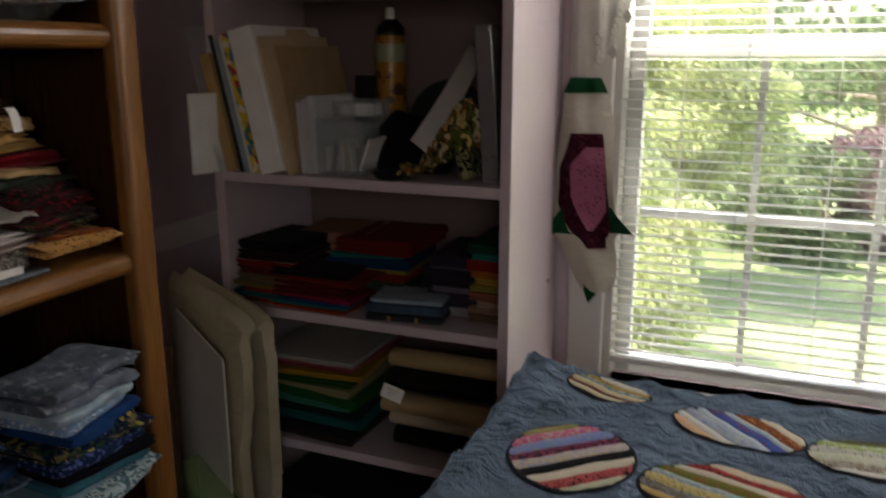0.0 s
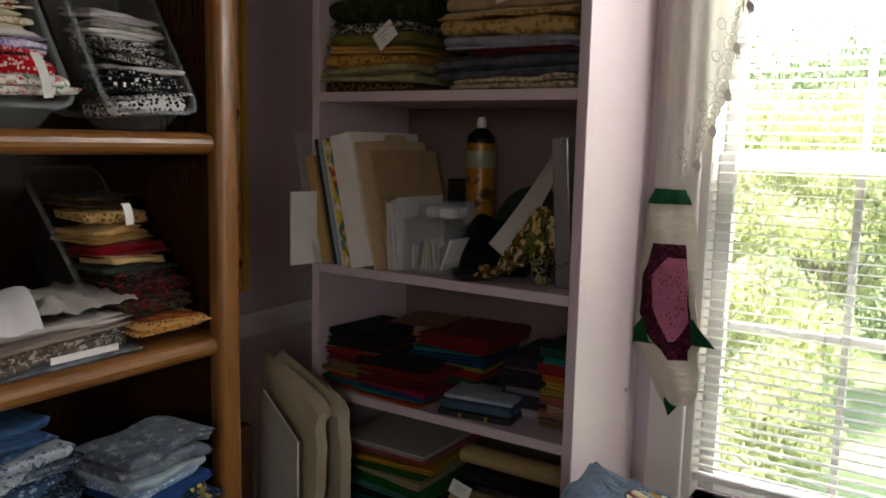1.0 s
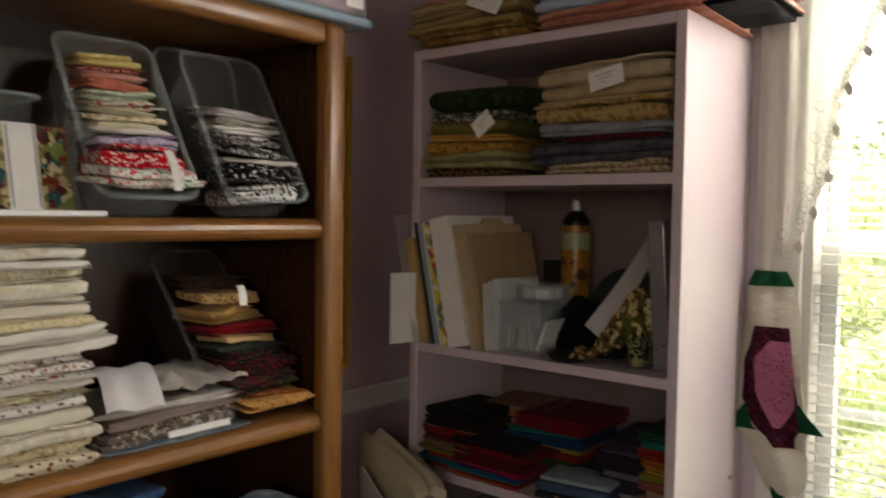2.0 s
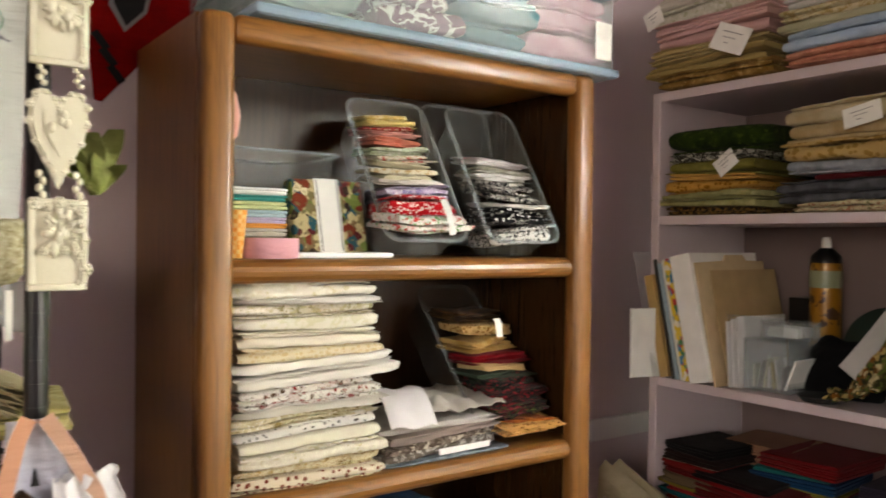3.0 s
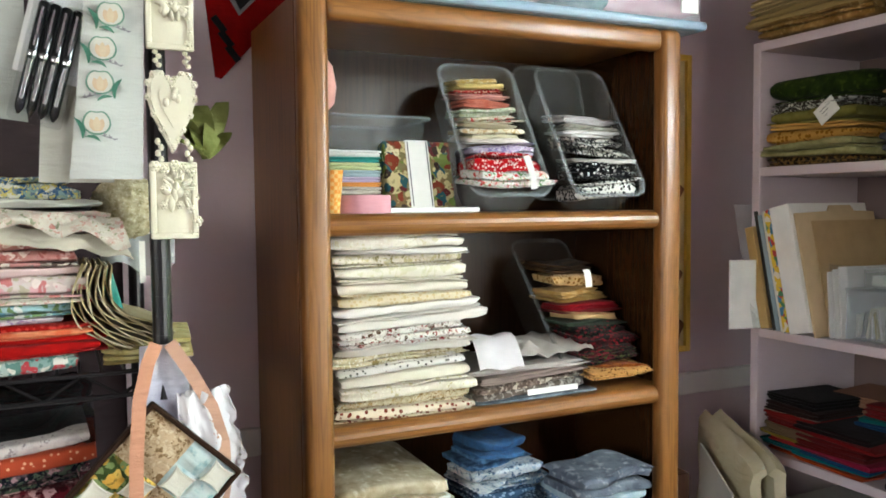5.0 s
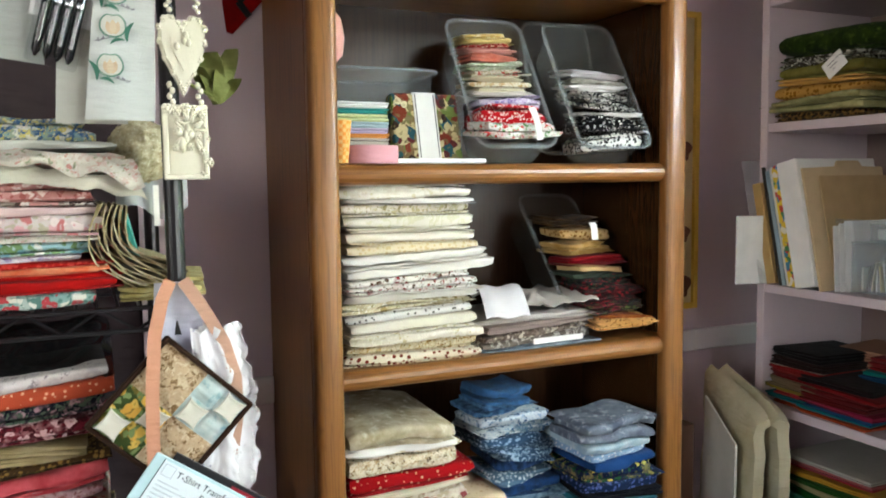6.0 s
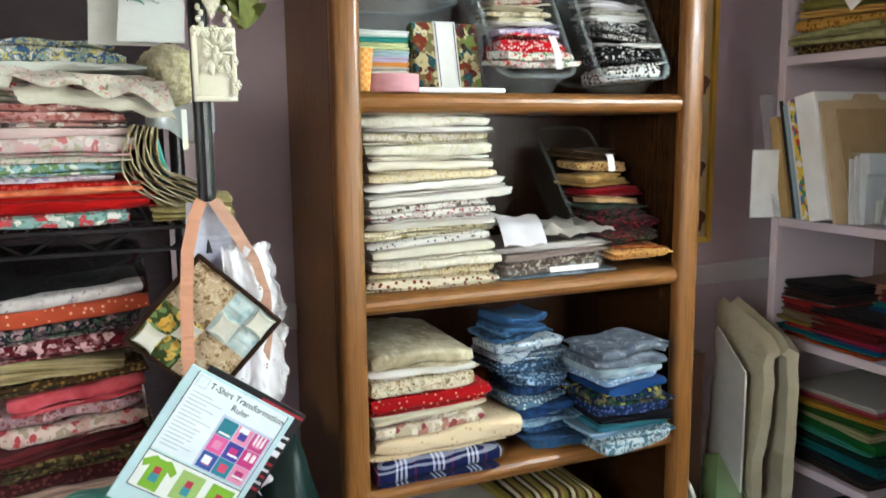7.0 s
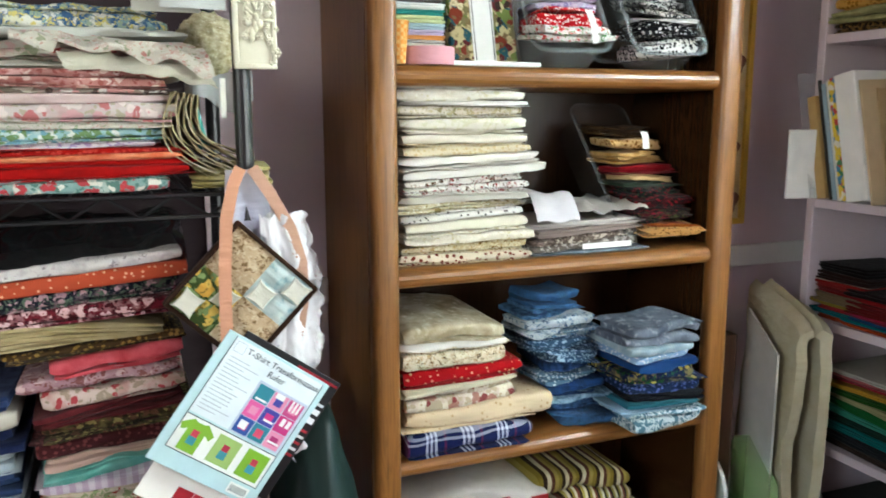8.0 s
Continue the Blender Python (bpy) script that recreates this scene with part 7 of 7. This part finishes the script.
part("photo_panel", boxed(0.0, 0.0006, 0.010, CW - 0.010, -0.178, -0.126), plain("panel_white2", "e4e6e2", 0.45), pack)
for y0, y1, z0, z1 in ((0.009, 0.0102, -0.178, -0.003), (CW - 0.0102, CW - 0.009, -0.178, -0.003), (0.009, CW - 0.009, -0.126, -0.1248), (0.009, CW - 0.009, -0.1792, -0.178)):
    part("line", boxed(0.0006, 0.0009, y0, y1, z0, z1), ink, pack)


def words(text, size, y, z, mat, parent):
    """Lettering from the built-in font, turned into a flat mesh."""
    cu = bpy.data.curves.new("lettering", "FONT")
    cu.body, cu.size, cu.align_x, cu.extrude = text, size, "CENTER", 0.0002
    tmp = bpy.data.objects.new("lettering", cu)
    scene.collection.objects.link(tmp)
    bpy.context.view_layer.update()
    me = bpy.data.meshes.new_from_object(tmp.evaluated_get(bpy.context.evaluated_depsgraph_get()))
    bpy.data.objects.remove(tmp)
    me.materials.clear()
    me.materials.append(mat)
    ob = new("lettering", me)
    ob.parent = parent
    ob.matrix_local = pose(0.0010, y, z) @ to_face
    return ob


words("T-Shirt Transformation", 0.0128, 0.094, -0.018, ink, pack)
words("Ruler", 0.0128, 0.090, -0.032, ink, pack)
rnd = random.Random(8)
for y0, y1, z0, z1 in ((0.014, 0.030, -0.0228, -0.022), (0.014, 0.030, -0.0078, -0.007), (0.014, 0.0148, -0.022, -0.0078), (0.0292, 0.030, -0.022, -0.0078)):
    part("badge_line", boxed(0.0006, 0.0009, y0, y1, z0, z1), plain("ink_grey", "b0b8c0", 0.7), pack)
for k in range(15):
    z0 = -0.030 - 0.0058 * k
    part("text_bar", boxed(0.0006, 0.0009, 0.016, 0.016 + rnd.uniform(0.026, 0.050), z0 - 0.0013, z0), plain("ink_grey", "b0b8c0", 0.7), pack)
part("picture", boxed(0.0006, 0.0010, 0.072, 0.154, -0.122, -0.040), plain("pink_border", "b9c4d6", 0.5), pack)
tones = ("2b4f9c", "c22a78", "d95a9a", "b8407a", "2f7f90", "d94a6a", "3f3f9a", "a8206a", "d98aa8")
for i in range(3):
    for j in range(3):
        y0, z0 = 0.0755 + 0.0253 * i, -0.1195 + 0.0255 * j
        part("quilt_block", boxed(0.0010, 0.0013, y0, y0 + 0.0238, z0, z0 + 0.0246), plain("tone_" + tones[(i * 4 + j * 2) % 9], tones[(i * 4 + j * 2) % 9], 0.5), pack)
        part("quilt_motif", boxed(0.0013, 0.0015, y0 + 0.006, y0 + 0.018, z0 + 0.006, z0 + 0.018), plain("tone_" + tones[(i * 2 + j * 5 + 3) % 9], tones[(i * 2 + j * 5 + 3) % 9], 0.5), pack)
for y0, z0, w, h in ((0.079, -0.066, 0.018, 0.003), (0.104, -0.052, 0.014, 0.008), (0.131, -0.060, 0.003, 0.016), (0.137, -0.060, 0.003, 0.016), (0.143, -0.060, 0.003, 0.016), (0.080, -0.112, 0.012, 0.012), (0.107, -0.088, 0.016, 0.003), (0.132, -0.084, 0.006, 0.012), (0.141, -0.084, 0.006, 0.012), (0.130, -0.112, 0.018, 0.003)):
    part("quilt_motif", boxed(0.0015, 0.0017, y0, y0 + w, z0, z0 + h), plain("panel_white2", "e4e6e2", 0.45), pack)
shirt_pts = [(1.35 * a, 1.3 * c) for a, c in [(-0.010, -0.018), (0.010, -0.018), (0.010, 0.006), (0.016, 0.002), (0.019, 0.009), (0.008, 0.018), (0.004, 0.016), (-0.004, 0.016), (-0.008, 0.018), (-0.019, 0.009), (-0.016, 0.002), (-0.010, 0.006)]]
for k, (y, col) in enumerate(((0.036, "7fae2c"), (0.085, "9ab868"), (0.132, "7fae2c"))):
    bm = bmesh.new()
    pts = shirt_pts if k == 0 else [(-0.018, -0.021), (0.018, -0.021), (0.018, 0.021), (-0.018, 0.021)]
    outline(bm, pts, 0.0003, pose(0.0006, y, -0.152) @ to_face)
    part("shirt_picture", bm, plain("lime_" + col, col, 0.5), pack)
    part("shirt_motif", boxed(0.0009, 0.0012, y - 0.006, y + 0.006, -0.164, -0.152), plain("motif_teal", "3f8f9c", 0.5), pack)
    part("shirt_motif", boxed(0.0009, 0.0012, y - 0.005, y + 0.005, -0.152, -0.142), plain("motif_red", "b03048", 0.5), pack)
bc = boxed(0.0, 0.0006, 0.118, 0.150, -0.200, -0.184)
part("bar_code_field", bc, plain("panel_white2", "e4e6e2", 0.45), pack)
for k in range(9):
    part("bar", boxed(0.0006, 0.0009, 0.121 + 0.003 * k, 0.1222 + 0.003 * k, -0.197, -0.187), ink, pack)

blk = thing("black_package", tilt(-0.806, 0.080, 1.012, ANG), "black printed package hung behind the pale one", "package")
part("card", boxed(-0.004, 0, 0.0, 0.162, -0.20, 0.0, 0.001), plain("black_card", "121114", 0.4), blk)
part("red_line", boxed(0, 0.0006, 0.090, 0.160, -0.010, -0.006), plain("red_ink", "a3182a", 0.5), blk)
for k, (z0, h, c, y0) in enumerate(((-0.040, 0.004, "cfcfd2", 0.138), (-0.050, 0.008, "e4e4e6", 0.136), (-0.064, 0.009, "e4e4e6", 0.136), (-0.084, 0.004, "a3182a", 0.136), (-0.094, 0.004, "cfcfd2", 0.136), (-0.104, 0.004, "a3182a", 0.136), (-0.114, 0.004, "cfcfd2", 0.136), (-0.124, 0.004, "a3182a", 0.136))):
    part("text_bar", boxed(0, 0.0006, y0, 0.158, z0 - h, z0), plain("bar_" + c, c, 0.6), blk)
wht = thing("white_package", tilt(-0.812, 0.030, 0.955, ANG), "white pattern sheet with red shapes behind the packages", "package")
part("card", boxed(-0.002, 0, 0.0, 0.165, -0.195, 0.0, 0.001), plain("paper_white", "e9e6df", 0.8), wht)
part("red_shape", boxed(0, 0.0006, 0.050, 0.075, -0.185, -0.160), plain("red_ink", "a3182a", 0.5), wht)
part("red_shape", boxed(0, 0.0006, 0.076, 0.100, -0.185, -0.160), plain("crimson_ink", "c22a3a", 0.5), wht)

sack = bmesh.new()
bmesh.ops.create_icosphere(sack, subdivisions=4, radius=1.0)
for v in sack.verts:
    k = 1 + 0.16 * noise.noise(v.co * 1.8) + 0.05 * noise.noise(v.co * 6)
    v.co = Vector((v.co.x * 0.15 * k, v.co.y * 0.085 * k, max(0.0, 0.40 + v.co.z * 0.42 * k)))
solo("cloth_sack", sack, plain("dark_green_nylon", "0f2a24", 0.45), pose(-1.10, 0.228, 0), "dark green nylon sack between rack and bookcase", "sack", smooth=True)

# ---- quilted tulip on the window casing ----
tul = thing("tulip_hanging", pose(0, NY - 0.030, 0), "padded cloth tulip hanging from the window casing", "wall hanging")
PROFILE = ((1.300, -0.500, -0.440), (1.270, -0.514, -0.426), (1.215, -0.520, -0.412), (1.10, -0.535, -0.402), (1.010, -0.548, -0.394), (0.960, -0.556, -0.382), (0.950, -0.520, -0.395), (0.900, -0.500, -0.388), (0.852, -0.478, -0.384), (0.825, -0.462, -0.400))


def edges(z):
    for (za, la, ra), (zb, lb2, rb2) in zip(PROFILE, PROFILE[1:]):
        if za >= z >= zb:
            t = (za - z) / (za - zb)
            return la + (lb2 - la) * t, ra + (rb2 - ra) * t
    return PROFILE[-1][1:] if z < 1 else PROFILE[0][1:]


def tulip_skin(z, u, lift):
    l, r = edges(z)
    return Vector((l + (r - l) * u, -0.014 * math.sin(math.pi * min(1, max(0, u))) - 0.007 * math.sin(z * 21 + u * 4) - 0.007 * noise.noise(Vector((u * 4, z * 26, 0))) - 0.004 * math.sin(u * 11 + z * 9) - lift, z))


def tulip_piece(z0, z1, lo, hi, lift, mat, label=""):
    """Cloth between two heights; lo and hi give the sides, as shares of the width, at t from 0 to 1."""
    bm = bmesh.new()
    sheet(bm, lambda u, v: tulip_skin(z0 + (z1 - z0) * v, lo(v) + (hi(v) - lo(v)) * u, lift), 10, 24, 0.004)
    part("patch", bm, mat, tul, label, smooth=True)


cream_c, green_c = F("ddd4c0", "mottle", ("cdc3ac",), 14.0), F("1c4a2c", "mottle", ("24583a",), 30.0)
maroon_c, pink_c = F("4a1c2c", "floral", ("6a3040", "331420"), 60.0), F("b06a82", "dots", ("6f3348",), 60.0, 0.18)
tulip_piece(1.298, 0.826, lambda v: 0.0, lambda v: 1.0, 0.0, cream_c)
tulip_piece(1.300, 1.268, lambda v: 0.0, lambda v: 1.0, 0.005, green_c, "dark green top")


def taper(*pts):
    """A share of the width that runs straight between (t, share) points."""
    def f(v):
        for (ta, a), (tb, b) in zip(pts, pts[1:]):
            if ta <= v <= tb:
                return a + (b - a) * (v - ta) / (tb - ta)
        return pts[-1][1]
    return f


tulip_piece(1.182, 0.925, taper((0, 0.28), (0.3, 0.10), (0.62, 0.16), (1, 0.52)), taper((0, 0.84), (0.3, 0.90), (0.75, 0.92), (1, 0.84)), 0.005, maroon_c, "maroon petals")
tulip_piece(1.152, 0.965, taper((0, 0.55), (0.22, 0.30), (0.6, 0.36), (1, 0.60)), taper((0, 0.86), (0.25, 0.90), (0.75, 0.88), (1, 0.66)), 0.008, pink_c, "pink dotted middle")
tulip_piece(1.012, 0.955, lambda v: 0.22 - 0.21 * v, lambda v: 0.24 + 0.12 * v, 0.006, green_c, "green leaf")
tulip_piece(1.020, 0.962, lambda v: 0.92 - 0.04 * v, lambda v: 0.95 + 0.22 * v, 0.006, green_c, "green leaf")
tp = bmesh.new()
outline(tp, [(-0.466, 0.842), (-0.418, 0.830), (-0.446, 0.792)], 0.005, pose(0, 0.0, 0) @ pose(0, 0, 0, 90, 0, 0))
part("patch", tp, green_c, tul, "green tip")

# ---- lace curtain ----
sheer = Nodes("sheer_curtain")
sheer.finish(rgb("e9e7e0"), 0.9)
s_tr, s_tl, s_m1, s_m2 = sheer.add("ShaderNodeBsdfTransparent"), sheer.add("ShaderNodeBsdfTranslucent"), sheer.add("ShaderNodeMixShader", Fac=0.62), sheer.add("ShaderNodeMixShader")
s_tl.inputs["Color"].default_value = rgb("f0eee8")
wv = sheer.noise(sheer.coords(), 420.0, 2.0)
sheer.link(sheer.math("ADD", sheer.math("MULTIPLY", wv, 0.16), 0.82), s_m2.inputs[0])
sheer.link(sheer.b.outputs[0], s_m1.inputs[1])
sheer.link(s_tl.outputs[0], s_m1.inputs[2])
sheer.link(s_tr.outputs[0], s_m2.inputs[1])
sheer.link(s_m1.outputs[0], s_m2.inputs[2])
sheer.link(s_m2.outputs[0], sheer.t.nodes["Material Output"].inputs["Surface"])
cur = thing("lace_curtain", pose(0, NY - 0.034, 0), "white sheer curtain with a cut lace edge at the window", "curtain")


def hem(x):
    """The slanting lower edge of the curtain."""
    pts = ((-0.505, 1.265), (-0.43, 1.345), (-0.404, 1.418), (-0.37, 1.50), (-0.352, 1.66), (-0.29, 1.80), (-0.17, 2.10))
    for (xa, za), (xb, zb) in zip(pts, pts[1:]):
        if xa <= x <= xb:
            return za + (zb - za) * (x - xa) / (xb - xa)
    return 2.10


def curtain(u, v):
    x = -0.505 + 0.335 * u
    zt, zb = 2.19, hem(x)
    return Vector((x, 0.007 * math.sin(x * 150) * (0.4 + 0.6 * v) + 0.004 * math.sin(x * 63), zt + (zb - zt) * v))


part("sheer", sheet(bmesh.new(), curtain, 60, 14), sheer.m, cur, smooth=True)
part("rod", tube(bmesh.new(), (-0.52, 0, 2.19), (0.54, 0, 2.19), 0.007, 10), plain("white_plastic", "dddad5", 0.4), cur)
thread = plain("curtain_thread", "b5afa4", 0.9)
# grey of the leaf plates that stand in for shadows in the folds
lace_cloth = plain("fold_shade_cloth", "c4c0b6", 0.9)


def thread_loop(bm, cx, cz, rx, rz, turn, r=0.0007):
    """A closed loop of cord in the curtain's plane."""
    c, e = math.cos(turn), math.sin(turn)
    ring = []
    for i in range(20):
        a = 2 * math.pi * i / 20
        px, pz = rx * math.cos(a), rz * math.sin(a)
        ring.append((cx + px * c - pz * e, -0.006, cz + px * e + pz * c))
    for a, b in zip(ring, ring[1:] + ring[:1]):
        tube(bm, a, b, r, 5)


def leaf_pts(length, wide):
    up = [(length * t / 6, wide * math.sin(math.pi * t / 6) ** 0.8) for t in range(7)]
    return up + [(a, -b) for a, b in up[-2:0:-1]]


# scallops and eyelets along the cut edge, with leaf plates for fold shadows
x, k = -0.432, 0
while x < -0.20:
    z = hem(x)
    slope = math.atan2(hem(x + 0.006) - z, 0.006)
    out = Vector((math.sin(slope), -math.cos(slope)))
    cord = bmesh.new()
    s1 = 0.5 + 0.5 * math.sin(k * 1.9)
    thread_loop(cord, x - out.x * 0.006, z - out.y * 0.006, 0.017 + 0.004 * s1, 0.011 + 0.004 * s1, slope)
    thread_loop(cord, x - out.x * 0.006, z - out.y * 0.006, 0.007, 0.005, slope, 0.0006)
    if k % 2:
        thread_loop(cord, x - out.x * 0.030, z - out.y * 0.030, 0.012, 0.008, slope + 0.6)
    part("lace_scallop", cord, thread, cur)
    web = bmesh.new()
    outline(web, [(0.015 * math.cos(a), 0.010 * math.sin(a)) for a in (6.2832 * i / 16 for i in range(16))], 0.0006, pose(x, -0.0045, z) @ pose(0, 0, 0, 90, 0, 0) @ Matrix.Rotation(slope, 4, "Z"))
    part("lace_web", web, sheer.m, cur)
    if k % 3 == 1:
        lf = bmesh.new()
        outline(lf, leaf_pts(0.030, 0.008), 0.0008, pose(x + out.x * 0.004, -0.007, z + out.y * 0.004) @ pose(0, 0, 0, 90, 0, 0) @ Matrix.Rotation(-1.1 - 0.3 * s1, 4, "Z"))
        part("lace_leaf", lf, lace_cloth, cur)
    x += max(0.0035, 0.026 * math.cos(slope))
    k += 1
